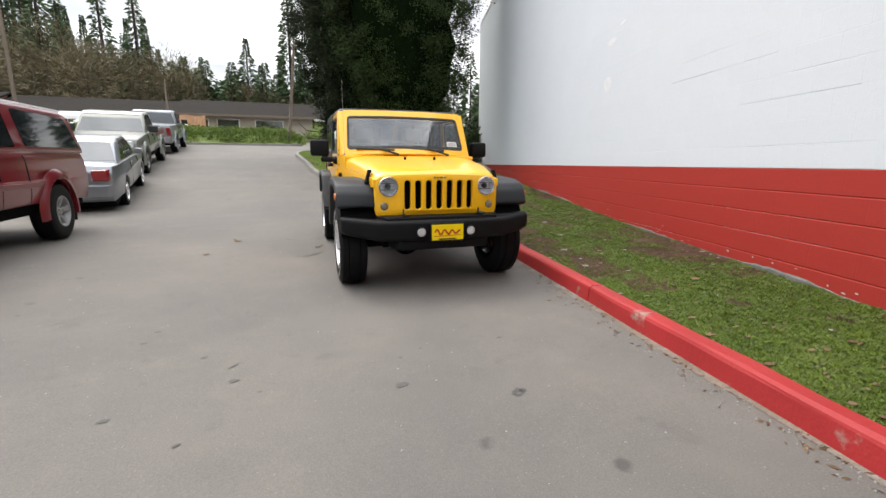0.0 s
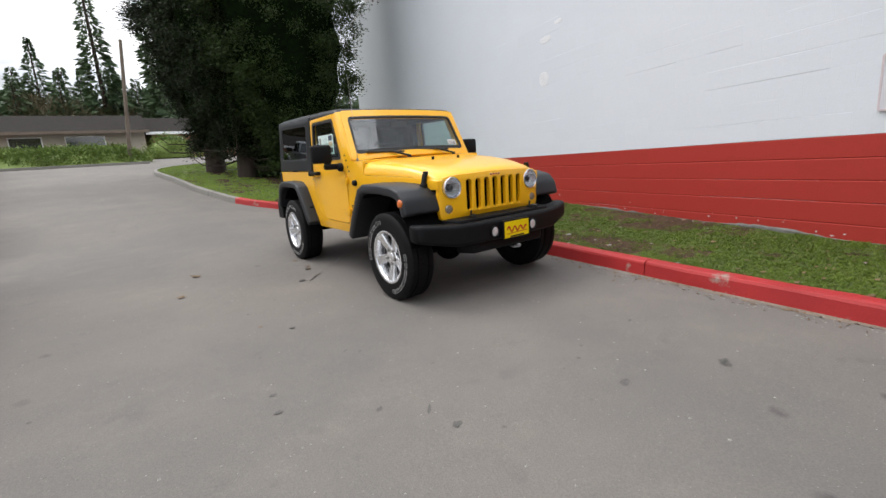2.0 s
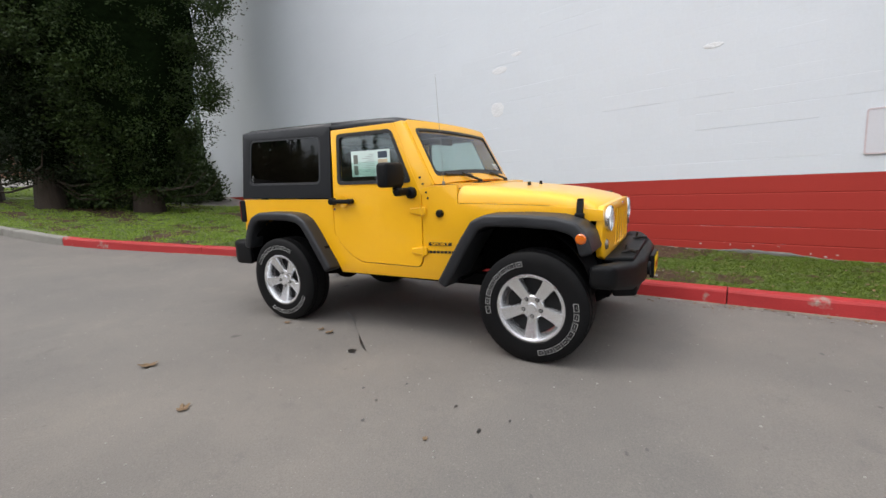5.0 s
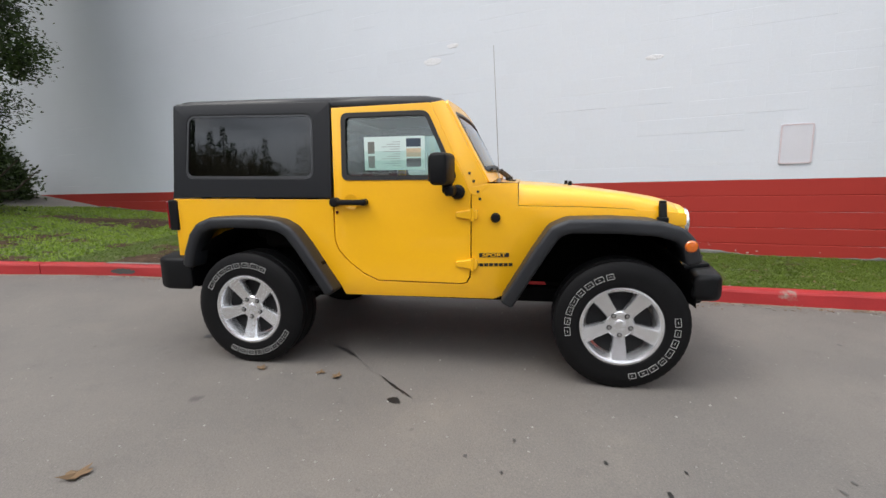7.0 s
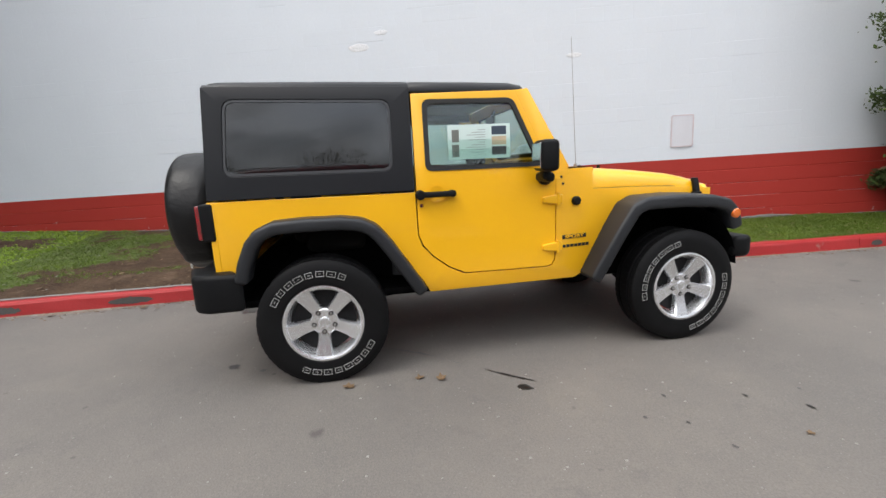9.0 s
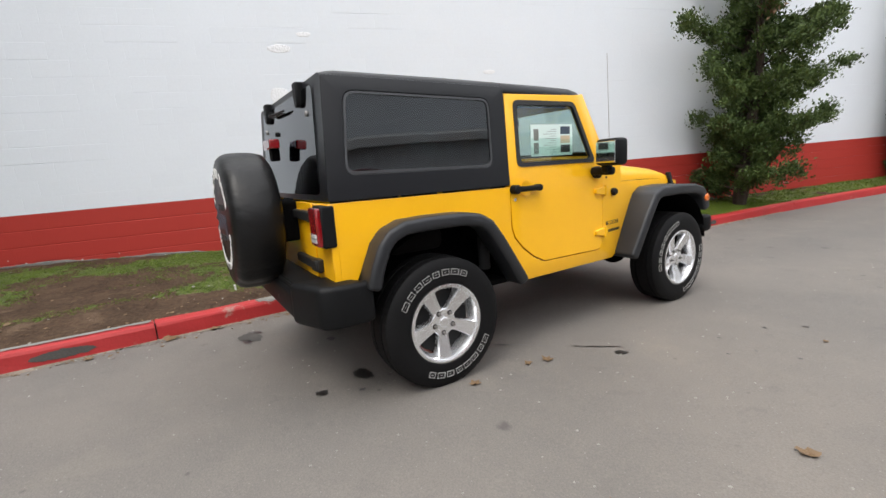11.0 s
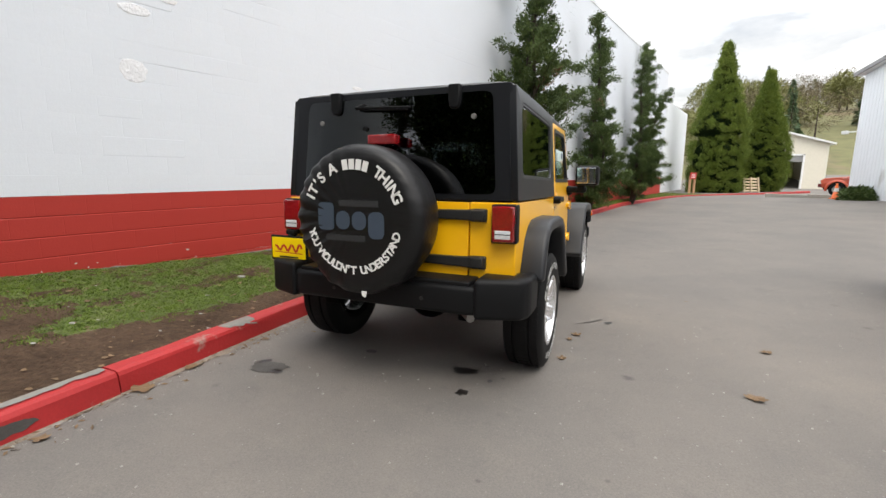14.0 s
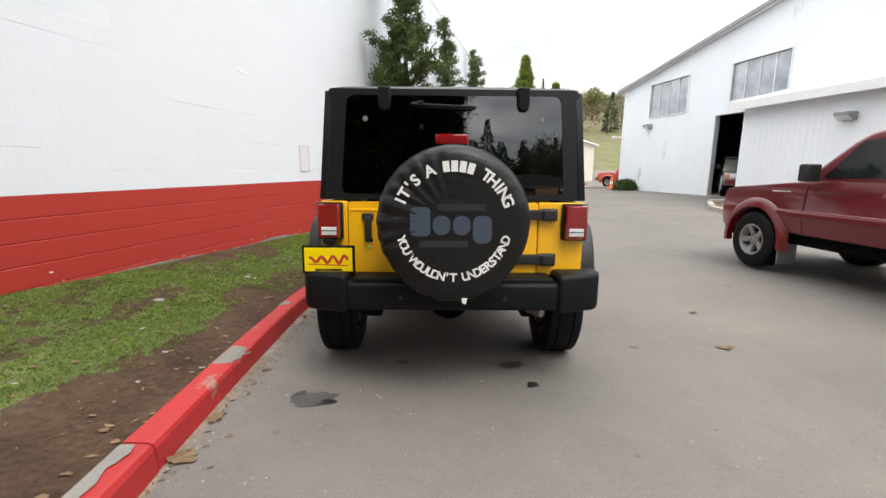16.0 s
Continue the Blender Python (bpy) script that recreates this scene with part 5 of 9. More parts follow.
def car_back():
    """Rear corners, tailgate with hinges and handle, lamps, bumper, plate and spare wheel."""
    for s_ in (-1, 1):
        bm = BM()
        a, b = (0.632, 0.792) if s_ > 0 else (-0.792, -0.517)
        plate(bm, [(a, 0.70), (b, 0.70), (b, 1.145), (a, 1.145)], [], "y", 2.99, 3.032, 0.008)
        spart("rear_corner", bm, "yellow", CAR)
        # lamps
        bm = BM()
        c = s_ * 0.730
        x0, x1 = c - 0.074, c + 0.074
        box(bm, x0, x1, 3.0, 3.075, 0.92, 1.138, 0.012)
        lamp = spart("tail_lamp", bm, "black_plastic", CAR, "square red tail lamp in black housing")
        bm = BM()
        box(bm, x0 + 0.010, x1 - 0.010, 3.05, 3.098, 0.930, 1.130, 0.010)
        ls = spart("red_lens", bm, "red_lens", lamp, "red lens")
        bm = BM()
        box(bm, x0 + 0.030, x1 - 0.030, 3.06, 3.1025, 0.948, 0.995, 0.004)
        spart("reverse_lens", bm, "clear_lens", lamp, "clear reversing lens")
        bm = BM()
        box(bm, x0 + 0.030, x1 - 0.030, 3.09, 3.1045, 0.972, 0.977)
        part("lens_rib", bm, "alloy_dark", lamp)
    bm = BM()
    plate(bm, rrect(-0.511, 0.626, 0.715, 1.142, 0.012, 3), [], "y", 2.995, 3.036, 0.008)
    gate = spart("tailgate", bm, "yellow", CAR, "yellow tailgate carrying spare wheel")
    bm = BM()
    box(bm, -0.50, 0.615, 3.03, 3.041, 1.085, 1.10, 0.004)
    spart("gate_crease", bm, "yellow", gate)
    for z in (1.072, 0.800):
        bm = BM()
        prism(bm, [(-0.625, z - 0.037), (-0.55, z - 0.037), (-0.50, z - 0.03), (-0.18, z - 0.026), (-0.18, z + 0.026), (-0.50, z + 0.03), (-0.55, z + 0.037), (-0.625, z + 0.037)], 3.03, 3.064, "y", 0.008)
        box(bm, -0.615, -0.535, 3.05, 3.078, z - 0.030, z + 0.030, 0.008)
        spart("gate_hinge", bm, "print_black", gate, "black strap hinge")
    bm = BM()
    box(bm, 0.485, 0.525, 3.035, 3.085, 0.915, 1.055, 0.012)
    box(bm, 0.475, 0.545, 3.03, 3.06, 1.03, 1.075, 0.012)
    box(bm, 0.48, 0.53, 3.03, 3.05, 0.90, 0.925, 0.008)
    spart("gate_handle", bm, "print_black", gate, "black upright pull handle")
    bm = BM()
    cyl(bm, 0.012, 0.012, 0.012, 14, Matrix.Translation((0.505, 3.032, 0.87)) @ Matrix.Rotation(radians(-90), 4, "X"))
    spart("gate_lock", bm, "chrome", gate)
    # lower rear apron
    bm = BM()
    box(bm, -0.79, 0.79, 2.93, 3.0, 0.56, 0.72, 0.01)
    spart("rear_apron", bm, "yellow", CAR)
    # bumper
    bm = BM()
    prism(bm, [(-0.885, 2.86), (-0.885, 3.06), (-0.85, 3.13), (-0.60, 3.215), (-0.56, 3.225), (0.56, 3.225), (0.60, 3.215), (0.85, 3.13), (0.885, 3.06), (0.885, 2.86), (0.80, 2.93), (-0.80, 2.93)], 0.525, 0.69, "z", 0.03, 4)
    bump = spart("rear_bumper", bm, "black_plastic", CAR, "black plastic rear bumper", 40)
    for s_ in (-1, 1):
        bm = BM()
        prism(bm, [(s_ * 0.895, 2.855), (s_ * 0.895, 3.07), (s_ * 0.86, 3.145), (s_ * 0.61, 3.235), (s_ * 0.60, 2.96), (s_ * 0.80, 2.92)], 0.508, 0.738, "z", 0.030, 4)
        spart("bumper_end", bm, "black_plastic", bump, "", 40)
        bm = BM()
        cyl(bm, 0.012, 0.012, 0.006, 12, Matrix.Translation((s_ * 0.30, 3.222, 0.60)) @ Matrix.Rotation(radians(-90), 4, "X"))
        spart("bumper_bolt", bm, "print_black", bump)
    bm = BM()
    box(bm, -0.58, 0.58, 2.97, 3.20, 0.68, 0.715, 0.012)
    spart("bumper_step", bm, "black_plastic", bump)
    # plate
    bm = BM()
    box(bm, 0.575, 0.885, 3.118, 3.132, 0.722, 0.892, 0.008)
    rod(bm, (0.73, 3.04, 0.916), (0.73, 3.125, 0.876), 0.02, 10)
    box(bm, 0.695, 0.765, 3.05, 3.12, 0.897, 0.927, 0.008)
    plh = spart("plate_holder", bm, "black_plastic", CAR, "black plate holder under lamp")
    dealer_plate(plh, 0.59, 0.87, 0.738, 0.878, 3.133, 1)
    # spare wheel in its cover
    cx, cz, r = 0.008, 1.052, 0.405
    bm = BM()
    n = 96
    prof = [(0.05, 3.13), (r - 0.05, 3.15), (r - 0.014, 3.175), (r - 0.002, 3.22), (r + 0.003, 3.29), (r, 3.365), (r - 0.012, 3.40), (r - 0.034, 3.422), (r - 0.07, 3.432), (r - 0.11, 3.434), (0.22, 3.435), (0.12, 3.436), (0.0005, 3.437)]
    rings = lathe(bm, prof, n, "y")
    # creases of the loose cover on the driver's side
    for v in bm.verts:
        a = math.atan2(v.co.z, v.co.x)
        rr = math.hypot(v.co.x, v.co.z)
        if v.co.y > 3.08 and rr > 0.1:
            side = max(0, math.cos(a)) ** 0.6 if v.co.x > 0 else 0.0
            w = side * math.sin(a * 27 + 2.0 * noise.noise((a * 3, rr * 4, 0))) * min(1, max(0, (rr - 0.12) / 0.2))
            v.co.y += 0.0095 * w * (1.0 if v.co.y > 3.33 else 0.4)
            v.co *= 1.0
            v.co.x *= 1 + 0.005 * w
        if v.co.z < -0.3 and v.co.y > 3.1:
            v.co.z -= 0.018 * (1 + noise.noise((v.co.x * 9, 0, 5)))
    bmesh.ops.translate(bm, vec=(cx, 0, cz), verts=bm.verts)
    cover = spart("spare_wheel_cover", bm, "vinyl", CAR, "black vinyl spare wheel cover, creased, with white lettering", 50)
    bm = BM()
    box(bm, -0.2, 0.2, 3.0, 3.19, 0.9, 1.15, 0.02)
    spart("spare_carrier", bm, "chassis", CAR)
    bm = BM()
    box(bm, cx - 0.02, cx + 0.07, 3.05, 3.10, 1.4, 1.50, 0.01)
    spart("lamp_post_bracket", bm, "chassis", CAR)
    y = 3.4385

    def arc(text, rad, a_mid, step, size, flip, blocks=()):
        k = len(text)
        for i, ch in enumerate(text):
            if ch == " " and i not in blocks:
                continue
            # seen from behind, x runs to the left
            a = a_mid + (step * (i - (k - 1) / 2)) * (-1 if not flip else 1)
            px, pz = -rad * math.cos(a), rad * math.sin(a)
            rot = (a - math.pi / 2) if not flip else (a + math.pi / 2)
            m = Matrix.Translation((cx + px, y, cz + pz)) @ Matrix.Rotation(math.pi, 4, "Z") @ Matrix.Rotation(math.pi / 2, 4, "X") @ Matrix.Rotation(rot, 4, "Z")
            if i in blocks:
                bm_ = BM()
                box(bm_, -size * 0.21, size * 0.21, -size * 0.34, size * 0.34, -0.001, 0.001)
                bmesh.ops.transform(bm_, matrix=m, verts=bm_.verts)
                part("cover_mark", bm_, "print_white", cover)
            else:
                letters("cover_letter", ch, size, "print_white", cover, m)

    arc("IT'S A      THING", 0.294, math.pi / 2, radians(8.3), 0.080, False, (7, 8, 9, 10))
    arc("YOU WOULDN'T UNDERSTAND", 0.280, -math.pi / 2, radians(6.7), 0.062, True)
    # plain shapes for the printed mark in the middle
    for x0, x1, z0, z1, rr in ((0.120, 0.225, -0.062, 0.088, 0.026), (0.018, 0.108, -0.055, 0.045, 0.042), (-0.085, 0.005, -0.055, 0.045, 0.042), (-0.195, -0.098, -0.098, 0.045, 0.036)):
        bm = BM()
        plate(bm, rrect(cx + x0, cx + x1, cz + z0, cz + z1, rr, 5), [], "y", y - 0.001, y)
        part("cover_emblem", bm, "print_blue", cover, "dull blue plain printed shape")
    for x0, x1, z0, z1 in ((-0.16, 0.085, 0.070, 0.104), (-0.075, 0.175, -0.118, -0.085)):
        bm = BM()
        box(bm, cx + x0, cx + x1, y - 0.001, y, cz + z0, cz + z1)
        part("cover_bar", bm, "seat", cover, "faint grey printed bar")
    bm = BM()
    prism(bm, [(cx - 0.075, 0.66), (cx - 0.045, 0.66), (cx - 0.05, 0.635), (cx - 0.068, 0.628)], 3.425, 3.435, "y")
    part("cover_tag", bm, "print_white", cover, "small white tag")
    # high brake lamp on its post
    bm = BM()
    box(bm, -0.082, 0.108, 3.06, 3.125, 1.472, 1.532, 0.010)
    spart("high_brake_lamp", bm, "red_lens", CAR, "red high brake lamp above spare wheel")


def dealer_plate(parent, x0, x1, z0, z1, y, face):
    """A yellow dealer's plate with a plain red flourish. face 1: seen from +y."""
    d = 0.003 * face
    bm = BM()
    box(bm, x0, x1, min(y, y + d), max(y, y + d), z0, z1, 0.001, 1)
    pl = part("plate_sheet", bm, "plate_yellow", parent, "yellow dealer plate with red flourish")
    bm = BM()
    w = x1 - x0
    yy = y + d * 1.4
    pts = []
    for i in range(25):
        t = i / 24
        x = x0 + w * (0.10 + 0.80 * t)
        z = (z0 + z1) / 2 + (z1 - z0) * (0.20 * math.sin(t * 21) * (1 - 0.5 * t))
        pts.append((x, yy, z))
    for a, b in zip(pts, pts[1:]):
        rod(bm, a, b, 0.0085, 5)
    rod(bm, (x0 + w * 0.08, yy, z0 + (z1 - z0) * 0.25), (x0 + w * 0.92, yy, z0 + (z1 - z0) * 0.30), 0.003, 5)
    remap(bm, lambda x, yv, z: (x, yy + (yv - yy) * 0.12, z))
    part("plate_flourish", bm, "print_red", pl)
    bm = BM()
    box(bm, x0 + w * 0.22, x0 + w * 0.78, min(y, y + d * 1.2), max(y, y + d * 1.2), z0 + 0.004, z0 + 0.015)
    part("plate_bar", bm, "print_black", pl)


car_back()


def car_front():
    """Front bumper with fog lamps, tow hooks and plate."""
    bm = BM()
    o = [(-0.905, -0.37), (-0.922, -0.47), (-0.88, -0.535), (-0.60, -0.625), (-0.35, -0.665), (0.35, -0.665), (0.60, -0.625), (0.88, -0.535), (0.922, -0.47), (0.905, -0.37), (0.62, -0.45), (-0.62, -0.45)]
    prism(bm, o, 0.505, 0.69, "z", 0.05, 5)
    remap(bm, lambda x, y, z: (x, y, z + max(0, abs(x) - 0.62) * (0.22 if z < 0.6 else 0.10)))
    bump = spart("front_bumper", bm, "black_plastic", CAR, "black plastic front bumper", 40)
    bm = BM()
    prism(bm, [(-0.50, -0.46), (-0.42, -0.615), (0.42, -0.615), (0.50, -0.46)], 0.415, 0.515, "z", 0.025, 3)
    spart("bumper_valance", bm, "black_plastic", bump, "", 40)
    bm = BM()
    prism(bm, [(-0.60, -0.42), (-0.52, -0.60), (0.52, -0.60), (0.60, -0.42)], 0.68, 0.715, "z", 0.012, 2)
    spart("bumper_top", bm, "black_plastic", bump, "", 40)
    for s_ in (-1, 1):
        bm = BM()
        c = Matrix.Translation((s_ * 0.232, 0, 0.588))
        lathe(bm, [(0.050, -0.66), (0.050, -0.682), (0.042, -0.686), (0.040, -0.676)], 24, "y", c)
        fg = spart("fog_lamp", bm, "black_plastic", CAR, "round fog lamp")
        bm = BM()
        lathe(bm, [(0.041, -0.674), (0.03, -0.679), (0.0005, -0.682)], 24, "y", c)
        spart("fog_lens", bm, "lamp_silver", fg)
        bm = BM()
        rod(bm, (s_ * 0.36, -0.50, 0.715), (s_ * 0.36, -0.56, 0.735), 0.014, 10)
        rod(bm, (s_ * 0.36, -0.56, 0.735), (s_ * 0.385, -0.60, 0.73), 0.014, 10)
        rod(bm, (s_ * 0.36, -0.52, 0.72), (s_ * 0.36, -0.53, 0.775), 0.008, 8)
        spart("tow_hook", bm, "print_black", CAR)
        # braces between nose and bumper
        bm = BM()
        box(bm, min(s_ * 0.42, s_ * 0.52), max(s_ * 0.42, s_ * 0.52), -0.52, -0.35, 0.50, 0.62, 0.01)
        spart("bumper_brace", bm, "chassis", bump)
    bm = BM()
    box(bm, -0.16, 0.16, -0.702, -0.672, 0.500, 0.668, 0.006)
    holder = spart("front_plate_holder", bm, "black_plastic", CAR)
    dealer_plate(holder, -0.148, 0.148, 0.515, 0.655, -0.703, -1)
    bm = BM()
    box(bm, -0.56, 0.56, -0.40, -0.30, 0.50, 0.74, 0.02)
    spart("nose_underside", bm, "chassis", CAR)


car_front()


def car_inside():
    bm = BM()
    box(bm, -0.75, 0.75, 0.6, 2.98, 0.50, 0.53)
    part("floor_pan", bm, "chassis", CAR)
    bm = BM()
    box(bm, -0.70, 0.70, 0.60, 0.62, 0.5, 1.2)
    part("bulkhead", bm, "interior", CAR)
    bm = BM()
    prism(bm, [(0.62, 0.9), (0.95, 0.92), (1.02, 1.0), (1.04, 1.12), (1.0, 1.20), (0.90, 1.235), (0.80, 1.232), (0.62, 1.2)], -0.74, 0.74, "x", 0.02)
    spart("dashboard", bm, "interior", CAR, "dark grey dashboard", 40)
    bm = BM()
    k = 32
    rings = []
    for i in range(k + 1):
        a = 2 * math.pi * i / k
        rings.append([(0.19 * math.cos(a) + 0.016 * math.cos(b) * math.cos(a), 0.19 * math.sin(a) + 0.016 * math.cos(b) * math.sin(a), 0.016 * math.sin(b)) for b in np.linspace(0, 2 * math.pi, 9)[:-1]])
    loft(bm, rings, closed=True)
    for a in (0.2, math.pi - 0.2, -math.pi / 2):
        rod(bm, (0, 0, 0), (0.19 * math.cos(a), 0.19 * math.sin(a), 0), 0.018, 8)
    cyl(bm, 0.06, 0.05, 0.04, 20, Matrix.Translation((0, 0, -0.02)))
    bmesh.ops.transform(bm, matrix=Matrix.Translation((0.36, 1.17, 1.17)) @ Matrix.Rotation(radians(-62), 4, "X"), verts=bm.verts)
    spart("steering_wheel", bm, "interior", CAR, "dark steering wheel", 50)
    for sx in (-1, 1):
        bm = BM()
        box(bm, sx * 0.36 - 0.24, sx * 0.36 + 0.24, 1.32, 1.84, 0.72, 0.88, 0.05, 3)
        st = spart("front_seat", bm, "seat", CAR, "dark cloth front seat")
        bm = BM()
        box(bm, sx * 0.36 - 0.235, sx * 0.36 + 0.235, -0.07, 0.07, 0.0, 0.58, 0.05, 3, Matrix.Translation((0, 1.80, 0.84)) @ Matrix.Rotation(radians(-14), 4, "X"))
        spart("seat_back", bm, "seat", st)
        bm = BM()
        box(bm, sx * 0.36 - 0.13, sx * 0.36 + 0.13, -0.05, 0.05, 0.0, 0.19, 0.04, 3, Matrix.Translation((0, 1.97, 1.43)) @ Matrix.Rotation(radians(-8), 4, "X"))
        rod(bm, (sx * 0.36 - 0.06, 1.96, 1.38), (sx * 0.36 - 0.06, 1.97, 1.46), 0.008)
        rod(bm, (sx * 0.36 + 0.06, 1.96, 1.38), (sx * 0.36 + 0.06, 1.97, 1.46), 0.008)
        spart("headrest", bm, "seat", st)
        # padded roll bar
        bm = BM()
        rod(bm, (sx * 0.66, 1.95, 0.6), (sx * 0.63, 1.95, 1.68), 0.04, 12)
        rod(bm, (sx * 0.63, 1.95, 1.69), (sx * 0.62, 1.12, 1.70), 0.035, 12)
        rod(bm, (sx * 0.63, 1.95, 1.68), (sx * 0.64, 2.85, 1.45), 0.035, 12)
        rod(bm, (sx * 0.64, 2.85, 1.45), (sx * 0.66, 2.9, 0.9), 0.035, 12)
        spart("roll_bar", bm, "seat", CAR, "black padded roll bar", 50)
    bm = BM()
    rod(bm, (-0.63, 1.95, 1.69), (0.63, 1.95, 1.69), 0.04, 12)
    spart("roll_hoop", bm, "seat", CAR, "", 50)
    bm = BM()
    box(bm, -0.48, 0.48, 2.15, 2.55, 0.75, 0.90, 0.05, 3)
    box(bm, -0.48, 0.48, 2.50, 2.62, 0.82, 1.32, 0.05, 3)
    for sx in (-1, 1):
        box(bm, sx * 0.24 - 0.12, sx * 0.24 + 0.12, 2.56, 2.64, 1.32, 1.46, 0.035, 3)
    spart("rear_bench", bm, "seat", CAR, "dark cloth rear bench", 50)
    bm = BM()
    box(bm, -0.11, 0.11, 1.09, 1.11, 1.585, 1.65, 0.012)
    rod(bm, (0, 1.09, 1.65), (0, 1.06, 1.69), 0.012)
    spart("inner_mirror", bm, "interior", CAR)
    # price sheets inside the door windows
    for s_, ys in ((-1, (1.20, 1.60)),):
        bm = BM()
        box(bm, min(s_ * 0.768, s_ * 0.7695), max(s_ * 0.768, s_ * 0.7695), ys[0], ys[1], 1.325, 1.535)
        sh = part("price_sheet", bm, "paper", CAR, "pale printed price sheet in window")
        f = s_ * 0.7703
        bm = BM()
        for k in range(2):
            z = 1.46 - k * 0.09
            box(bm, min(f, s_ * 0.7697), max(f, s_ * 0.7697), 1.53, 1.575, z - 0.03, z + 0.045)
        part("sheet_block", bm, "grey_green_paint", sh)
        for k, mt in enumerate(("print_blue", "wood_pallet", "interior")):
            bm = BM()
            z = 1.495 - k * 0.062
            box(bm, min(f, s_ * 0.7697), max(f, s_ * 0.7697), 1.225, 1.32, z - 0.026, z + 0.026)
            part("sheet_block", bm, mt, sh)
        bm = BM()
        for k in range(11):
            z = 1.50 - k * 0.015
            box(bm, min(f, s_ * 0.7697), max(f, s_ * 0.7697), 1.36, 1.36 + 0.05 + 0.09 * ((k * 7) % 5) / 5, z, z + 0.003)
        part("sheet_line", bm, "galvanised", sh)
    # running gear
    bm = BM()
    rod(bm, (-0.70, 0, 0.385), (0.70, 0, 0.385), 0.042, 14)
    bmesh.ops.create_uvsphere(bm, u_segments=16, v_segments=10, radius=0.14, matrix=Matrix.Translation((-0.22, 0, 0.385)))
    rod(bm, (-0.62, -0.14, 0.42), (0.62, -0.14, 0.42), 0.02, 10)
    spart("front_axle", bm, "chassis", CAR, "", 50)
    bm = BM()
    rod(bm, (-0.70, 2.424, 0.385), (0.70, 2.424, 0.385), 0.045, 14)
    bmesh.ops.create_uvsphere(bm, u_segments=16, v_segments=10, radius=0.16, matrix=Matrix.Translation((0, 2.424, 0.385)))
    rod(bm, (0, 2.4, 0.4), (0.05, 1.4, 0.46), 0.035, 10)
    spart("rear_axle", bm, "chassis", CAR, "", 50)
    bm = BM()
    box(bm, -0.22, 0.30, 0.9, 1.55, 0.36, 0.50, 0.04, 3)
    spart("transfer_case", bm, "chassis", CAR, "", 50)
    bm = BM()
    box(bm, -0.36, 0.45, 2.66, 2.90, 0.42, 0.62, 0.06, 3)
    spart("exhaust_silencer", bm, "steel", CAR, "", 50)
    bm = BM()
    rod(bm, (-0.34, 2.8, 0.48), (-0.55, 3.08, 0.47), 0.026, 12)
    spart("tailpipe", bm, "steel", CAR, "", 50)
    bm = BM()
    box(bm, 0.10, 0.45, 1.5, 2.15, 0.33, 0.5, 0.04, 3)
    spart("fuel_tank", bm, "chassis", CAR, "", 50)


car_inside()
for sx in (-1, 1):
    for yy in (0.0, 2.432):
        w = new("wheel")
        w.parent = CAR
        w.matrix_basis = pose(sx * 0.787, yy, R_T - 0.003)
        w["label"] = "alloy wheel with all-terrain tyre"
        wheel_parts(w, sx, mark_at=radians(304 if yy < 1 else 343), spoke_at=math.pi + (0.0 if yy < 1 else 0.09))


# ---- plants ----
def np_mesh(name, V, F, material, parent=None, label=""):
    me = bpy.data.meshes.new(name)
    V, F = np.asarray(V, dtype=np.float32), np.asarray(F, dtype=np.int32)
    k = F.shape[1]
    me.vertices.add(len(V))
    me.vertices.foreach_set("co", V.ravel())
    me.loops.add(F.size)
    me.loops.foreach_set("vertex_index", F.ravel())
    me.polygons.add(len(F))
    me.polygons.foreach_set("loop_start", np.arange(0, F.size, k, dtype=np.int32))
    me.update(calc_edges=True)
    me.validate()
    for q in (material if isinstance(material, list) else [material]):
        me.materials.append(M[q])
    ob = new(name, me)
    ob.parent = parent
    if label:
        ob["label"] = label
    return ob


def unit(a):
    return a / np.maximum(1e-9, np.linalg.norm(a, axis=1, keepdims=True))


def kites(P, D, L, W, rng):
    """Small leaf sprays: one four-cornered blade each, from P along D."""
    n = len(P)
    S = unit(np.cross(D, rng.normal(size=(n, 3))))
    L, W = L[:, None], W[:, None]
    V = np.empty((n, 4, 3))
    V[:, 0] = P
    V[:, 1] = P + D * L * 0.45 + S * W
    V[:, 2] = P + D * L + np.array([0, 0, -0.12]) * L
    V[:, 3] = P + D * L * 0.45 - S * W
    F = np.arange(n * 4).reshape(n, 4)
    return V.reshape(-1, 3), F


def bough_cloud(C, N, per, spread, size, rng, droop=0.25, up=0.0):
    """Blades gathered about bough centres C that face N."""
    n = len(C)
    idx = np.repeat(np.arange(n), per)
    off = rng.normal(size=(n * per, 3)) * spread[idx][:, None] * np.array([0.5, 0.5, 0.38])
    P = C[idx] + off
    D = unit(N[idx] * 0.9 + rng.normal(size=(n * per, 3)) * 0.6 + np.array([0, 0, up - droop]))
    L = size * rng.uniform(0.6, 1.4, n * per)
    return P, D, L, L * rng.uniform(0.14, 0.30, n * per)


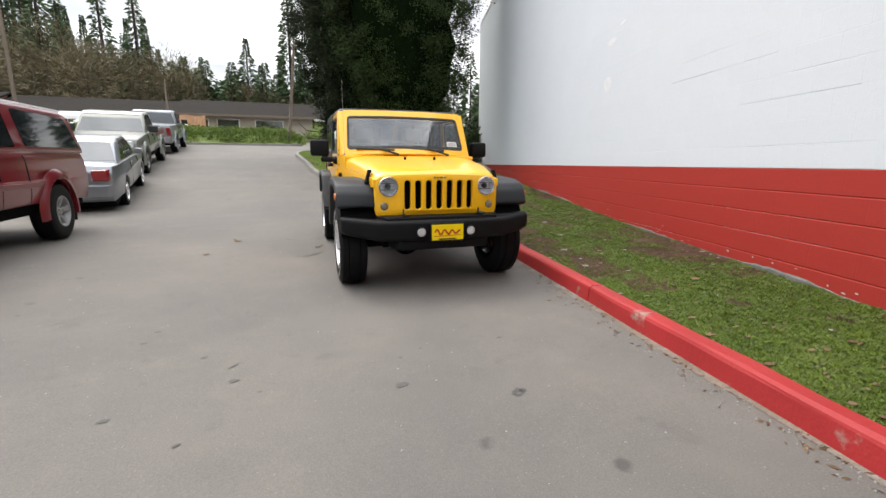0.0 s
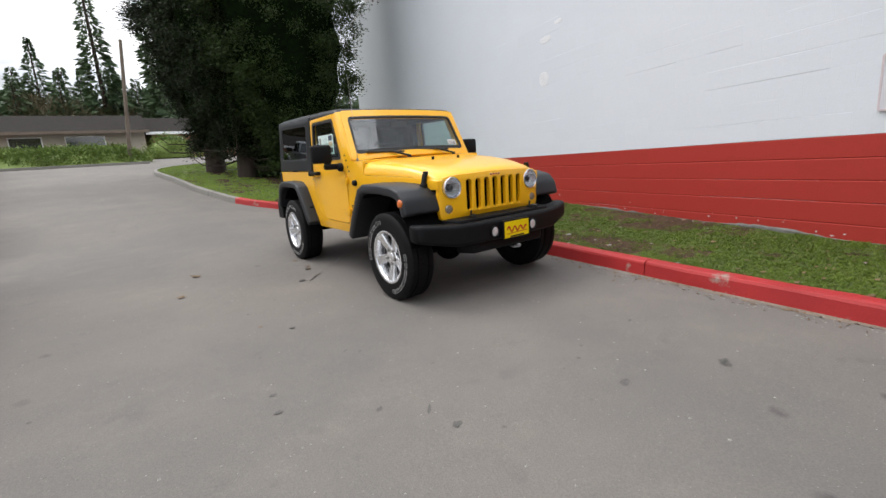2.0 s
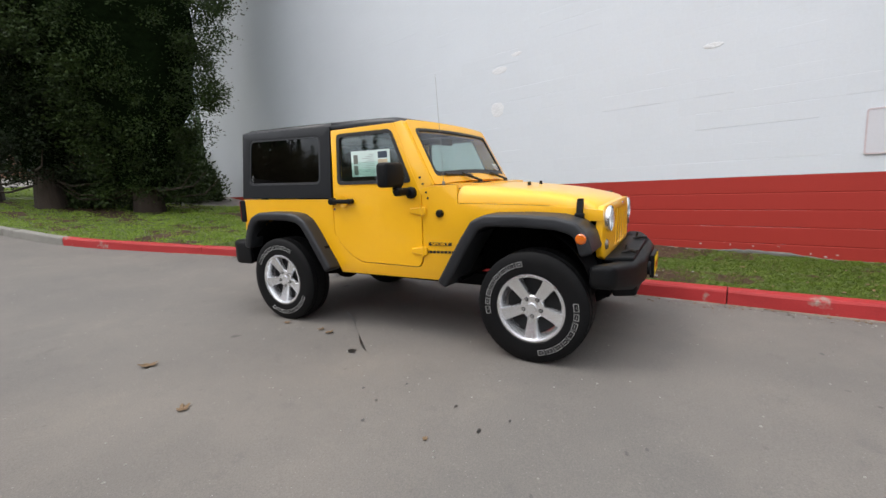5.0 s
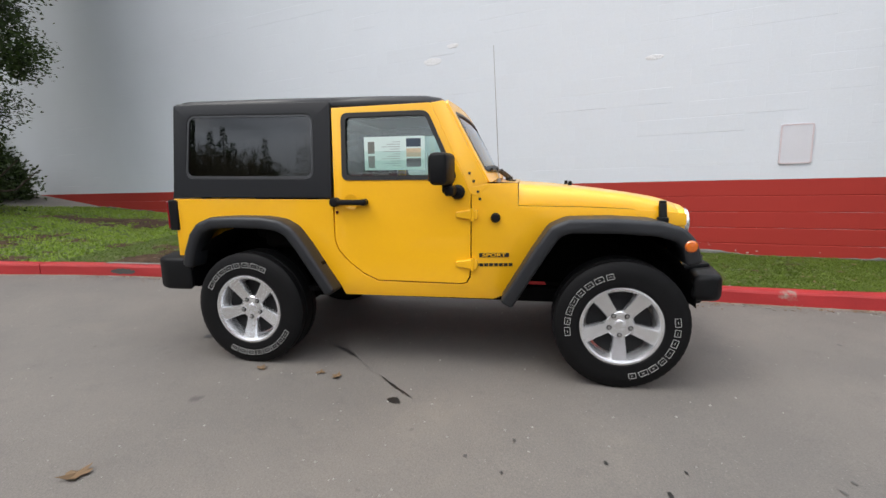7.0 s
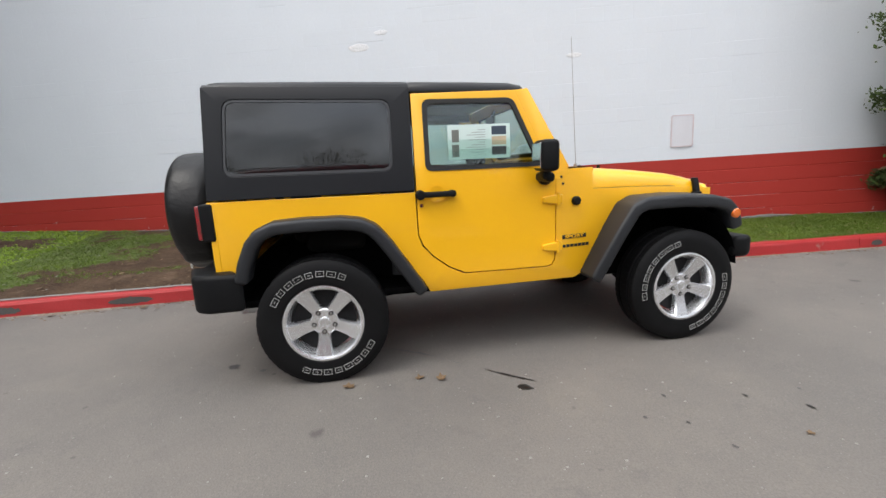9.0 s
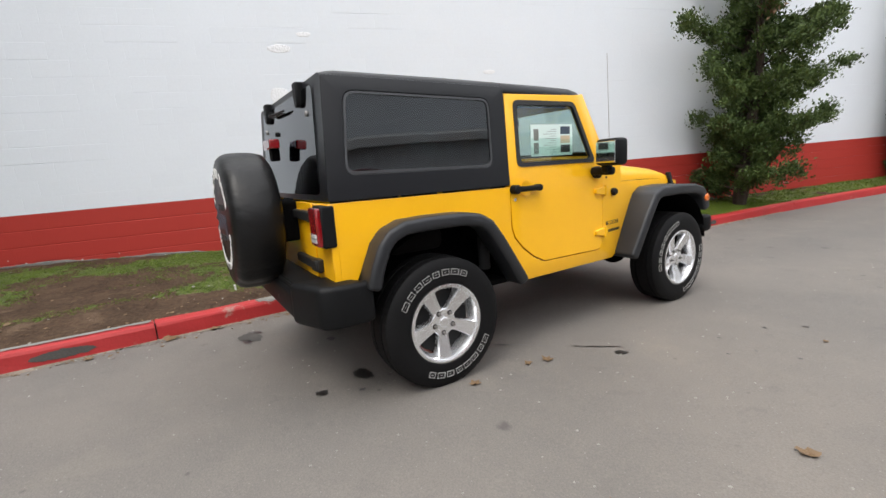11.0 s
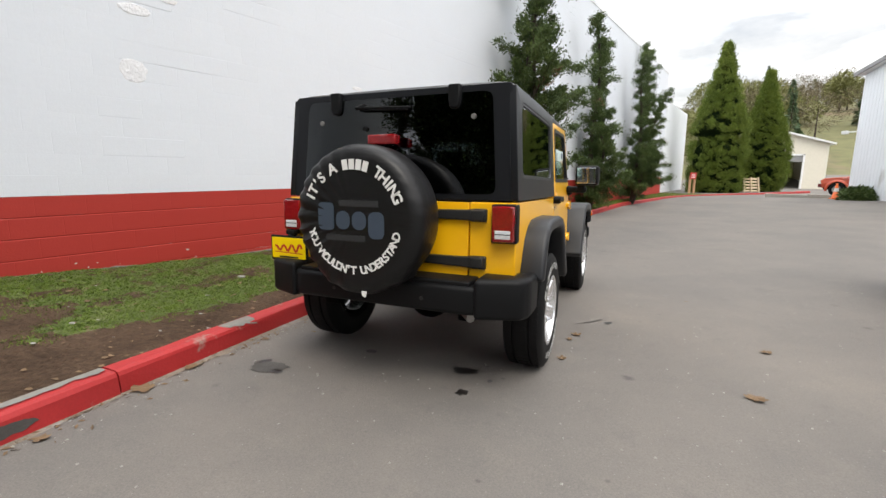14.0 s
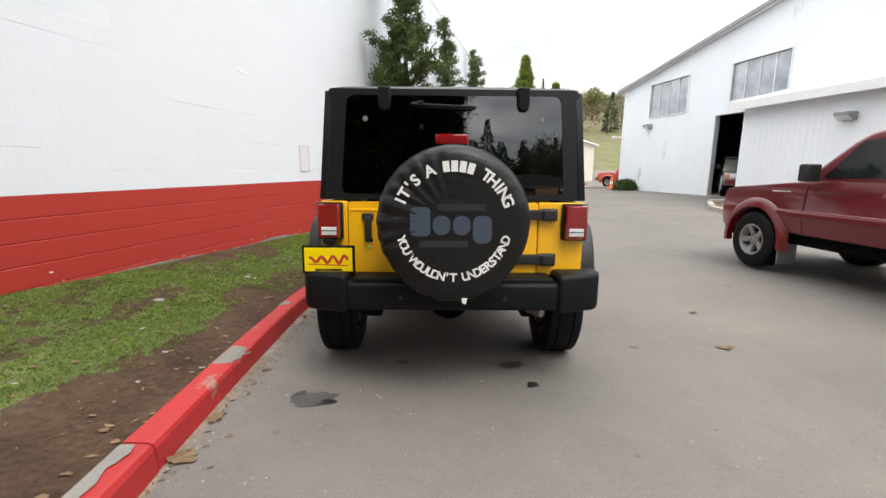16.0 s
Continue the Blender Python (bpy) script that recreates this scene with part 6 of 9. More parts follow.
def trunk_mesh(path, radii, seg=12, rough=0.12, seed=0):
    """A tapered, uneven trunk or limb along a path."""
    bm = BM()
    rings = []
    for i, (p, r) in enumerate(zip(path, radii)):
        p = Vector(p)
        d = (Vector(path[min(i + 1, len(path) - 1)]) - Vector(path[max(i - 1, 0)])).normalized()
        q = d.to_track_quat("Z", "Y")
        ring = []
        for k in range(seg):
            a = 2 * math.pi * k / seg
            rr = r * (1 + rough * noise.noise((math.cos(a) * 2 + seed, math.sin(a) * 2, i * 0.7)))
            ring.append(tuple(p + q @ Vector((rr * math.cos(a), rr * math.sin(a), 0))))
        rings.append(ring)
    loft(bm, rings, closed=True)
    return bm


def merge(parts):
    V, F, o = [], [], 0
    for v, f in parts:
        V.append(v)
        F.append(f + o)
        o += len(v)
    return np.concatenate(V), np.concatenate(F)


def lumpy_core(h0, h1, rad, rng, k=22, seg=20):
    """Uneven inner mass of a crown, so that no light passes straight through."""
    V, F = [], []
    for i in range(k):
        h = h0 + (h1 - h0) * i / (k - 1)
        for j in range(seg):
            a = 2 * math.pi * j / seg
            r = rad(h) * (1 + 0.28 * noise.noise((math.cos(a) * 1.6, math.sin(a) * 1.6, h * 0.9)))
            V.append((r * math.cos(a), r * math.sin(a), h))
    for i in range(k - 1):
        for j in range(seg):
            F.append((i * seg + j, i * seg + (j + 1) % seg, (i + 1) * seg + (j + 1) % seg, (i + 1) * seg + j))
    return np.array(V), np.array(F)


def cedar(x, y, z, H, R, seed, bare_to, leaves, label):
    rng = np.random.default_rng(seed)
    t = thing("cedar_tree", pose(x, y, z, 0, 0, seed * 40), label, "tree", "cedars on the lawn")

    def rad(h):
        u = (h - bare_to) / (H - bare_to)
        return R * min(1, 0.35 + 2.6 * u) * (1 - max(0, u - 0.25) ** 1.6 * 0.95)

    path = [(0.03 * math.sin(i), 0.03 * math.cos(i * 2), -0.15 + H * 0.9 * i / 9) for i in range(10)]
    part("trunk", trunk_mesh(path, [0.37, 0.26, 0.25, 0.23, 0.21, 0.18, 0.15, 0.12, 0.08, 0.04], 14, 0.2, seed), "bark", t, "grey-brown furrowed trunk", True)
    for i in range(7):
        a = rng.uniform(0, 6.28)
        h = bare_to * rng.uniform(0.45, 1.1)
        p = [(0.3 * math.cos(a), 0.3 * math.sin(a), h), (0.8 * math.cos(a), 0.8 * math.sin(a), h - 0.15), (1.4 * math.cos(a + 0.2), 1.4 * math.sin(a + 0.2), h - 0.10), (1.75 * math.cos(a + 0.25), 1.75 * math.sin(a + 0.25), h + 0.25)]
        part("limb", trunk_mesh(p, [0.034, 0.026, 0.018, 0.008], 7, 0.2, i), "bark", t, "", True)
    n = 900
    u = rng.uniform(0, 1, n) ** 0.9
    h = bare_to - 0.5 + (H - bare_to) * u
    a = rng.uniform(0, 2 * np.pi, n)
    base = np.array([rad(max(q, bare_to)) for q in h])
    lump = np.array([1 + 0.30 * noise.noise((math.cos(b) * 1.6, math.sin(b) * 1.6, c * 0.9)) for b, c in zip(a, h)])
    r = base * lump * rng.uniform(0.84, 1.06, n)
    C = np.stack([r * np.cos(a), r * np.sin(a), h + rng.uniform(-0.2, 0.2, n)], 1)
    N = np.stack([np.cos(a), np.sin(a), np.full(n, 0.15)], 1)
    P, D, L, W = bough_cloud(C, N, 220, rng.uniform(0.22, 0.46, n), 0.074, rng, 0.15, 0.25)
    v, f = kites(P, D, L, W, rng)
    # core coloured as the crown's inner shade
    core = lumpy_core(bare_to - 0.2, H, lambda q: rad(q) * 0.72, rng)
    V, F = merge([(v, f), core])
    cr = np_mesh("crown", V, F, [leaves, "core_shade"], t, "dense dark green scaly foliage")
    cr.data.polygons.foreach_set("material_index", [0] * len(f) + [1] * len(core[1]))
    return t


cedar(0.60, 15.3, road_z(15.3) + 0.10, 15.5, 1.62, 1, 1.25, "cedar_shaded", "tall dark green cedar with thick trunk on lawn")
cedar(1.22, 13.15, road_z(13.15) + 0.12, 15.0, 1.9, 2, 1.15, "cedar_shaded", "tall dark green cedar between its neighbours on lawn")
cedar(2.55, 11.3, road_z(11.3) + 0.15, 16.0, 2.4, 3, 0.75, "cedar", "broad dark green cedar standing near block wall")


def bush(name, x, y, z, rx, ry, h, material, seed, label, category="bush", n=120, per=40, size=0.12):
    rng = np.random.default_rng(seed)
    t = thing(name, pose(x, y, z), label, category)
    a = rng.uniform(0, 2 * np.pi, n)
    el = np.arcsin(rng.uniform(0, 1, n))
    N = np.stack([np.cos(el) * np.cos(a), np.cos(el) * np.sin(a), np.sin(el)], 1)
    k = rng.uniform(0.78, 1.05, n)[:, None]
    C = N * np.array([rx, ry, h]) * k
    P, D, L, W = bough_cloud(C, N, per, np.full(n, min(rx, h) * 0.32), size, rng, 0.0, 0.1)
    P[:, 2] = np.maximum(P[:, 2], 0.0)
    v, f = kites(P, D, L, W, rng)
    core = lumpy_core(0.0, h * 0.86, lambda q: 0.8 * math.sqrt(max(0.02, 1 - (q / h) ** 2)), rng, 8, 16)
    core[0][:, 0] *= rx
    core[0][:, 1] *= ry
    V, F = merge([(v, f), core])
    np_mesh("foliage", V, F, material, t)
    bm = BM()
    rod(bm, (0, 0, -0.1), (0.03, 0.02, h * 0.5), 0.05, 7, 0.02)
    part("stem", bm, "bark", t)
    return t


bush("dark_shrub", 2.0, 13.2, road_z(13.2) + 0.1, 0.7, 0.6, 0.9, "shrub", 11, "dark low shrub under cedars")
bush("dark_shrub", 5.0, 13.9, wall_ground(13.9) + 0.05, 1.0, 1.2, 1.25, "shrub", 12, "dark broad shrub against end of block wall", n=160)
bush("dark_shrub", 6.6, 15.9, 1.35, 1.3, 1.0, 1.5, "shrub", 13, "dark broad shrub past corner of block wall", n=160)


def juniper(x, y, z, H, leaders, R, seed, label):
    """A twisted juniper: several leaning leaders, tufts along each."""
    rng = np.random.default_rng(seed)
    t = thing("juniper_tree", pose(x, y, z), label, "tree", "junipers along the wall")
    Cs, Ns, Sp = [], [], []
    limbs = BM()
    for k, (tx, ty, th, r0) in enumerate(leaders):
        path = []
        for i in range(9):
            u = i / 8
            w = 0.16 * math.sin(u * 7 + k * 2) * u
            path.append((tx * u ** 0.8 + w, ty * u ** 0.8 + w * 0.6, -0.1 + th * u))
        part("trunk", trunk_mesh(path, [0.10 * (1 - 0.9 * i / 8) + 0.008 for i in range(9)], 8, 0.25, seed + k), "bark", t, "", True)
        pa = np.array(path)
        m = int(7.5 * th)
        for q in range(m):
            u = 0.05 + 0.95 * (q + rng.uniform(0, 0.8)) / m
            c = np.array([np.interp(u, np.linspace(0, 1, 9), pa[:, j]) for j in range(3)])
            a = q * 2.4 + rng.uniform(-0.5, 0.5)
            ln = 1.30 * r0 * (1.04 - u) ** 0.65 * rng.choice((0.35, 0.6, 0.9, 1.35)) * rng.uniform(0.85, 1.1) + 0.12
            d = np.array([math.cos(a), math.sin(a), rng.uniform(0.15, 0.8)])
            d /= np.linalg.norm(d)
            wallside = math.cos(a) * math.cos(ANG_WALL) - math.sin(a) * math.sin(ANG_WALL)
            if wallside > 0:
                ln *= 0.55
            e = c + d * ln
            rod(limbs, tuple(c), tuple(e), 0.018, 5, 0.004)
            k_ = max(3, int(ln / 0.11))
            for j in range(k_):
                w = 0.30 + 0.75 * (j + rng.uniform(0, 1)) / k_
                Cs.append(c + d * ln * w + rng.normal(size=3) * 0.06)
                Ns.append(unit((d + np.array([0, 0, 0.5]) + rng.normal(size=3) * 0.2)[None])[0])
                Sp.append(rng.uniform(0.10, 0.20))
    tagged(part("branchwork", limbs, "bark", t), kind="stuff")
    C, N, S = np.array(Cs), np.array(Ns), np.array(Sp)
    P, D, L, W = bough_cloud(C, N, 150, S * 0.95, 0.060, rng, 0.0, 0.45)
    V, F = kites(P, D, L, W, rng)
    np_mesh("crown", V, F, "juniper", t, "tufted dark green needles with gaps")
    # a few dead brown sprays
    pick = rng.choice(len(C), 5, replace=False)
    P, D, L, W = bough_cloud(C[pick], N[pick], 40, S[pick], 0.12, rng)
    V, F = kites(P, D, L, W, rng)
    np_mesh("dead_spray", V, F, "dry_leaf", t, "brown dead sprays")


juniper(1.18, -5.7, 0.14, 7.2, [(-0.1, 0.1, 7.6, 1.2), (-0.5, 0.5, 5.4, 1.05), (0.25, -0.5, 4.6, 0.8), (-0.4, -0.4, 3.2, 0.8)], 1.3, 21, "tall twisted juniper with tufted boughs close to wall")
juniper(-0.02, -11.4, 0.12, 6.2, [(-0.1, 1.0, 6.3, 0.50), (-0.25, -0.9, 6.0, 0.55), (-0.2, 0.1, 3.4, 1.0), (-0.4, 0.6, 2.6, 0.95), (-0.3, -0.9, 2.2, 0.9)], 1.2, 22, "forked juniper with two thin leaders close to wall")
juniper(-1.48, -16.9, 0.12, 6.5, [(-0.3, -1.5, 7.2, 0.65), (-0.2, 0.5, 6.4, 0.7), (-1.0, -0.9, 5.0, 0.6), (-0.2, -0.3, 3.0, 1.0), (-0.5, 0.7, 2.6, 0.9)], 1.4, 23, "spreading twisted juniper with ragged tips by red band")


def arborvitae(x, y, z, H, R, seed, clipped, label):
    rng = np.random.default_rng(seed)
    t = thing("arborvitae_tree", pose(x, y, z), label, "tree", "arborvitae at the lot's end")

    def rad(h):
        u = h / H
        if clipped and u < 0.40:
            return R * (0.84 + 0.08 * math.sin(u * 8)) * (0.66 if u > 0.365 else 1.0)
        return R * (min(1, 0.75 + u * 2) if u < 0.38 else max(0.02, (1 - (u - 0.38) / 0.62) ** 1.1))

    n = 900
    u = rng.uniform(0, 1, n) ** 1.15
    h = u * H
    a = rng.uniform(0, 2 * np.pi, n)
    r = np.array([rad(q) for q in h]) * np.array([1 + 0.10 * noise.noise((math.cos(b) * 2, math.sin(b) * 2, c * 0.8)) for b, c in zip(a, h)]) * rng.uniform(0.93, 1.03, n)
    C = np.stack([r * np.cos(a), r * np.sin(a), h + 0.1], 1)
    N = np.stack([np.cos(a), np.sin(a), np.full(n, 0.9)], 1)
    P, D, L, W = bough_cloud(C, N, 110, np.full(n, 0.27), 0.105, rng, 0.0, 0.9)
    v, f = kites(P, D, L, W, rng)
    # core in the same painted inner shade
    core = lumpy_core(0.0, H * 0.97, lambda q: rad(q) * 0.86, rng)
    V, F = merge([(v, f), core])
    cr = np_mesh("crown", V, F, ["arbor", "core_shade"], t, "dense upright green sprays")
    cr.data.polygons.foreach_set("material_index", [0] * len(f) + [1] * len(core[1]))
    bm = trunk_mesh([(0, 0, -0.2), (0, 0, H * 0.5)], [0.2, 0.1], 8)
    part("trunk", bm, "bark", t)


arborvitae(-7.3, -34.0, -0.05, 10.6, 1.95, 31, True, "tall green arborvitae with clipped lower half")
arborvitae(-11.05, -38.2, -0.05, 9.2, 1.7, 32, False, "tall narrow green arborvitae at edge of lot")


def ivy_bank():
    rng = np.random.default_rng(5)
    t = thing("ivy_bank", pose(0, 0, 0), "low bank covered in green ivy beside street", "hedge")
    n = 900
    x = rng.uniform(-13.5, -0.9, n)
    y = rng.uniform(24.0, 28.5, n)
    top = 0.60 * np.minimum(1, (y - 23.9) / 1.1) * np.minimum(1, (-0.6 - x) / 1.2) * (1 + 0.18 * np.array([noise.noise((a * 0.6, b * 0.8, 0)) for a, b in zip(x, y)]))
    z = np.array([road_z(q) for q in y]) + np.maximum(0.05, top)
    C = np.stack([x, y, z], 1)
    N = np.tile(np.array([[0, -0.5, 0.8]]), (n, 1))
    P, D, L, W = bough_cloud(C, N, 70, np.full(n, 0.36), 0.11, rng, 0, 0.2)
    v, f = kites(P, D, L, W, rng)
    V, F = [], []
    xs, ys = np.linspace(-13.6, -0.7, 30), np.linspace(23.7, 29.0, 14)
    for b in ys:
        for a in xs:
            q = 0.54 * min(1, max(0, (b - 23.8) / 1.1)) * min(1, max(0, (-0.7 - a) / 1.2))
            V.append((a, b, road_z(b) - 0.05 + q))
    for j in range(13):
        for i in range(29):
            F.append((j * 30 + i, j * 30 + i + 1, j * 30 + 31 + i, j * 30 + 30 + i))
    VV, FF = merge([(v, f), (np.array(V), np.array(F))])
    np_mesh("ivy", VV, FF, "hedge", t)
    bm = BM()
    box(bm, -13.6, -0.9, 23.45, 23.6, road_z(23.5) - 0.05, road_z(23.5) + 0.12, 0.01)
    part("bank_edging", bm, "kerb_grey", t)


ivy_bank()
bush("round_shrub", 1.0, 30.5, road_z(30.5), 1.6, 1.2, 1.3, "hedge", 15, "round clipped green shrub across the street")


def far_woods():
    """Woods round the lot: conifers in tiers, and bare or budding broadleaf crowns."""
    rng = np.random.default_rng(8)
    sets = {"far_conifer": [], "far_bare": [], "far_spring": []}
    stems = []

    def gz(x, y):
        z = road_z(max(-84, min(84, y)))
        if y < -52:
            z += 20 * min(1, max(0, (-y - 52) / 90)) * min(1, max(0, (4 - x) / 24))
        return z - 0.5

    def conifer(x, y, H, R, k=1.0):
        z0 = gz(x, y)
        n = int((600 + H * 60) * k)
        u = rng.uniform(0.10, 1, n)
        a = rng.uniform(0, 2 * np.pi, n)
        tier = 0.72 + 0.28 * np.abs(np.sin(u * H * 1.5 + rng.uniform(0, 3)))
        r = R * (1.02 - u) * tier * rng.uniform(0.35, 1.0, n)
        P = np.stack([x + r * np.cos(a) * 0.55, y + r * np.sin(a) * 0.55, z0 + u * H], 1)
        D = unit(np.stack([np.cos(a), np.sin(a), rng.uniform(-0.45, 0.1, n)], 1))
        L = np.clip(r * 0.55, 0.35, 0.95) / math.sqrt(k)
        sets["far_conifer"].append(kites(P, D, L, np.maximum(0.10, L * 0.20), rng))
        stems.append((x, y, z0, H * 0.97, 0.012 * H + 0.06))

    def broad(x, y, H, R, key):
        z0 = gz(x, y)
        n = 2600 if y > 50 else 1000
        q = unit(rng.normal(size=(n, 3)))
        k = rng.uniform(0.25, 1, n)[:, None] ** 0.5
        P = np.array([x, y, z0 + H * 0.62]) + q * k * np.array([R, R, H * 0.40])
        D = unit(q + rng.normal(size=(n, 3)) * 0.5 + np.array([0, 0, 0.4]))
        L = rng.uniform(0.35, 1.0, n) if y > 50 else rng.uniform(0.4, 1.1, n)
        sets[key].append(kites(P, D, L, L * (0.04 if key == "far_bare" else 0.16), rng))
        stems.append((x, y, z0, H * 0.7, 0.18))

    # north, behind the row of houses
    for _ in range(190):
        x, y = rng.uniform(-110, 60), rng.uniform(60, 120)
        conifer(x, y, rng.uniform(11, 17) * (1 if x > -22 else 1.3), rng.uniform(3.6, 5.6), 1.0 if -62 < x < 14 and y < 95 else 0.3)
    for _ in range(240):
        conifer(rng.uniform(-48, 8), rng.uniform(60, 82), rng.uniform(7, 12), rng.uniform(5.0, 6.8), 0.5)
    for _ in range(16):
        conifer(rng.uniform(-62, -17), rng.uniform(56, 74), rng.uniform(21, 28), rng.uniform(3.6, 5.0))
    for _ in range(54):
        broad(rng.uniform(-70, -15), rng.uniform(52, 66), rng.uniform(9, 14), rng.uniform(3, 5), "far_bare")
    for _ in range(12):
        broad(rng.uniform(-14, 20), rng.uniform(62, 68), rng.uniform(6, 8.5), rng.uniform(3, 4.5), "far_bare")
    for x, y in ((3.9, 55), (5.2, 52), (6.5, 58), (4.6, 62), (7.6, 54), (-1.4, 62)):
        conifer(x, y, rng.uniform(22, 26), rng.uniform(3.8, 4.8))
    # west, across the lot
    for _ in range(90):
        x, y = rng.uniform(-150, -58), rng.uniform(-40, 62)
        conifer(x, y, rng.uniform(6, 10), rng.uniform(3.0, 4.6), 0.35)
    for _ in range(30):
        broad(rng.uniform(-75, -52), rng.uniform(-20, 60), rng.uniform(8, 13), rng.uniform(3, 5), "far_bare")
    for _ in range(110):
        conifer(rng.uniform(-80, -50), rng.uniform(-16, 64), rng.uniform(4, 7.5), rng.uniform(4.5, 6.5), 0.5)
    # south-west slope
    for _ in range(14):
        x, y = rng.uniform(-130, 30), rng.uniform(-185, -120)
        conifer(x, y, rng.uniform(8, 15), rng.uniform(2.2, 3.6))
    for _ in range(210):
        x, y = rng.uniform(-110, 15), rng.uniform(-165, -76)
        broad(x, y, rng.uniform(5, 9), rng.uniform(2.5, 4.5), "far_spring" if rng.random() < 0.45 else "far_bare")
    conifer(-29.5, -104, 8.5, 3.6)
    conifer(-38.5, -96, 9.0, 3.4)
    conifer(-21.5, -72, 8.5, 2.8)
    conifer(-19.0, -70, 8.0, 2.6)
    # east and beyond the hall
    for _ in range(40):
        conifer(rng.uniform(34, 90), rng.uniform(-60, 60), rng.uniform(11, 17), rng.uniform(2.4, 3.8), 0.35)
    labels = {"far_conifer": "distant dark conifers in a dense belt", "far_bare": "distant bare brown broadleaf trees", "far_spring": "distant pale budding trees on slope"}
    for key, L in sets.items():
        V, F = merge(L)
        tagged(np_mesh("woods", V, F, key), labels[key], "woods", kind="stuff")
    V, F = [], []
    for x, y, z0, h, r in stems:
        o = len(V)
        for k in range(5):
            a = 2 * math.pi * k / 5
            V += [(x + r * math.cos(a), y + r * math.sin(a), z0 - 0.3), (x + 0.25 * r * math.cos(a), y + 0.25 * r * math.sin(a), z0 + h)]
        F += [(o + 2 * k, o + 2 * ((k + 1) % 5), o + 2 * ((k + 1) % 5) + 1, o + 2 * k + 1) for k in range(5)]
    tagged(raw("woods_stems", V, F, "bark"), "distant brown tree stems", "woods", kind="stuff")


far_woods()


# ---- service building ----
SB = Vector((-10.86, -21.29, 0))
SD = Vector((-0.17, 1, 0)).normalized()
SN = Vector((SD.y, -SD.x, 0))
SB_M = Matrix.Translation(SB) @ Matrix(((SD.x, -SN.x, 0, 0), (SD.y, -SN.y, 0, 0), (0, 0, 1, 0), (0, 0, 0, 1)))
# local: u along the face from its far corner, v into the building, w up


def ribbed(bm, u0, u1, top, v, holes, step=0.205, low=-0.3):
    """Upright ribs of metal siding on the face at v, left out where an opening is."""
    u = u0 + step / 2
    while u < u1:
        segs = [(low, top(u))]
        for a, b, c, d in holes:
            if a - 0.02 < u < b + 0.02:
                nxt = []
                for s0, s1 in segs:
                    if c > s0:
                        nxt.append((s0, min(s1, c)))
                    if d < s1:
                        nxt.append((max(s0, d), s1))
                segs = nxt
        for s0, s1 in segs:
            if s1 - s0 > 0.05:
                box(bm, u - 0.022, u + 0.022, v - 0.007, v, s0, s1)
        u += step


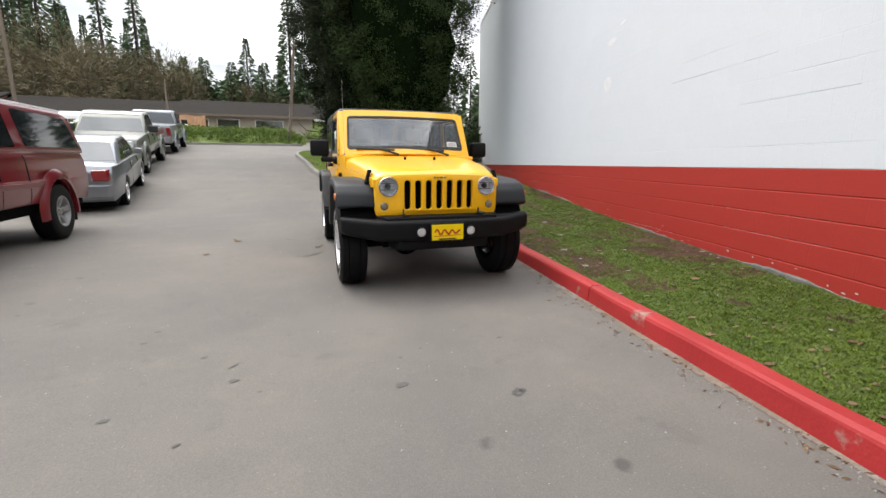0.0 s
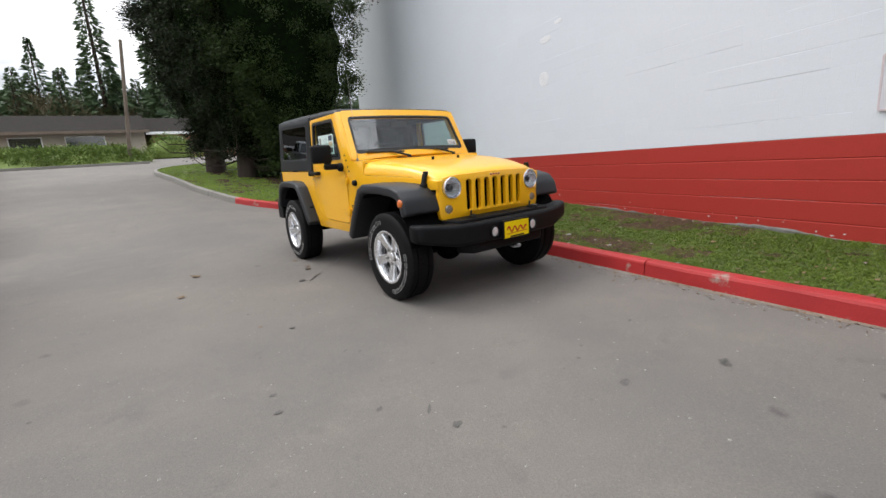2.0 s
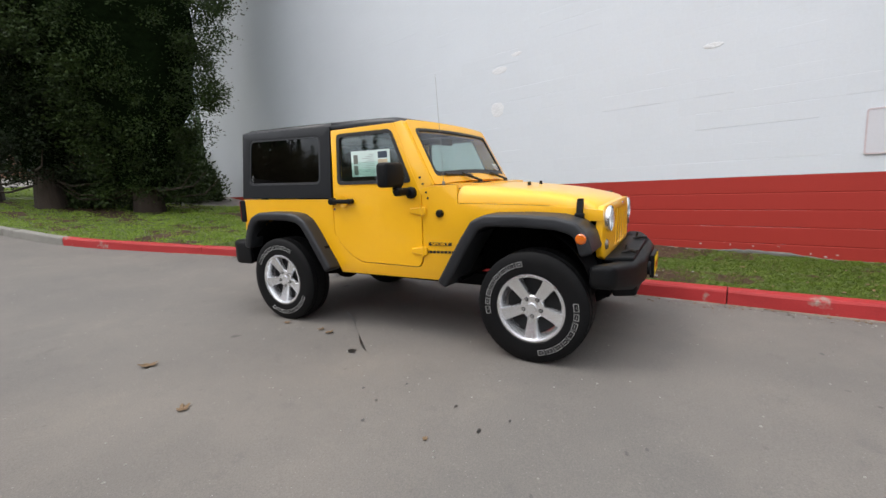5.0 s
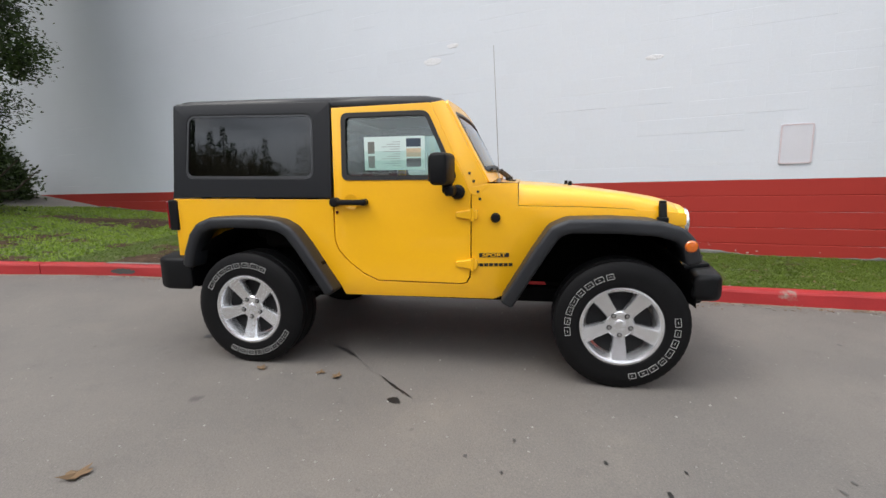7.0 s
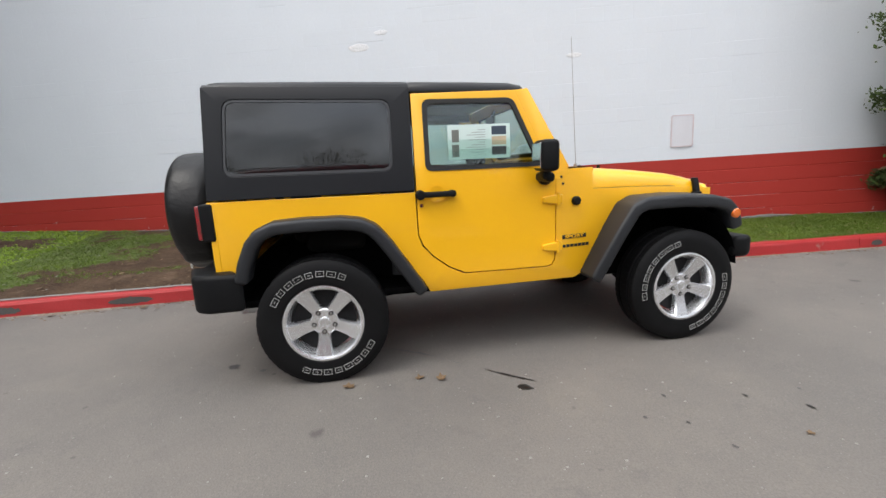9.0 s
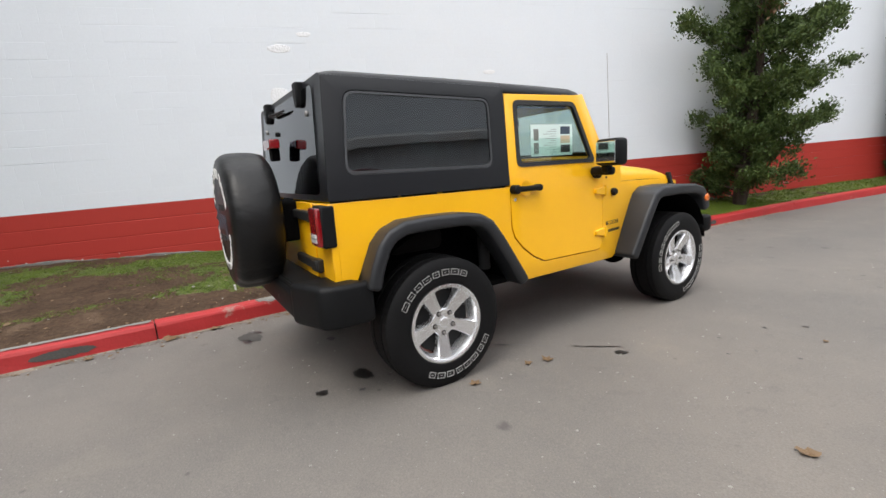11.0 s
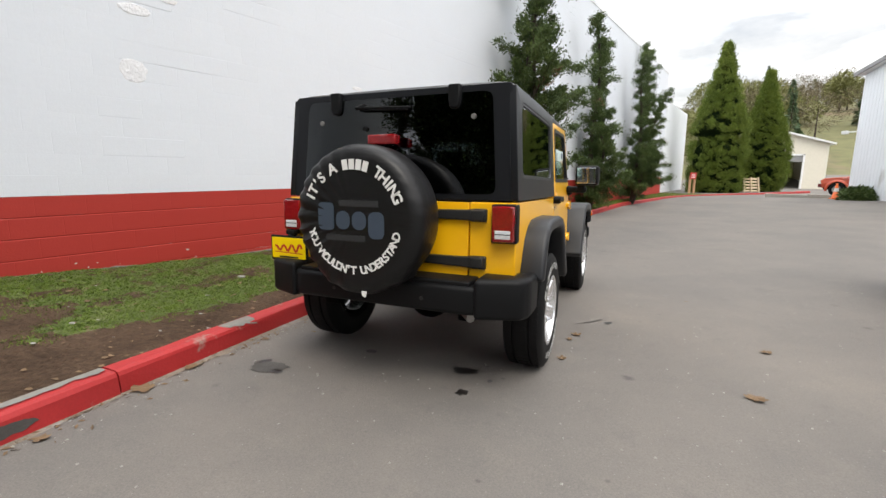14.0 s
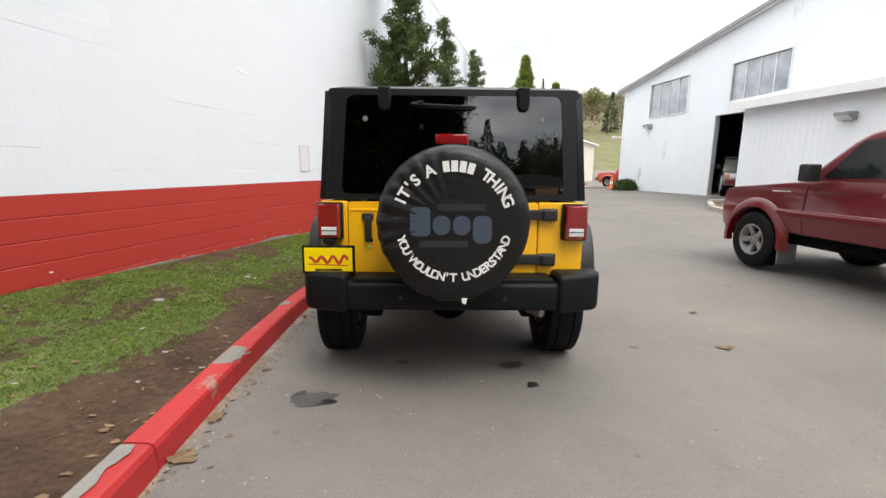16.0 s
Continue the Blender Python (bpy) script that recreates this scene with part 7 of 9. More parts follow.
def service_building():
    t = thing("service_building", SB_M, "white ribbed metal service building with open bay door", "building")
    L, PK, SL = 22.0, 11.0, 0.176
    top = lambda u: 5.80 + SL * (u if u < PK else 2 * PK - u)
    holes = [(2.5, 5.3, 4.15, 5.80), (7.85, 10.45, 4.28, 5.75), (7.2, 10.8, -0.4, 3.74)]
    bm = BM()
    plate(bm, [(0, -0.4), (7.2, -0.4), (7.2, 3.74), (10.8, 3.74), (10.8, -0.4), (L, -0.4), (L, top(L)), (PK, top(PK)), (0, top(0))], [[(a, c), (b, c), (b, d), (a, d)] for a, b, c, d in holes[:2]], "y", 0.0, 0.18)
    wall = part("front_wall", bm, "metal_wall", t, "white ribbed siding")
    bm = BM()
    ribbed(bm, 0, L, top, 0.0, holes)
    tagged(part("siding_rib", bm, "metal_wall", wall), kind="stuff")
    for nm, a, b, c, d in (("side_wall", 0, 0.18, 0.18, 20), ("side_wall", L - 0.18, L, 0.18, 20), ("back_wall", 0, L, 20, 20.2)):
        bm = BM()
        box(bm, a, b, c, d, -0.4, 6.1)
        part(nm, bm, "metal_wall", t)
    bm = BM()
    prism(bm, [(-0.25, top(0) - 0.02), (PK, top(PK) + 0.02), (L + 0.25, top(L) - 0.02), (L + 0.25, top(L) + 0.12), (PK, top(PK) + 0.16), (-0.25, top(0) + 0.12)], -0.22, 20.3, "y")
    roof = part("roof", bm, "trim_white", t, "white metal gable roof")
    bm = BM()
    for u0, u1 in ((-0.3, PK), (PK, L + 0.3)):
        z0 = top(max(0, u0)) if u0 < 0 else top(u0)
        z1 = top(min(L, u1))
        prism(bm, [(u0, z0 + 0.14), (u1, z1 + 0.18), (u1, z1 + 0.02), (u0, z0 - 0.02)], -0.30, -0.22, "y")
    part("barge_board", bm, "galvanised", roof)
    for a, b, c, d in holes[:2]:
        bm = BM()
        plate(bm, [(a - 0.05, c - 0.05), (b + 0.05, c - 0.05), (b + 0.05, d + 0.05), (a - 0.05, d + 0.05)], [[(a, c), (b, c), (b, d), (a, d)]], "y", -0.05, 0.06)
        w = part("window", bm, "trim_white", t, "wide high window")
        k = 4
        for i in range(1, k):
            bm = BM()
            q = a + (b - a) * i / k
            box(bm, q - 0.018, q + 0.018, 0.02, 0.05, c, d)
            part("mullion", bm, "trim_white", w)
        for i in range(k):
            bm = BM()
            box(bm, a + (b - a) * i / k, a + (b - a) * (i + 1) / k, 0.055, 0.065, c, d)
            part("pane", bm, "sky_toned_pane", w, "grey pane with sky reflection put in its colour")
    bm = BM()
    for a, b, c, d in ((7.09, 7.2, -0.3, 3.80), (10.8, 10.95, -0.3, 3.80), (7.09, 10.95, 3.74, 3.84)):
        box(bm, a, b, -0.04, 0.2, c, d, 0.01)
    part("bay_frame", bm, "trim_white", t)
    bm = BM()
    box(bm, 0.2, L - 0.2, 0.2, 20, 0.10, 0.31)
    part("bay_floor", bm, "concrete", t)
    # added dark back, side and ceiling stand in for the bay's shade
    bm = BM()
    box(bm, 3.0, 21.0, 9.0, 9.15, -0.1, 5.4)
    box(bm, 3.0, 3.15, 0.2, 9.0, -0.1, 5.4)
    box(bm, 3.0, 21.0, 0.2, 9.0, 4.0, 4.05)
    part("bay_partition", bm, "interior", t, "dark lining added to darken open bay")
    bm = BM()
    for i in range(3):
        box(bm, 7.0, 8.6, 4.0 + i * 3, 4.2 + i * 3, 3.3, 3.4)
    box(bm, 6.8, 10.9, 0.5, 3.8, 3.9, 4.0)
    part("bay_lamp_rail", bm, "galvanised", t)
    # lean-to in front
    lt = thing("lean_to", SB_M, "white ribbed lean-to with thick white eave", "building")
    v0 = -1.85
    holes2 = []
    bm = BM()
    box(bm, 10.6, 21.8, v0, v0 + 0.12, -0.3, 3.55)
    box(bm, 10.6, 10.75, v0 + 0.12, -0.06, -0.3, 3.7)
    fw = part("front_wall", bm, "metal_wall", lt)
    bm = BM()
    ribbed(bm, 10.65, 21.8, lambda u: 3.5, v0, [])
    tagged(part("siding_rib", bm, "metal_wall", fw), kind="stuff")
    bm = BM()
    prism(bm, [(v0 - 0.35, 3.62), (v0 - 0.35, 3.75), (-0.06, 4.28), (-0.06, 4.12)], 10.3, 21.9, "x")
    rf = part("roof", bm, "trim_white", lt)
    bm = BM()
    box(bm, 10.28, 21.9, v0 - 0.42, v0 - 0.35, 3.50, 3.78, 0.01)
    part("gutter", bm, "trim_white", rf, "white gutter")
    bm = BM()
    u = 10.5
    while u < 21.8:
        prism(bm, [(v0 - 0.40, 3.765), (v0 - 0.40, 3.80), (-0.06, 4.325), (-0.06, 4.285)], u - 0.03, u + 0.03, "x")
        u += 0.31
    tagged(part("roof_rib", bm, "trim_white", rf), kind="stuff")
    for u, v, w in ((2.6, -0.02, 3.70), (14.2, v0 - 0.02, 2.95)):
        tl = thing("wall_lamp", SB_M @ Matrix.Translation((u, v, w)), "grey box flood lamp fixed on metal siding", "lamp", "wall lamps")
        bm = BM()
        prism(bm, [(-0.30, 0.08), (-0.30, -0.02), (-0.12, -0.13), (0.0, -0.13), (0.0, 0.08)], -0.22, 0.22, "x", 0.012)
        part("lamp_body", bm, "galvanised", tl)
        bm = BM()
        prism(bm, [(-0.295, -0.03), (-0.13, -0.135), (-0.125, -0.128), (-0.29, -0.02)], -0.19, 0.19, "x")
        part("lamp_lens", bm, "clear_lens", tl)
    cam_ = thing("security_camera", SB_M @ Matrix.Translation((0.05, -0.1, 3.3)), "small white camera at building corner", "camera")
    bm = BM()
    rod(bm, (0, 0.1, 0), (-0.1, -0.25, -0.02), 0.03, 8)
    box(bm, -0.35, -0.05, -0.35, -0.2, -0.1, 0.05, 0.02)
    part("camera_body", bm, "trim_white", cam_)


service_building()


def yard_kerbs():
    t = thing("yard_kerb", pose(0, 0, 0), "low concrete kerbs before service building", "kerb", kind="structure")
    lines = [[(-8.2, -23.5), (-9.6, -22.0), (-11.2, -20.8), (-13.5, -17.5), (-14.2, -14.5)], [(-11.0, -10.6), (-9.6, -10.0), (-8.6, -8.2), (-8.15, -6.2), (-8.3, -3.0), (-8.6, 1.0)]]
    for ln in lines:
        for a, b in zip(ln, ln[1:]):
            bm = BM()
            a_, b_ = Vector((*a, 0)), Vector((*b, 0))
            d = (b_ - a_).normalized()
            n = Vector((-d.y, d.x, 0)) * 0.09
            prism(bm, [(q.x, q.y) for q in (a_ - n, b_ - n, b_ + n, a_ + n)], ground_z(*b) - 0.10, max(ground_z(*a), ground_z(*b)) + 0.13, "z", 0.015)
            part("kerb_stone", bm, "concrete", t)
    bm = BM()
    prism(bm, [(-9.5, -9.9), (-8.6, -8.2), (-8.15, -6.2), (-8.3, -3.0), (-8.6, 1.0), (-13, 1.0), (-13.2, -9.9)], -0.1, ground_z(-9.5, -5) + 0.09, "z")
    tagged(part("gravel_bed", bm, "soil", None), "bare soil bed before lean-to", "bed", kind="structure")


yard_kerbs()


def far_garage():
    t = thing("garage_building", pose(0.5, 0, 0), "cream gabled garage with open door", "building")
    y0, y1 = -47.3, -56
    o = [(-18.8, -0.2), (-18.8, 4.2), (-14.4, 5.5), (-10.2, 4.2), (-10.2, -0.2)]
    bm = BM()
    plate(bm, o, [[(-16.9, -0.19), (-13.0, -0.19), (-13.0, 3.1), (-16.9, 3.1)]], "y", y0 - 0.2, y0)
    w = part("front_wall", bm, "cream", t)
    bm = BM()
    box(bm, -18.8, -18.6, y1, y0 - 0.2, -0.2, 4.2)
    box(bm, -10.4, -10.2, y1, y0 - 0.2, -0.2, 4.2)
    box(bm, -18.8, -10.2, y1 - 0.2, y1, -0.2, 4.2)
    part("side_wall", bm, "cream", t)
    for a, b in (((-19.2, 4.05), (-14.4, 5.5)), ((-9.8, 4.05), (-14.4, 5.5))):
        bm = BM()
        prism(bm, [a, b, (b[0], b[1] + 0.15), (a[0], a[1] + 0.15)], y1 - 0.3, y0 + 0.35, "y")
        part("roof_slope", bm, "trim_white", t)
    bm = BM()
    box(bm, -16.9, -13.0, y0 - 0.15, y0 - 0.05, 2.5, 3.1)
    part("roller_door", bm, "galvanised", t, "grey door rolled half up")
    bm = BM()
    for a, b, c, d in ((-17.05, -16.9, -0.1, 3.25), (-13.0, -12.85, -0.1, 3.25), (-17.05, -12.85, 3.1, 3.25)):
        box(bm, a, b, y0 - 0.02, y0 + 0.04, c, d)
    part("door_trim", bm, "trim_white", t)


far_garage()


def row_house(x0, x1, y0, base, seed, label, wallmat):
    rng = random.Random(seed)
    t = thing("row_house", pose(0, 0, 0), label, "house", "low houses across the street")
    d, eave, ridge = 8.0, base + 2.75, base + 4.15
    bm = BM()
    wins = []
    x = x0 + 0.8
    while x < x1 - 2.2:
        w = rng.choice((1.4, 1.8, 2.4))
        wins.append((x, x + w, base + 0.95, base + 2.2))
        x += w + rng.uniform(0.7, 1.6)
    plate(bm, [(x0, base - 0.6), (x1, base - 0.6), (x1, eave), (x0, eave)], [[(a, c), (b, c), (b, e), (a, e)] for a, b, c, e in wins], "y", y0, y0 + 0.2)
    part("front_wall", bm, wallmat, t)
    bm = BM()
    for xa in (x0, x1 - 0.2):
        prism(bm, [(y0 + 0.2, base - 0.6), (y0 + 0.2, eave), (y0 + d / 2, ridge - 0.15), (y0 + d, eave), (y0 + d, base - 0.6)], xa, xa + 0.2, "x")
    part("gable_wall", bm, wallmat, t)
    for s_ in (0, 1):
        bm = BM()
        ya, yb = (y0 - 0.9, y0 + d / 2) if s_ == 0 else (y0 + d + 0.9, y0 + d / 2)
        za = eave - 0.28
        prism(bm, [(ya, za), (yb, ridge), (yb, ridge + 0.16), (ya, za + 0.16)], x0 - 0.5, x1 + 0.3, "x")
        rf = part("roof_slope", bm, "roof_grey", t, "grey shingled roof")
    bm = BM()
    box(bm, x0 - 0.5, x1 + 0.3, y0 - 0.98, y0 - 0.9, eave - 0.36, eave - 0.14)
    part("fascia", bm, "trim_white" if seed % 2 else "pole_wood", t)
    for a, b, c, e in wins:
        bm = BM()
        plate(bm, [(a - 0.06, c - 0.06), (b + 0.06, c - 0.06), (b + 0.06, e + 0.06), (a - 0.06, e + 0.06)], [[(a, c), (b, c), (b, e), (a, e)]], "y", y0 - 0.04, y0 + 0.05)
        wn_ = part("window", bm, "trim_white", t)
        bm = BM()
        box(bm, a, b, y0 + 0.06, y0 + 0.075, c, e)
        part("pane", bm, "dark_glass", wn_)
    return t


for i, (a, b, mt, lb) in enumerate((
        (-48, -25.2, "brick", "low brick house with long grey shingle roof"), (-24.6, -11.6, "brick", "low house with white awning and grey roof"),
        (-11.0, 0.4, "house_tan", "low pale house with grey shingle roof"), (1.0, 16.0, "brick", "low house behind the cedars with grey roof"))):
    row_house(a, b, 42.0 + (i % 2) * 0.8, 2.9 - 0.12 * (i % 2), i, lb, mt)
t = thing("white_awning", pose(0, 0, 0), "white shop awning on low house", "awning")
bm = BM()
prism(bm, [(41.7, 5.35), (39.6, 4.9), (39.6, 4.6), (41.7, 4.85)], -19.5, -13.5, "x")
part("awning_sheet", bm, "trim_white", t)
for x_ in (-19.4, -13.6):
    bm = BM()
    rod(bm, (x_, 39.7, 2.85), (x_, 39.7, 4.65), 0.05)
    part("awning_post", bm, "trim_white", t)
for x_, w_ in ((-25.0, 2.0), (-10.6, 2.0)):
    fb = thing("cedar_fence", pose(x_, 39.6, 2.85), "raw cedar board screen beside house", "fence", "cedar screens")
    for k in range(8):
        bm = BM()
        box(bm, k * 0.25, k * 0.25 + 0.23, -0.02, 0.02, -0.1, 2.3 + 0.06 * math.sin(k))
        part("board", bm, "wood_cedar", fb)


# ---- poles and small yard things ----
def lamp_post(x, y, h, heads, label, lean=0.0):
    t = thing("lamp_post", pose(x, y, road_z(y), 0, lean, 0), label, "lamp post")
    part("post", trunk_mesh([(0, 0, -0.2), (0, 0, h)], [0.10, 0.07], 10, 0.02), "pole_wood", t, "", True)
    for s_ in heads:
        bm = BM()
        rod(bm, (0, 0, h - 0.3), (s_ * 0.9, 0, h - 0.1), 0.04)
        arm = part("lamp_arm", bm, "galvanised", t)
        bm = BM()
        box(bm, s_ * 1.15 - 0.55, s_ * 1.15 + 0.55, -0.45, 0.45, h - 0.25, h + 0.25, 0.05)
        part("lamp_head", bm, "pole_wood", t, "brown box lamp head")


lamp_post(-15.6, 26.5, 9.0, (-1, 1), "tall brown lamp post with two box heads")
lamp_post(-11.5, 40.0, 5.0, (), "thin far pole in front of houses")
lamp_post(-1.65, 24.6, 6.0, (), "wooden pole at corner of ivy bank", 6.0)

t = thing("wooden_pallet", pose(-9.7, -33.9, -0.03, 12, 0, 24), "pale wooden pallet leaning by arborvitae", "pallet")
for k in range(5):
    bm = BM()
    box(bm, -0.6, 0.6, -0.02, 0.02, 0.1 + k * 0.22, 0.22 + k * 0.22)
    part("slat", bm, "wood_pallet", t)
for k in (-0.55, 0, 0.55):
    bm = BM()
    box(bm, k - 0.04, k + 0.04, 0.02, 0.12, 0.05, 1.15)
    part("stringer", bm, "wood_pallet", t)
t = thing("sign_post", pose(-5.4, -30.4, -0.05, 0, 0, 25), "brown wooden posts with small red sign", "sign")
for k in (-0.16, 0.16):
    bm = BM()
    box(bm, k - 0.06, k + 0.06, -0.06, 0.06, -0.2, 1.25)
    part("post", bm, "wood_cedar", t)
bm = BM()
box(bm, -0.22, 0.22, 0.062, 0.09, 1.05, 1.5, 0.01)
sg = part("sign_plate", bm, "print_red", t, "red sign plate")
bm = BM()
for k in range(3):
    box(bm, -0.14, 0.14, 0.091, 0.094, 1.15 + k * 0.1, 1.19 + k * 0.1)
part("sign_bar", bm, "print_white", sg)
t = thing("traffic_cone", pose(-10.30, -20.9, ground_z(-10.30, -20.9)), "orange traffic cone standing at building corner", "cone")
bm = BM()
lathe(bm, [(0.0005, 0.72), (0.035, 0.72), (0.14, 0.04), (0.15, 0.03)], 18, "z")
part("cone_body", bm, "cone_orange", t, "", True)
bm = BM()
lathe(bm, [(0.072, 0.50), (0.096, 0.34)], 18, "z")
bmesh.ops.scale(bm, vec=(1.04, 1.04, 1), verts=bm.verts)
part("cone_collar", bm, "print_white", t, "white collar", True)
bm = BM()
box(bm, -0.19, 0.19, -0.19, 0.19, 0.0, 0.04, 0.01)
part("cone_foot", bm, "cone_orange", t)
bush("low_juniper_bush", -10.75, -19.9, ground_z(-10.75, -19.9), 0.55, 0.75, 0.5, "juniper", 17, "low spreading green bush at building corner")


# ---- other vehicles ----
def arch(cy, r, z0, n=11):
    a0 = math.asin(min(0.95, max(-0.95, (z0 - r * 0.98) / r))) if z0 > r * 0.98 else 0.0
    return [(cy + r * math.cos(a), 0.98 * r * 0.92 + r * math.sin(a) * 0.98) for a in np.linspace(math.pi, 0, n)]


def vehicle(name, m, spec, label, group=""):
    """A car that faces -y with its front axle at the origin."""
    t = thing(name, m, label, "car", group)
    W, wb, rt, sill = spec["w"] / 2, spec["wb"], spec["rt"], spec["sill"]
    ra = rt * 1.16
    top = spec["top"]
    front, rear = top[0], top[-1]
    arc1 = [(0 + ra * math.cos(a), rt + ra * math.sin(a)) for a in np.linspace(math.pi + 0.25, -0.25, 13)]
    arc2 = [(wb + ra * math.cos(a), rt + ra * math.sin(a)) for a in np.linspace(math.pi + 0.25, -0.25, 13)]
    o = top + [(rear[0], sill + 0.05)] + [(rear[0] - 0.05, sill)] + [p for p in arc2[::-1] if p[1] > sill] + [p for p in arc1[::-1] if p[1] > sill] + [(front[0] + 0.05, sill), (front[0], sill + 0.06)]
    belt = max(p[1] for p in top)

    def form(x, y, z):
        """Rounds the plan at nose and tail, bulges the flanks and crowns the hood and deck."""
        k = 1 - spec["nose"] * max(0, -y - 0.25) ** 2 - spec.get("tail", 0.05) * max(0, y - wb - 0.3) ** 2
        k *= float(np.interp(z, [sill, sill + 0.16, belt - 0.42, belt - 0.16, belt - 0.05, belt + 0.02], [0.945, 0.985, 1.0, 0.985, 0.958, 0.93]))
        q = min(1, abs(x) / W)
        y += 0.10 * q ** 3 * max(0, min(1, (-y - 0.45) / 0.4)) - 0.07 * q ** 3 * max(0, min(1, (y - rear[0] + 0.3) / 0.3))
        return (x * k, y, z + 0.035 * (1 - q * q) * max(0, min(1, (z - belt + 0.35) / 0.3)))

    bm = BM()
    prism(bm, o, -W, W, "x", 0.045, 3)
    cuts = [((0, 0, q), (0, 0, 1)) for q in np.linspace(sill + 0.10, belt - 0.06, 6)] + [((q * W, 0, 0), (1, 0, 0)) for q in (-0.75, -0.45, 0, 0.45, 0.75)]
    for co, no in cuts:
        bmesh.ops.bisect_plane(bm, geom=bm.verts[:] + bm.edges[:] + bm.faces[:], plane_co=co, plane_no=no)
    remap(bm, form)
    body = spart("body", bm, spec["paint"], t, "", 40)
    # cabin: pillars and roof round dark glass
    gh = spec["cabin"]
    zb = min(p[1] for p in gh)
    def lean(x, y, z):
        return (x * (1 - spec["lean"] * max(0, z - zb)), y, z)
    bm = BM()
    prism(bm, gh, -W * 0.955, W * 0.955, "x", 0.05, 3)
    remap(bm, lean)
    cab = spart("cabin", bm, spec["paint"], t, "", 35)
    if spec.get("roofmat"):
        bm = BM()
        r0, r1 = spec["roof"]
        prism(bm, rounded([(r0[0], r0[1] + 0.004), (r1[0], r1[1] + 0.004), (r1[0] - 0.05, r1[1] + 0.03), (r0[0] + 0.05, r0[1] + 0.03)], 0.01), -W * 0.88, W * 0.88, "x", 0.01)
        remap(bm, lean)
        spart("roof_skin", bm, spec["roofmat"], cab)
    for win in spec["side_windows"]:
        for s_ in (-1, 1):
            bm = BM()
            plate(bm, rounded(win, 0.04), [], "x", s_ * W * 0.93, s_ * (W * 0.955 + 0.006))
            remap(bm, lean)
            spart("side_pane", bm, "side_glass", cab, "dark side glass")
    for nm, (y0, z0), (y1, z1) in spec["cross_windows"]:
        bm = BM()
        d = Vector((y1 - y0, z1 - z0)).normalized()
        nrm = Vector((-d.y, d.x)) * (1 if nm == "windscreen" else -1) * 0.012
        k = 0.80
        ring = []
        for yy, zz, ww in ((y0, z0, W * 0.90), (y1, z1, W * 0.84)):
            for sx in (-1, 1):
                ring.append(Vector(lean(sx * ww, yy, zz)) + Vector((0, nrm.x, nrm.y)))
        q = [bm.verts.new(ring[i]) for i in (0, 1, 3, 2)]
        f = bm.faces.new(q)
        ex = bmesh.ops.extrude_face_region(bm, geom=[f], use_keep_orig=True)
        bmesh.ops.translate(bm, vec=(0, -nrm.x * 1.5, -nrm.y * 1.5), verts=[g for g in ex["geom"] if isinstance(g, bmesh.types.BMVert)])
        bmesh.ops.recalc_face_normals(bm, faces=bm.faces)
        part(nm, bm, spec.get("glass", "dark_glass"), cab, "sloping windscreen" if nm == "windscreen" else "rear window")
    for nm, mt, b, lb in spec["bits"]:
        sides = (-1, 1) if b[0] >= 0.0 and nm not in ("grille", "plate_bar", "bumper", "bed_well", "tail_panel") else (1,)
        for s_ in sides:
            bm = BM()
            x0, x1 = sorted((s_ * b[0], s_ * b[1]))
            if nm in ("grille", "plate_bar", "bumper", "bed_well", "tail_panel"):
                x0, x1 = -b[1], b[1]
            box(bm, x0, x1, b[2], b[3], b[4], b[5], min(0.02, (x1 - x0) * 0.3, (b[3] - b[2]) * 0.3, (b[5] - b[4]) * 0.3), 2)
            if nm not in ("side_mirror", "mud_flap"):
                remap(bm, lambda x, y, z: (lambda f, g: (x * (f[0] / g if g else 1), f[1], z))(form(max(-W, min(W, x)), y, z), max(-W, min(W, x))))
            spart(nm, bm, mt, body, lb)
    # arch lips
    if spec.get("lips"):
        for cy in (0, wb):
            for s_ in (-1, 1):
                bm = BM()
                loft(bm, [[(s_ * (W - 0.05), cy + (ra + 0.0) * math.cos(a), rt + ra * math.sin(a)), (s_ * (W + 0.026), cy + (ra + 0.01) * math.cos(a), rt + (ra + 0.01) * math.sin(a)), (s_ * (W + 0.018), cy + (ra + 0.08) * math.cos(a), rt + (ra + 0.08) * math.sin(a)), (s_ * (W - 0.03), cy + (ra + 0.13) * math.cos(a), rt + (ra + 0.13) * math.sin(a))] for a in np.linspace(-0.15, math.pi + 0.15, 22)])
                spart("arch_lip", bm, spec["paint"], body, "", 50)
    for yy in spec["seams"]:
        for s_ in (-1, 1):
            bm = BM()
            box(bm, min(s_ * (W - 0.01), s_ * (W + 0.0025)), max(s_ * (W - 0.01), s_ * (W + 0.0025)), yy - 0.004, yy + 0.004, sill + 0.06, zb - 0.03)
            bmesh.ops.subdivide_edges(bm, edges=bm.edges[:], cuts=5, use_grid_fill=True)
            remap(bm, lambda x, y, z: (form(x, y, z)[0], y, z))
            part("door_seam", bm, "print_black", body)
    bm = BM()
    box(bm, -W + 0.12, W - 0.12, front[0] + 0.15, rear[0] - 0.15, sill - 0.08, sill + 0.35, 0.02)
    box(bm, -W + 0.24, W - 0.24, -ra, ra, sill, rt + ra)
    box(bm, -W + 0.24, W - 0.24, wb - ra, wb + ra, sill, rt + ra)
    part("underbody", bm, "chassis", t)
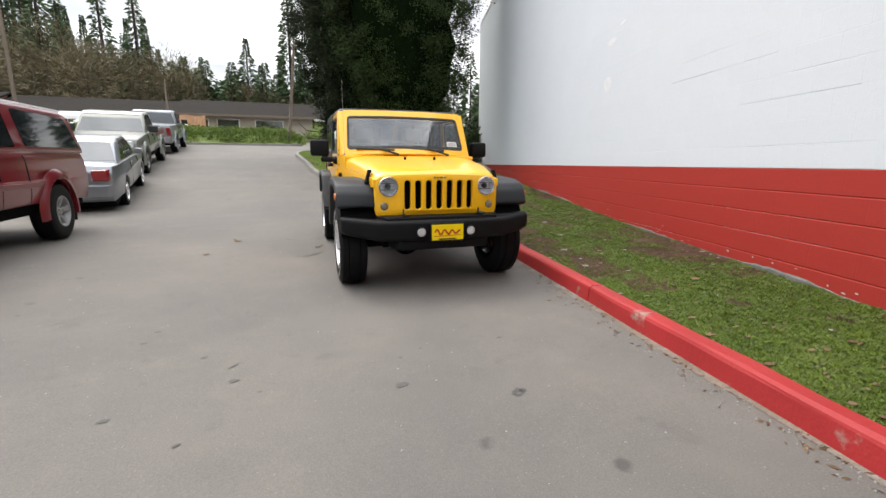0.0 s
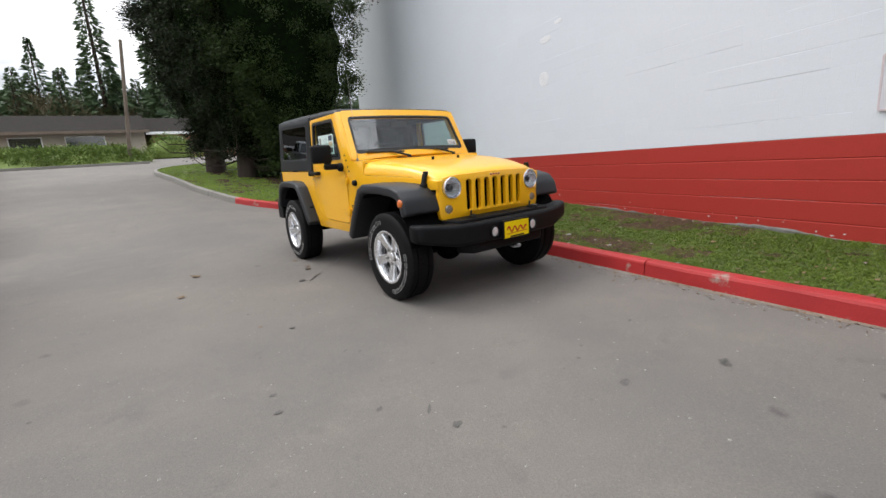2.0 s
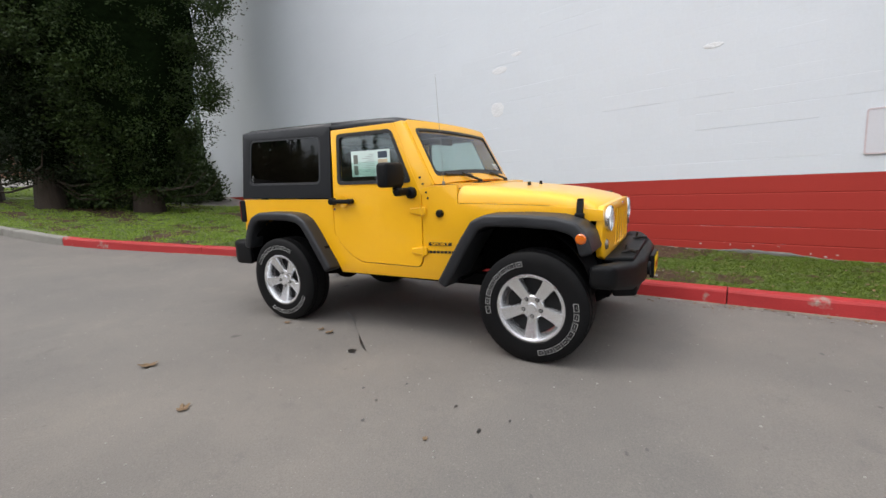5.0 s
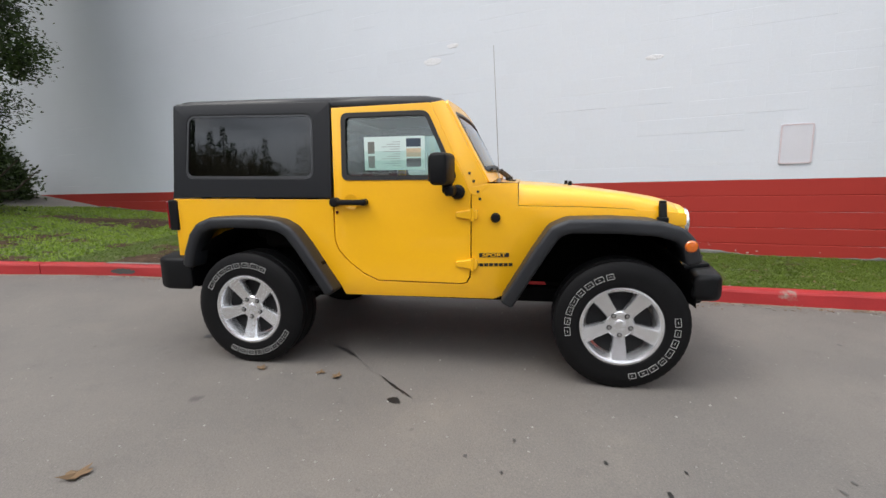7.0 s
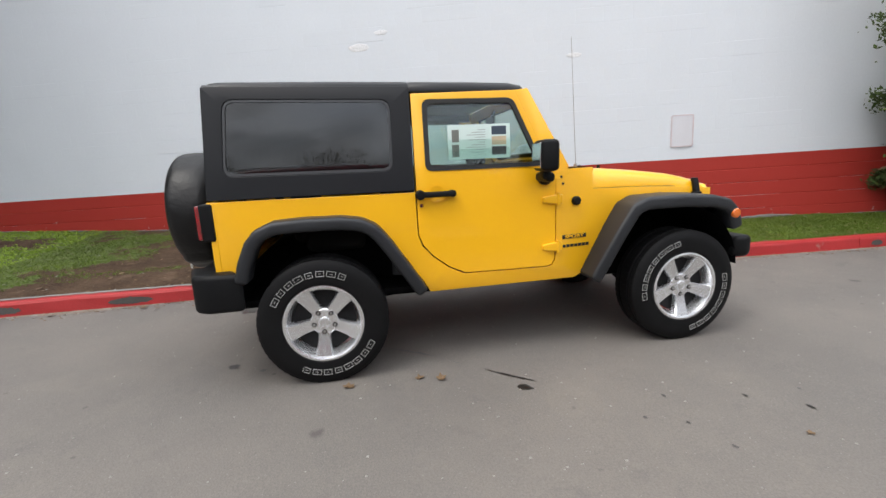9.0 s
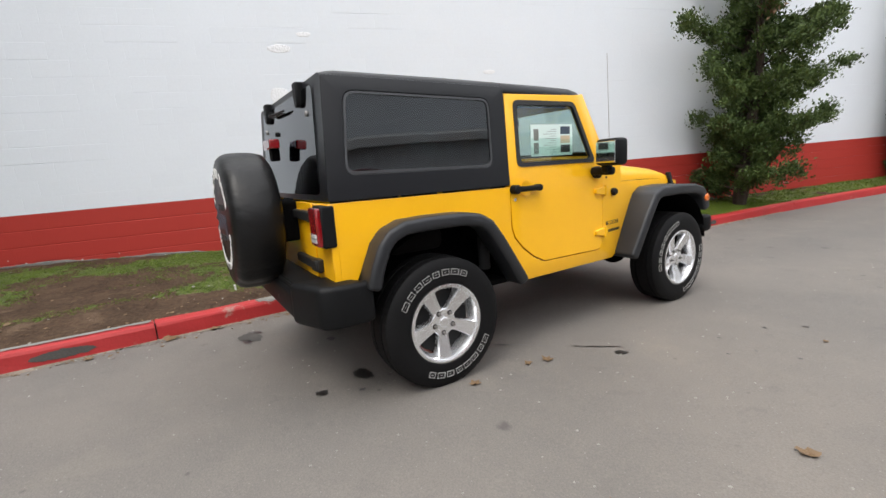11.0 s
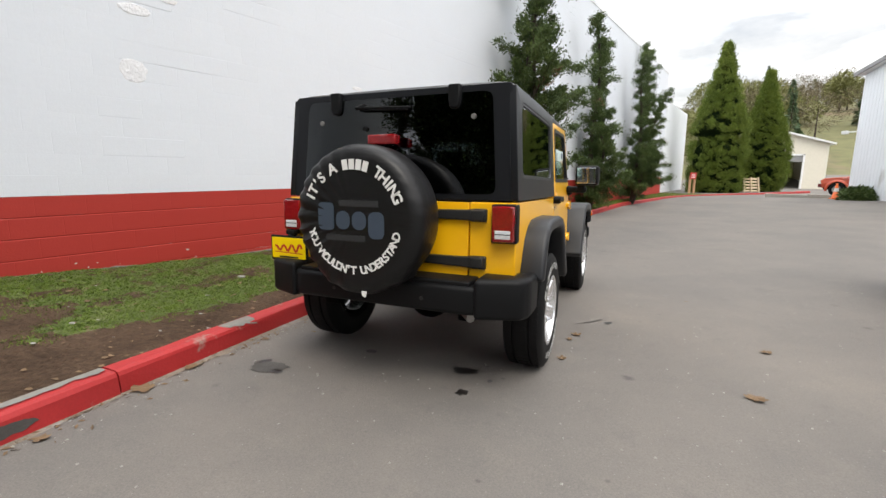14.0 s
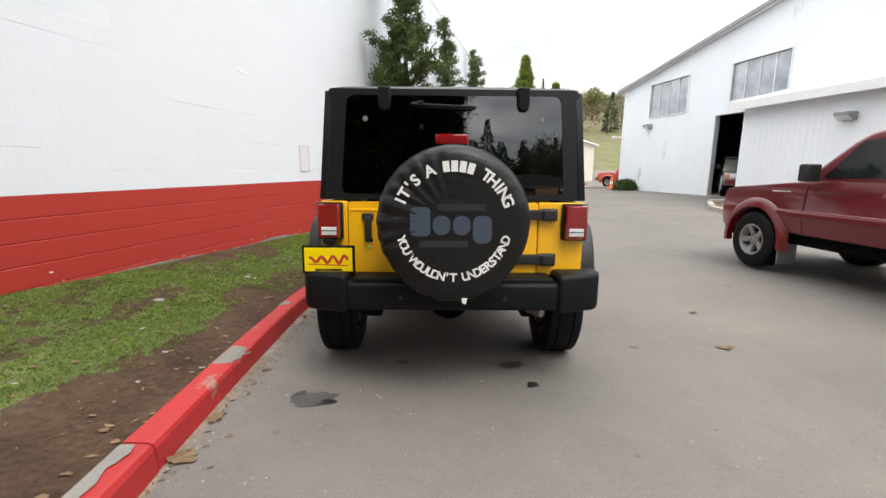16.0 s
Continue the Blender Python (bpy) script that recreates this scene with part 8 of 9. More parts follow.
    for yy in (0, wb):
        for s_ in (-1, 1):
            wq = new("wheel")
            wq.parent = t
            wq.matrix_basis = pose(s_ * (W - 0.12), yy, rt - 0.004) @ Matrix.Rotation(yy + s_, 4, "X")
            wheel_parts(wq, s_, rt, spec["tw"], spec["rim"], marks=False, simple=True, alloy="galvanised" if spec["rt"] > 0.35 else "alloy")
    return t


def slope_deg(y):
    return math.degrees(math.atan((road_z(y + 1.3) - road_z(y - 1.3)) / 2.6))


def park(x, y, rz, wb):
    """Pose of a car whose front axle is at x, y and whose tail points along rz, lying on the ground."""
    d = Vector((-math.sin(radians(rz)), math.cos(radians(rz))))
    z0, z1 = ground_z(x, y), ground_z(x + d.x * wb, y + d.y * wb)
    pitch = math.degrees(math.atan2(z1 - z0, wb))
    return Matrix.Translation((x, y, z0)) @ Matrix.Rotation(radians(rz), 4, "Z") @ Matrix.Rotation(radians(pitch), 4, "X")


TRUCK = dict(w=1.80, wb=3.26, rt=0.378, tw=0.26, rim=0.205, sill=0.47, nose=0.32, lean=0.20, paint="red_paint", lips=True, roofmat="white_paint", roof=((2.62, 1.745), (4.20, 1.755)), glass="dark_glass",
             top=[(-0.86, 0.55), (-0.91, 0.66), (-0.91, 0.82), (-0.87, 0.95), (-0.76, 1.03), (-0.50, 1.075), (0.10, 1.12), (0.55, 1.16), (0.75, 1.175), (4.40, 1.185), (4.46, 1.10), (4.49, 0.82), (4.48, 0.58)],
             cabin=[(0.58, 1.15), (1.12, 1.60), (1.28, 1.69), (1.50, 1.735), (4.02, 1.755), (4.18, 1.71), (4.28, 1.62), (4.43, 1.16)],
             side_windows=[[(0.90, 1.215), (1.24, 1.60), (1.86, 1.65), (1.86, 1.215)], [(1.96, 1.215), (1.96, 1.65), (2.38, 1.66), (2.42, 1.215)], [(2.66, 1.23), (2.60, 1.67), (4.04, 1.66), (4.27, 1.24)]],
             cross_windows=[("windscreen", (0.66, 1.20), (1.22, 1.66)), ("rear_window", (4.40, 1.22), (4.26, 1.65))],
             seams=(0.74, 1.91, 2.52),
             bits=[("bumper", "red_paint", (0, 0.86, -0.99, -0.72, 0.50, 0.72), "red front bumper"), ("grille", "print_black", (0, 0.36, -0.93, -0.86, 0.78, 0.94), "black grille"), ("headlamp", "clear_lens", (0.42, 0.70, -0.91, -0.78, 0.79, 0.95), "clear headlamp"), ("corner_lamp", "orange_lens", (0.70, 0.83, -0.86, -0.66, 0.80, 0.94), "orange corner lamp"),
                   ("bumper", "galvanised", (0, 0.84, 4.46, 4.60, 0.50, 0.68), "grey rear bumper"), ("tail_lamp", "red_lens", (0.74, 0.89, 4.40, 4.50, 0.80, 1.10), "red tail lamp"), ("door_handle", "red_paint", (0.885, 0.922, 1.62, 1.80, 1.02, 1.07), ""), ("bed_rail", "galvanised", (0.86, 0.885, 2.56, 4.38, 1.165, 1.18), "pale seam between bed and canopy"), ("side_rub", "red_paint", (0.88, 0.912, 0.50, 2.74, 0.74, 0.80), "red rub strip"),
                   ("side_mirror", "print_black", (0.90, 1.08, 0.80, 0.92, 1.17, 1.37), "black side mirror"), ("mud_flap", "galvanised", (0.64, 0.89, 0.44, 0.46, 0.12, 0.50), "grey mud flap"), ("mud_flap", "print_black", (0.64, 0.89, 3.70, 3.72, 0.20, 0.52), "black mud flap"), ("side_badge", "chrome", (0.885, 0.905, 0.24, 0.52, 1.035, 1.05), "small chrome plain badge")])
vehicle("red_pickup_truck", park(-5.10, -0.28, 2.6, 3.26), TRUCK, "dark red pickup truck with white-topped canopy parked across lot", "pickup trucks")
SUV = dict(TRUCK, w=1.74, wb=2.675, roofmat=None,
           top=[(-0.80, 0.55), (-0.84, 0.66), (-0.82, 0.82), (-0.78, 0.95), (-0.66, 1.02), (-0.2, 1.06), (0.42, 1.10), (0.62, 1.12), (3.40, 1.14), (3.48, 1.05), (3.52, 0.80), (3.52, 0.58)],
           cabin=[(0.48, 1.10), (0.98, 1.58), (1.15, 1.68), (1.35, 1.72), (2.9, 1.745), (3.18, 1.70), (3.30, 1.60), (3.46, 1.12)],
           side_windows=[[(0.80, 1.17), (1.12, 1.60), (1.62, 1.63), (1.62, 1.17)], [(1.70, 1.17), (1.70, 1.64), (2.36, 1.65), (2.42, 1.17)], [(2.52, 1.19), (2.46, 1.65), (3.06, 1.63), (3.33, 1.20)]],
           cross_windows=[("windscreen", (0.55, 1.15), (1.08, 1.64)), ("rear_window", (3.43, 1.17), (3.26, 1.64))], seams=(0.66, 1.66, 2.40),
           bits=[b for b in TRUCK["bits"] if b[2][2] < 3.4 and b[0] not in ("bed_rail", "side_rub")] + [("tail_lamp", "red_lens", (0.68, 0.83, 3.46, 3.54, 0.80, 1.08), "red tail lamp"), ("bumper", "galvanised", (0, 0.80, 3.48, 3.62, 0.52, 0.70), "grey rear bumper")])

SEDAN = dict(tail=0.30, w=1.68, wb=2.50, rt=0.30, tw=0.19, rim=0.19, sill=0.24, nose=0.40, lean=0.28, paint="silver_paint",
             top=[(-0.78, 0.35), (-0.84, 0.50), (-0.80, 0.62), (-0.70, 0.70), (0.0, 0.84), (0.45, 0.90), (3.0, 0.94), (3.36, 0.92), (3.44, 0.80), (3.48, 0.55), (3.46, 0.38)],
             cabin=[(0.38, 0.88), (1.15, 1.34), (1.40, 1.41), (2.1, 1.41), (2.40, 1.34), (3.02, 0.92)],
             side_windows=[[(0.85, 0.95), (1.25, 1.30), (1.68, 1.34), (1.68, 0.95)], [(1.74, 0.95), (1.74, 1.34), (2.15, 1.32), (2.62, 0.97)]],
             cross_windows=[("windscreen", (0.48, 0.94), (1.12, 1.32)), ("rear_window", (2.92, 0.98), (2.44, 1.31))], glass="dark_glass", seams=(0.62, 1.70),
             bits=[("bumper", "silver_paint", (0, 0.80, 3.36, 3.54, 0.34, 0.58), "silver rear bumper"), ("tail_lamp", "red_lens", (0.50, 0.80, 3.30, 3.520, 0.66, 0.87), "red tail lamp"), ("reverse_lamp", "clear_lens", (0.46, 0.53, 3.40, 3.47, 0.66, 0.72), ""), ("plate_bar", "trim_white", (0, 0.16, 3.455, 3.475, 0.62, 0.74), "pale plate with plain bars"),
                   ("headlamp", "clear_lens", (0.45, 0.76, -0.82, -0.66, 0.54, 0.68), ""), ("bumper", "silver_paint", (0, 0.76, -0.90, -0.72, 0.30, 0.52), ""), ("side_mirror", "silver_paint", (0.82, 0.98, 0.75, 0.86, 0.94, 1.06), ""), ("door_handle", "silver_paint", (0.835, 0.865, 1.45, 1.62, 0.80, 0.84), "")])
vehicle("silver_sedan", park(-5.96, 9.20, 189.2, 2.50), SEDAN, "silver compact sedan with red tail lamps parked in row")

PICK = dict(w=1.90, wb=3.35, rt=0.385, tw=0.25, rim=0.22, sill=0.45, nose=0.22, lean=0.22, paint="grey_green_paint", lips=True,
            top=[(-0.88, 0.55), (-0.92, 0.70), (-0.90, 0.95), (-0.84, 1.06), (0.5, 1.16), (0.7, 1.17), (2.35, 1.18), (2.40, 1.20), (4.45, 1.20), (4.48, 1.10), (4.50, 0.60)],
            cabin=[(0.55, 1.14), (1.08, 1.66), (1.25, 1.76), (1.9, 1.78), (2.20, 1.74), (2.36, 1.16)],
            side_windows=[[(0.90, 1.22), (1.22, 1.66), (1.68, 1.69), (1.68, 1.22)], [(1.75, 1.22), (1.75, 1.69), (2.08, 1.66), (2.20, 1.22)]],
            cross_windows=[("windscreen", (0.62, 1.20), (1.12, 1.68)), ("rear_window", (2.34, 1.22), (2.22, 1.66))], glass="dark_glass", seams=(0.72, 1.72, 2.38),
            bits=[("bumper", "chrome", (0, 0.90, -1.02, -0.84, 0.50, 0.72), "chrome front bumper"), ("grille", "print_black", (0, 0.46, -0.95, -0.88, 0.78, 1.02), "black grille"), ("headlamp", "clear_lens", (0.50, 0.86, -0.94, -0.80, 0.84, 1.02), "clear headlamp"), ("bumper", "galvanised", (0, 0.90, 4.46, 4.62, 0.50, 0.70), ""), ("tail_lamp", "red_lens", (0.76, 0.92, 4.42, 4.52, 0.78, 1.10), "red tail lamp"),
                  ("side_mirror", "print_black", (0.94, 1.20, 0.78, 0.92, 1.18, 1.38), "black side mirror"), ("bed_well", "chassis", (0, 0.76, 2.50, 4.38, 1.19, 1.215), "dark truck bed"), ("door_handle", "print_black", (0.945, 0.975, 1.42, 1.60, 1.03, 1.08), "")])
vehicle("pickup_truck", park(-6.53, 11.45, 6.5, 3.35), PICK, "pewter pickup truck parked facing down the lot", "pickup trucks")
PICK2 = dict(PICK, paint="silver_paint", glass="dark_glass")
vehicle("pickup_truck", park(-7.55, 21.6, 186.0, 3.35), PICK2, "silver pickup truck with dark rear window parked facing street", "pickup trucks")
vehicle("far_sedan", park(-8.3, 36.5, 95, 2.50), dict(SEDAN, paint="white_paint"), "white sedan parked behind ivy bank across street")
vehicle("far_sedan", park(-13.5, 35.0, 100, 2.50), dict(SEDAN, paint="white_paint"), "white car parked before the low houses")
vehicle("orange_suv", park(-12.7, -27.4, 60, 2.675), dict(SUV, paint="orange_red_paint"), "orange-red sport-utility car parked past building corner")
vehicle("workshop_suv", park(-13.0, -13.2, 150, 2.675), dict(SUV, paint="grey_green_paint"), "grey-green sport-utility car inside open bay")


# ---- marks and litter on the ground ----
def blot(x, y, rx, ry, turn, material, seed, label, name="oil_stain"):
    """A thin stain that lies on the asphalt with a ragged outline."""
    rnd = random.Random(seed)
    k = 26
    vs, fs = [(0, 0, 0)], []
    for i in range(k):
        a = 2 * math.pi * i / k
        r = 1 + 0.45 * noise.noise((math.cos(a) * 1.7 + seed, math.sin(a) * 1.7, seed)) + rnd.uniform(-0.10, 0.10)
        u, v = rx * r * math.cos(a), ry * r * math.sin(a)
        c, s_ = math.cos(turn), math.sin(turn)
        vs.append((u * c - v * s_, u * s_ + v * c, 0))
    vs = [(a, b, ground_z(x + a, y + b) - ground_z(x, y) + 0.004) for a, b, c in vs]
    fs = [(0, i + 1, (i + 1) % k + 1) for i in range(k)]
    ob = raw(name, vs, fs, material)
    ob.location = (x, y, ground_z(x, y))
    return tagged(ob, label, "stain", "stains on the asphalt")


LB = "dark oil stain soaked into grey asphalt"
for i, (x, y, rx, ry, tn, mt) in enumerate((
        (0.81, 3.30, 0.135, 0.075, 0.2, "damp"), (0.90, 3.24, 0.05, 0.03, 0.9, "oil"), (0.72, 3.34, 0.06, 0.03, 0.3, "oil"), (-0.42, 2.82, 0.10, 0.045, 0.2, "oil"), (-0.51, 3.11, 0.04, 0.03, 0.6, "oil"), (-0.62, 2.90, 0.015, 0.02, 0, "oil"), (0.33, 2.78, 0.05, 0.03, 0, "damp"),
        (-1.62, -0.78, 0.03, 0.02, 0.3, "damp"), (-1.67, -1.65, 0.09, 0.018, 0.9, "damp"), (-1.65, -1.85, 0.06, 0.04, 0.3, "damp"), (0.04, -1.73, 0.045, 0.03, 0, "damp"),
        (-0.76, -2.17, 0.09, 0.05, 0.3, "damp"), (-0.18, -2.43, 0.10, 0.06, 0.8, "damp"), (-1.86, -1.48, 0.05, 0.03, 0.5, "damp"), (-2.27, -1.16, 0.05, 0.035, 0.2, "damp"), (-2.24, -0.96, 0.05, 0.03, 0.1, "damp"),
        (-2.16, -0.4, 0.03, 0.02, 0.4, "damp"), (-0.16, -2.42, 0.08, 0.03, 0.2, "damp"), (-1.81, -2.39, 0.04, 0.02, 0.8, "damp"), (-2.18, -2.1, 0.06, 0.03, 0.4, "damp"), (-1.26, 1.315, 0.045, 0.028, 0.8, "oil"),
        (-1.65, 0.21, 0.03, 0.02, 0.2, "oil"), (-1.82, -0.01, 0.05, 0.022, 0.2, "oil"), (-1.54, 0.62, 0.03, 0.018, 0.1, "damp"), (-1.70, 0.84, 0.03, 0.02, 0.0, "damp"), (-1.79, 0.67, 0.025, 0.015, 0.3, "oil"), (-2.0, 0.60, 0.035, 0.02, 0.4, "damp"), (-1.69, -0.70, 0.04, 0.02, 0.3, "damp"), (-1.66, -0.12, 0.025, 0.012, 0.2, "oil"))):
    k_ = 0.45 if y < 0 or (x < -1.5 and y < 1) else 1.0
    blot(x, y, rx * k_, ry * k_, tn, "faint" if mt == "damp" and y < 0 else mt, i + 1, LB)


def crack_patch():
    """A jagged dark streak of leaked fluid beside the car."""
    for j, pts in enumerate((((-0.48, 2.06), (-0.56, 1.95), (-0.67, 1.80), (-0.86, 1.61)), ((-0.98, 1.48), (-1.05, 1.41), (-1.12, 1.33), (-1.21, 1.22)))):
        w = (0.019, 0.024)[j]
        vs, fs = [], []
        rnd = random.Random(j)
        n = 14
        p = np.array(pts)
        for i in range(n):
            u = i / (n - 1) * (len(p) - 1)
            x, y = np.interp(u, range(len(p)), p[:, 0]), np.interp(u, range(len(p)), p[:, 1])
            q = w * (0.4 + 1.2 * math.sin(math.pi * (i + 0.5) / n)) * rnd.uniform(0.6, 1.4)
            dx = rnd.uniform(-0.008, 0.008)
            vs += [(x - q + dx, y - q * 0.8, road_z(y) + 0.004), (x + q + dx, y + q * 0.8, road_z(y) + 0.004)]
        fs = [(2 * i, 2 * i + 2, 2 * i + 3, 2 * i + 1) for i in range(n - 1)]
        tagged(raw("fluid_streak", vs, fs, "oil"), "dark jagged fluid streak on asphalt beside car", "stain", "stains on the asphalt")


crack_patch()


def dry_leaf(x, y, s_, turn, seed, label="brown curled dry leaf on asphalt", z=None):
    rnd = random.Random(seed)
    n = 14
    V, F = [(0, 0, 0.012 * s_ / 0.06)], []
    for i in range(n):
        a = 2 * math.pi * i / n
        r = s_ * (0.55 + 0.45 * abs(math.cos(2.5 * a))) * rnd.uniform(0.8, 1.15)
        V.append((r * math.cos(a), 0.75 * r * math.sin(a), 0.004 + 0.35 * s_ * (r / s_) ** 2 * rnd.uniform(0.1, 1.0)))
    F = [(0, i + 1, (i + 1) % n + 1) for i in range(n)]
    ob = raw("dry_leaf", V, F, "dry_leaf")
    ob.matrix_basis = pose(x, y, (ground_z(x, y) if z is None else z) + 0.002, 0, 0, math.degrees(turn))
    return tagged(ob, label, "leaf", "dry leaves")


for i, (x, y, s_) in enumerate(((-1.03, 1.77, 0.045), (-0.99, 2.33, 0.045), (-2.12, 2.50, 0.065), (-2.38, 1.62, 0.05), (-0.99, 1.90, 0.035), (1.24, 3.86, 0.08), (1.26, 3.52, 0.06), (1.22, 2.9, 0.03), (1.15, 4.4, 0.05), (-2.9, 3.4, 0.035), (-2.0, 0.2, 0.02))):
    dry_leaf(x, y, s_, i * 1.3, i)


def grit():
    """Scattered grit and needles, thickest in the gutter."""
    rnd = random.Random(9)
    V, F = [], []
    for _ in range(1500):
        y = rnd.uniform(-5.5, 6.5)
        if rnd.random() < 0.45:
            x = kerb_x(y) - abs(rnd.gauss(0, 0.10)) - 0.01
        else:
            x = rnd.uniform(-4.0, kerb_x(y) - 0.02)
        r = rnd.uniform(0.0025, 0.008)
        z = ground_z(x, y) + 0.001
        o = len(V)
        V += [(x - r, y - r * 0.6, z), (x + r * 0.8, y - r, z), (x + r * 0.9, y + r, z), (x - r * 0.7, y + r, z), (x, y, z + r * 0.9)]
        F += [(o, o + 1, o + 4), (o + 1, o + 2, o + 4), (o + 2, o + 3, o + 4), (o + 3, o, o + 4)]
    tagged(raw("grit", V, F, "pebble"), "fine pale grit scattered on asphalt", "grit", kind="stuff")
    V, F = [], []
    for _ in range(800):
        y = rnd.uniform(-5.5, 6.0)
        x = kerb_x(y) - abs(rnd.gauss(0, 0.09)) - 0.005 if rnd.random() < 0.7 else rnd.uniform(kerb_x(y) + 0.2, kerb_x(y) + 1.4)
        e = x - kerb_x(y)
        z = road_z(y) + 0.004 if e < 0 else lawn_z(max(0, (e - 0.14) / (wall_x(y) - kerb_x(y) - 0.14)), x, y) + 0.01
        a, L = rnd.uniform(0, 6.28), rnd.uniform(0.008, 0.03)
        c, s_ = math.cos(a) * L, math.sin(a) * L
        o = len(V)
        V += [(x - c, y - s_, z), (x + s_ * 0.25, y - c * 0.25, z + 0.006), (x + c, y + s_, z + 0.002), (x - s_ * 0.25, y + c * 0.25, z)]
        F.append((o, o + 1, o + 2, o + 3))
    tagged(raw("leaf_litter", V, F, "dry_leaf"), "brown needle and leaf litter along kerb", "litter", kind="stuff")


grit()


def kerb_dust():
    """A strip of washed-out soil in the gutter."""
    V, F = [], []
    ys = np.arange(-6, 7, 0.12)
    for y in ys:
        x = kerb_x(y)
        w = 0.05 + 0.05 * noise.noise((0, y * 1.1, 0)) + 0.04 * noise.noise((0, y * 6, 2))
        V += [(x + 0.01, y, road_z(y) + 0.007), (x - max(0.02, w), y, road_z(y) + 0.0025)]
    F = [(2 * i, 2 * i + 2, 2 * i + 3, 2 * i + 1) for i in range(len(ys) - 1)]
    tagged(raw("gutter_soil", V, F, "gutter"), "brown washed soil along foot of kerb", "soil", kind="structure")


M["gutter"] = mat("gutter_soil_mat", (0.19, 0.155, 0.12), 0.95, vary=0.3, scale=6, bump=0.6, bump_scale=40, bdist=0.01, tint=(0.24, 0.23, 0.21), tint_scale=5, tint_amt=0.25)
kerb_dust()


# ---- fittings on the block wall ----
def wall_panel():
    t = thing("wall_hatch", W_M, "grey painted metal hatch on block wall", "hatch")
    u = (-2.505 - WALL_Y0) / math.cos(ANG_WALL)
    bm = BM()
    plate(bm, rrect(u - 0.285, u + 0.012, 1.335, 1.778, 0.02, 3), [], "y", 0.0, 0.012, 0.004)
    part("hatch_sheet", bm, "hatch", t)
    bm = BM()
    plate(bm, rrect(u - 0.30, u + 0.025, 1.322, 1.79, 0.025, 3), [rrect(u - 0.283, u + 0.010, 1.338, 1.775, 0.02, 3)], "y", -0.001, 0.016)
    part("hatch_frame", bm, "hatch_edge", t, "faint rosy worn edge")


M["hatch"] = mat("hatch_paint", (0.62, 0.62, 0.66), 0.5, vary=0.06, scale=4, bump=0.05)
M["hatch_edge"] = mat("hatch_edge_paint", (0.60, 0.52, 0.54), 0.6, vary=0.12, scale=8, bump=0.1)
wall_panel()


def wall_patch(y, z, r, w, seed, label):
    """A skim of old filler under the paint, slightly proud."""
    u0 = (y - WALL_Y0) / math.cos(ANG_WALL)
    k = 22
    V, F = [(u0, 0.005, z)], []
    for i in range(k):
        a = 2 * math.pi * i / k
        q = 1 + 0.22 * noise.noise((math.cos(a) * 2, math.sin(a) * 2, seed))
        V.append((u0 + w * q * math.cos(a), 0.0035, z + r * q * math.sin(a)))
    for i in range(k):
        a = 2 * math.pi * i / k
        q = 1.12 + 0.22 * noise.noise((math.cos(a) * 2, math.sin(a) * 2, seed))
        V.append((u0 + w * q * math.cos(a), 0.0002, z + r * q * math.sin(a)))
    F = [(0, i + 1, (i + 1) % k + 1) for i in range(k)] + [(i + 1, i + 1 + k, (i + 1) % k + 1 + k, (i + 1) % k + 1) for i in range(k)]
    ob = raw("wall_patch", V, F, "filler")
    ob.matrix_basis = W_M
    return tagged(ob, label, "patch", "patches on the wall")


M["filler"] = mat("painted_filler", (0.72, 0.73, 0.75), 0.7, vary=0.08, scale=8, bump=1.0, bump_scale=30, bdist=0.012)
wall_patch(2.07, 2.46, 0.11, 0.12, 1, "round painted-over filler patch on white blocks")
wall_patch(1.66, 3.29, 0.03, 0.09, 2, "oval painted-over filler patch on white blocks")
wall_patch(2.0, 3.10, 0.05, 0.14, 3, "uneven painted-over filler patch on white blocks")
wall_patch(-1.1, 2.75, 0.03, 0.10, 4, "small painted-over filler patch on white blocks")


def paint_chips():
    """Spots at the wall's foot where the red paint has come off."""
    rnd = random.Random(12)
    V, F = [], []
    for _ in range(40):
        y = rnd.uniform(-8, 8)
        u0 = (y - WALL_Y0) / math.cos(ANG_WALL)
        z = wall_ground(y) + abs(rnd.gauss(0, 0.05)) + 0.01
        w, h = rnd.uniform(0.004, 0.020), rnd.uniform(0.003, 0.011)
        o, k = len(V), 9
        for i in range(k):
            a = 2 * math.pi * i / k
            q = rnd.uniform(0.6, 1.2)
            V.append((u0 + w * q * math.cos(a), 0.0022, z + h * q * math.sin(a)))
        F.append(tuple(range(o, o + k)))
    ob = raw("paint_chips", V, F, "chip")
    ob.matrix_basis = W_M
    tagged(ob, "pale chips where red paint flaked off wall", "paint chip", kind="stuff")


M["chip"] = mat("bare_block", (0.50, 0.47, 0.44), 0.9, vary=0.2, bump=0.3)
paint_chips()


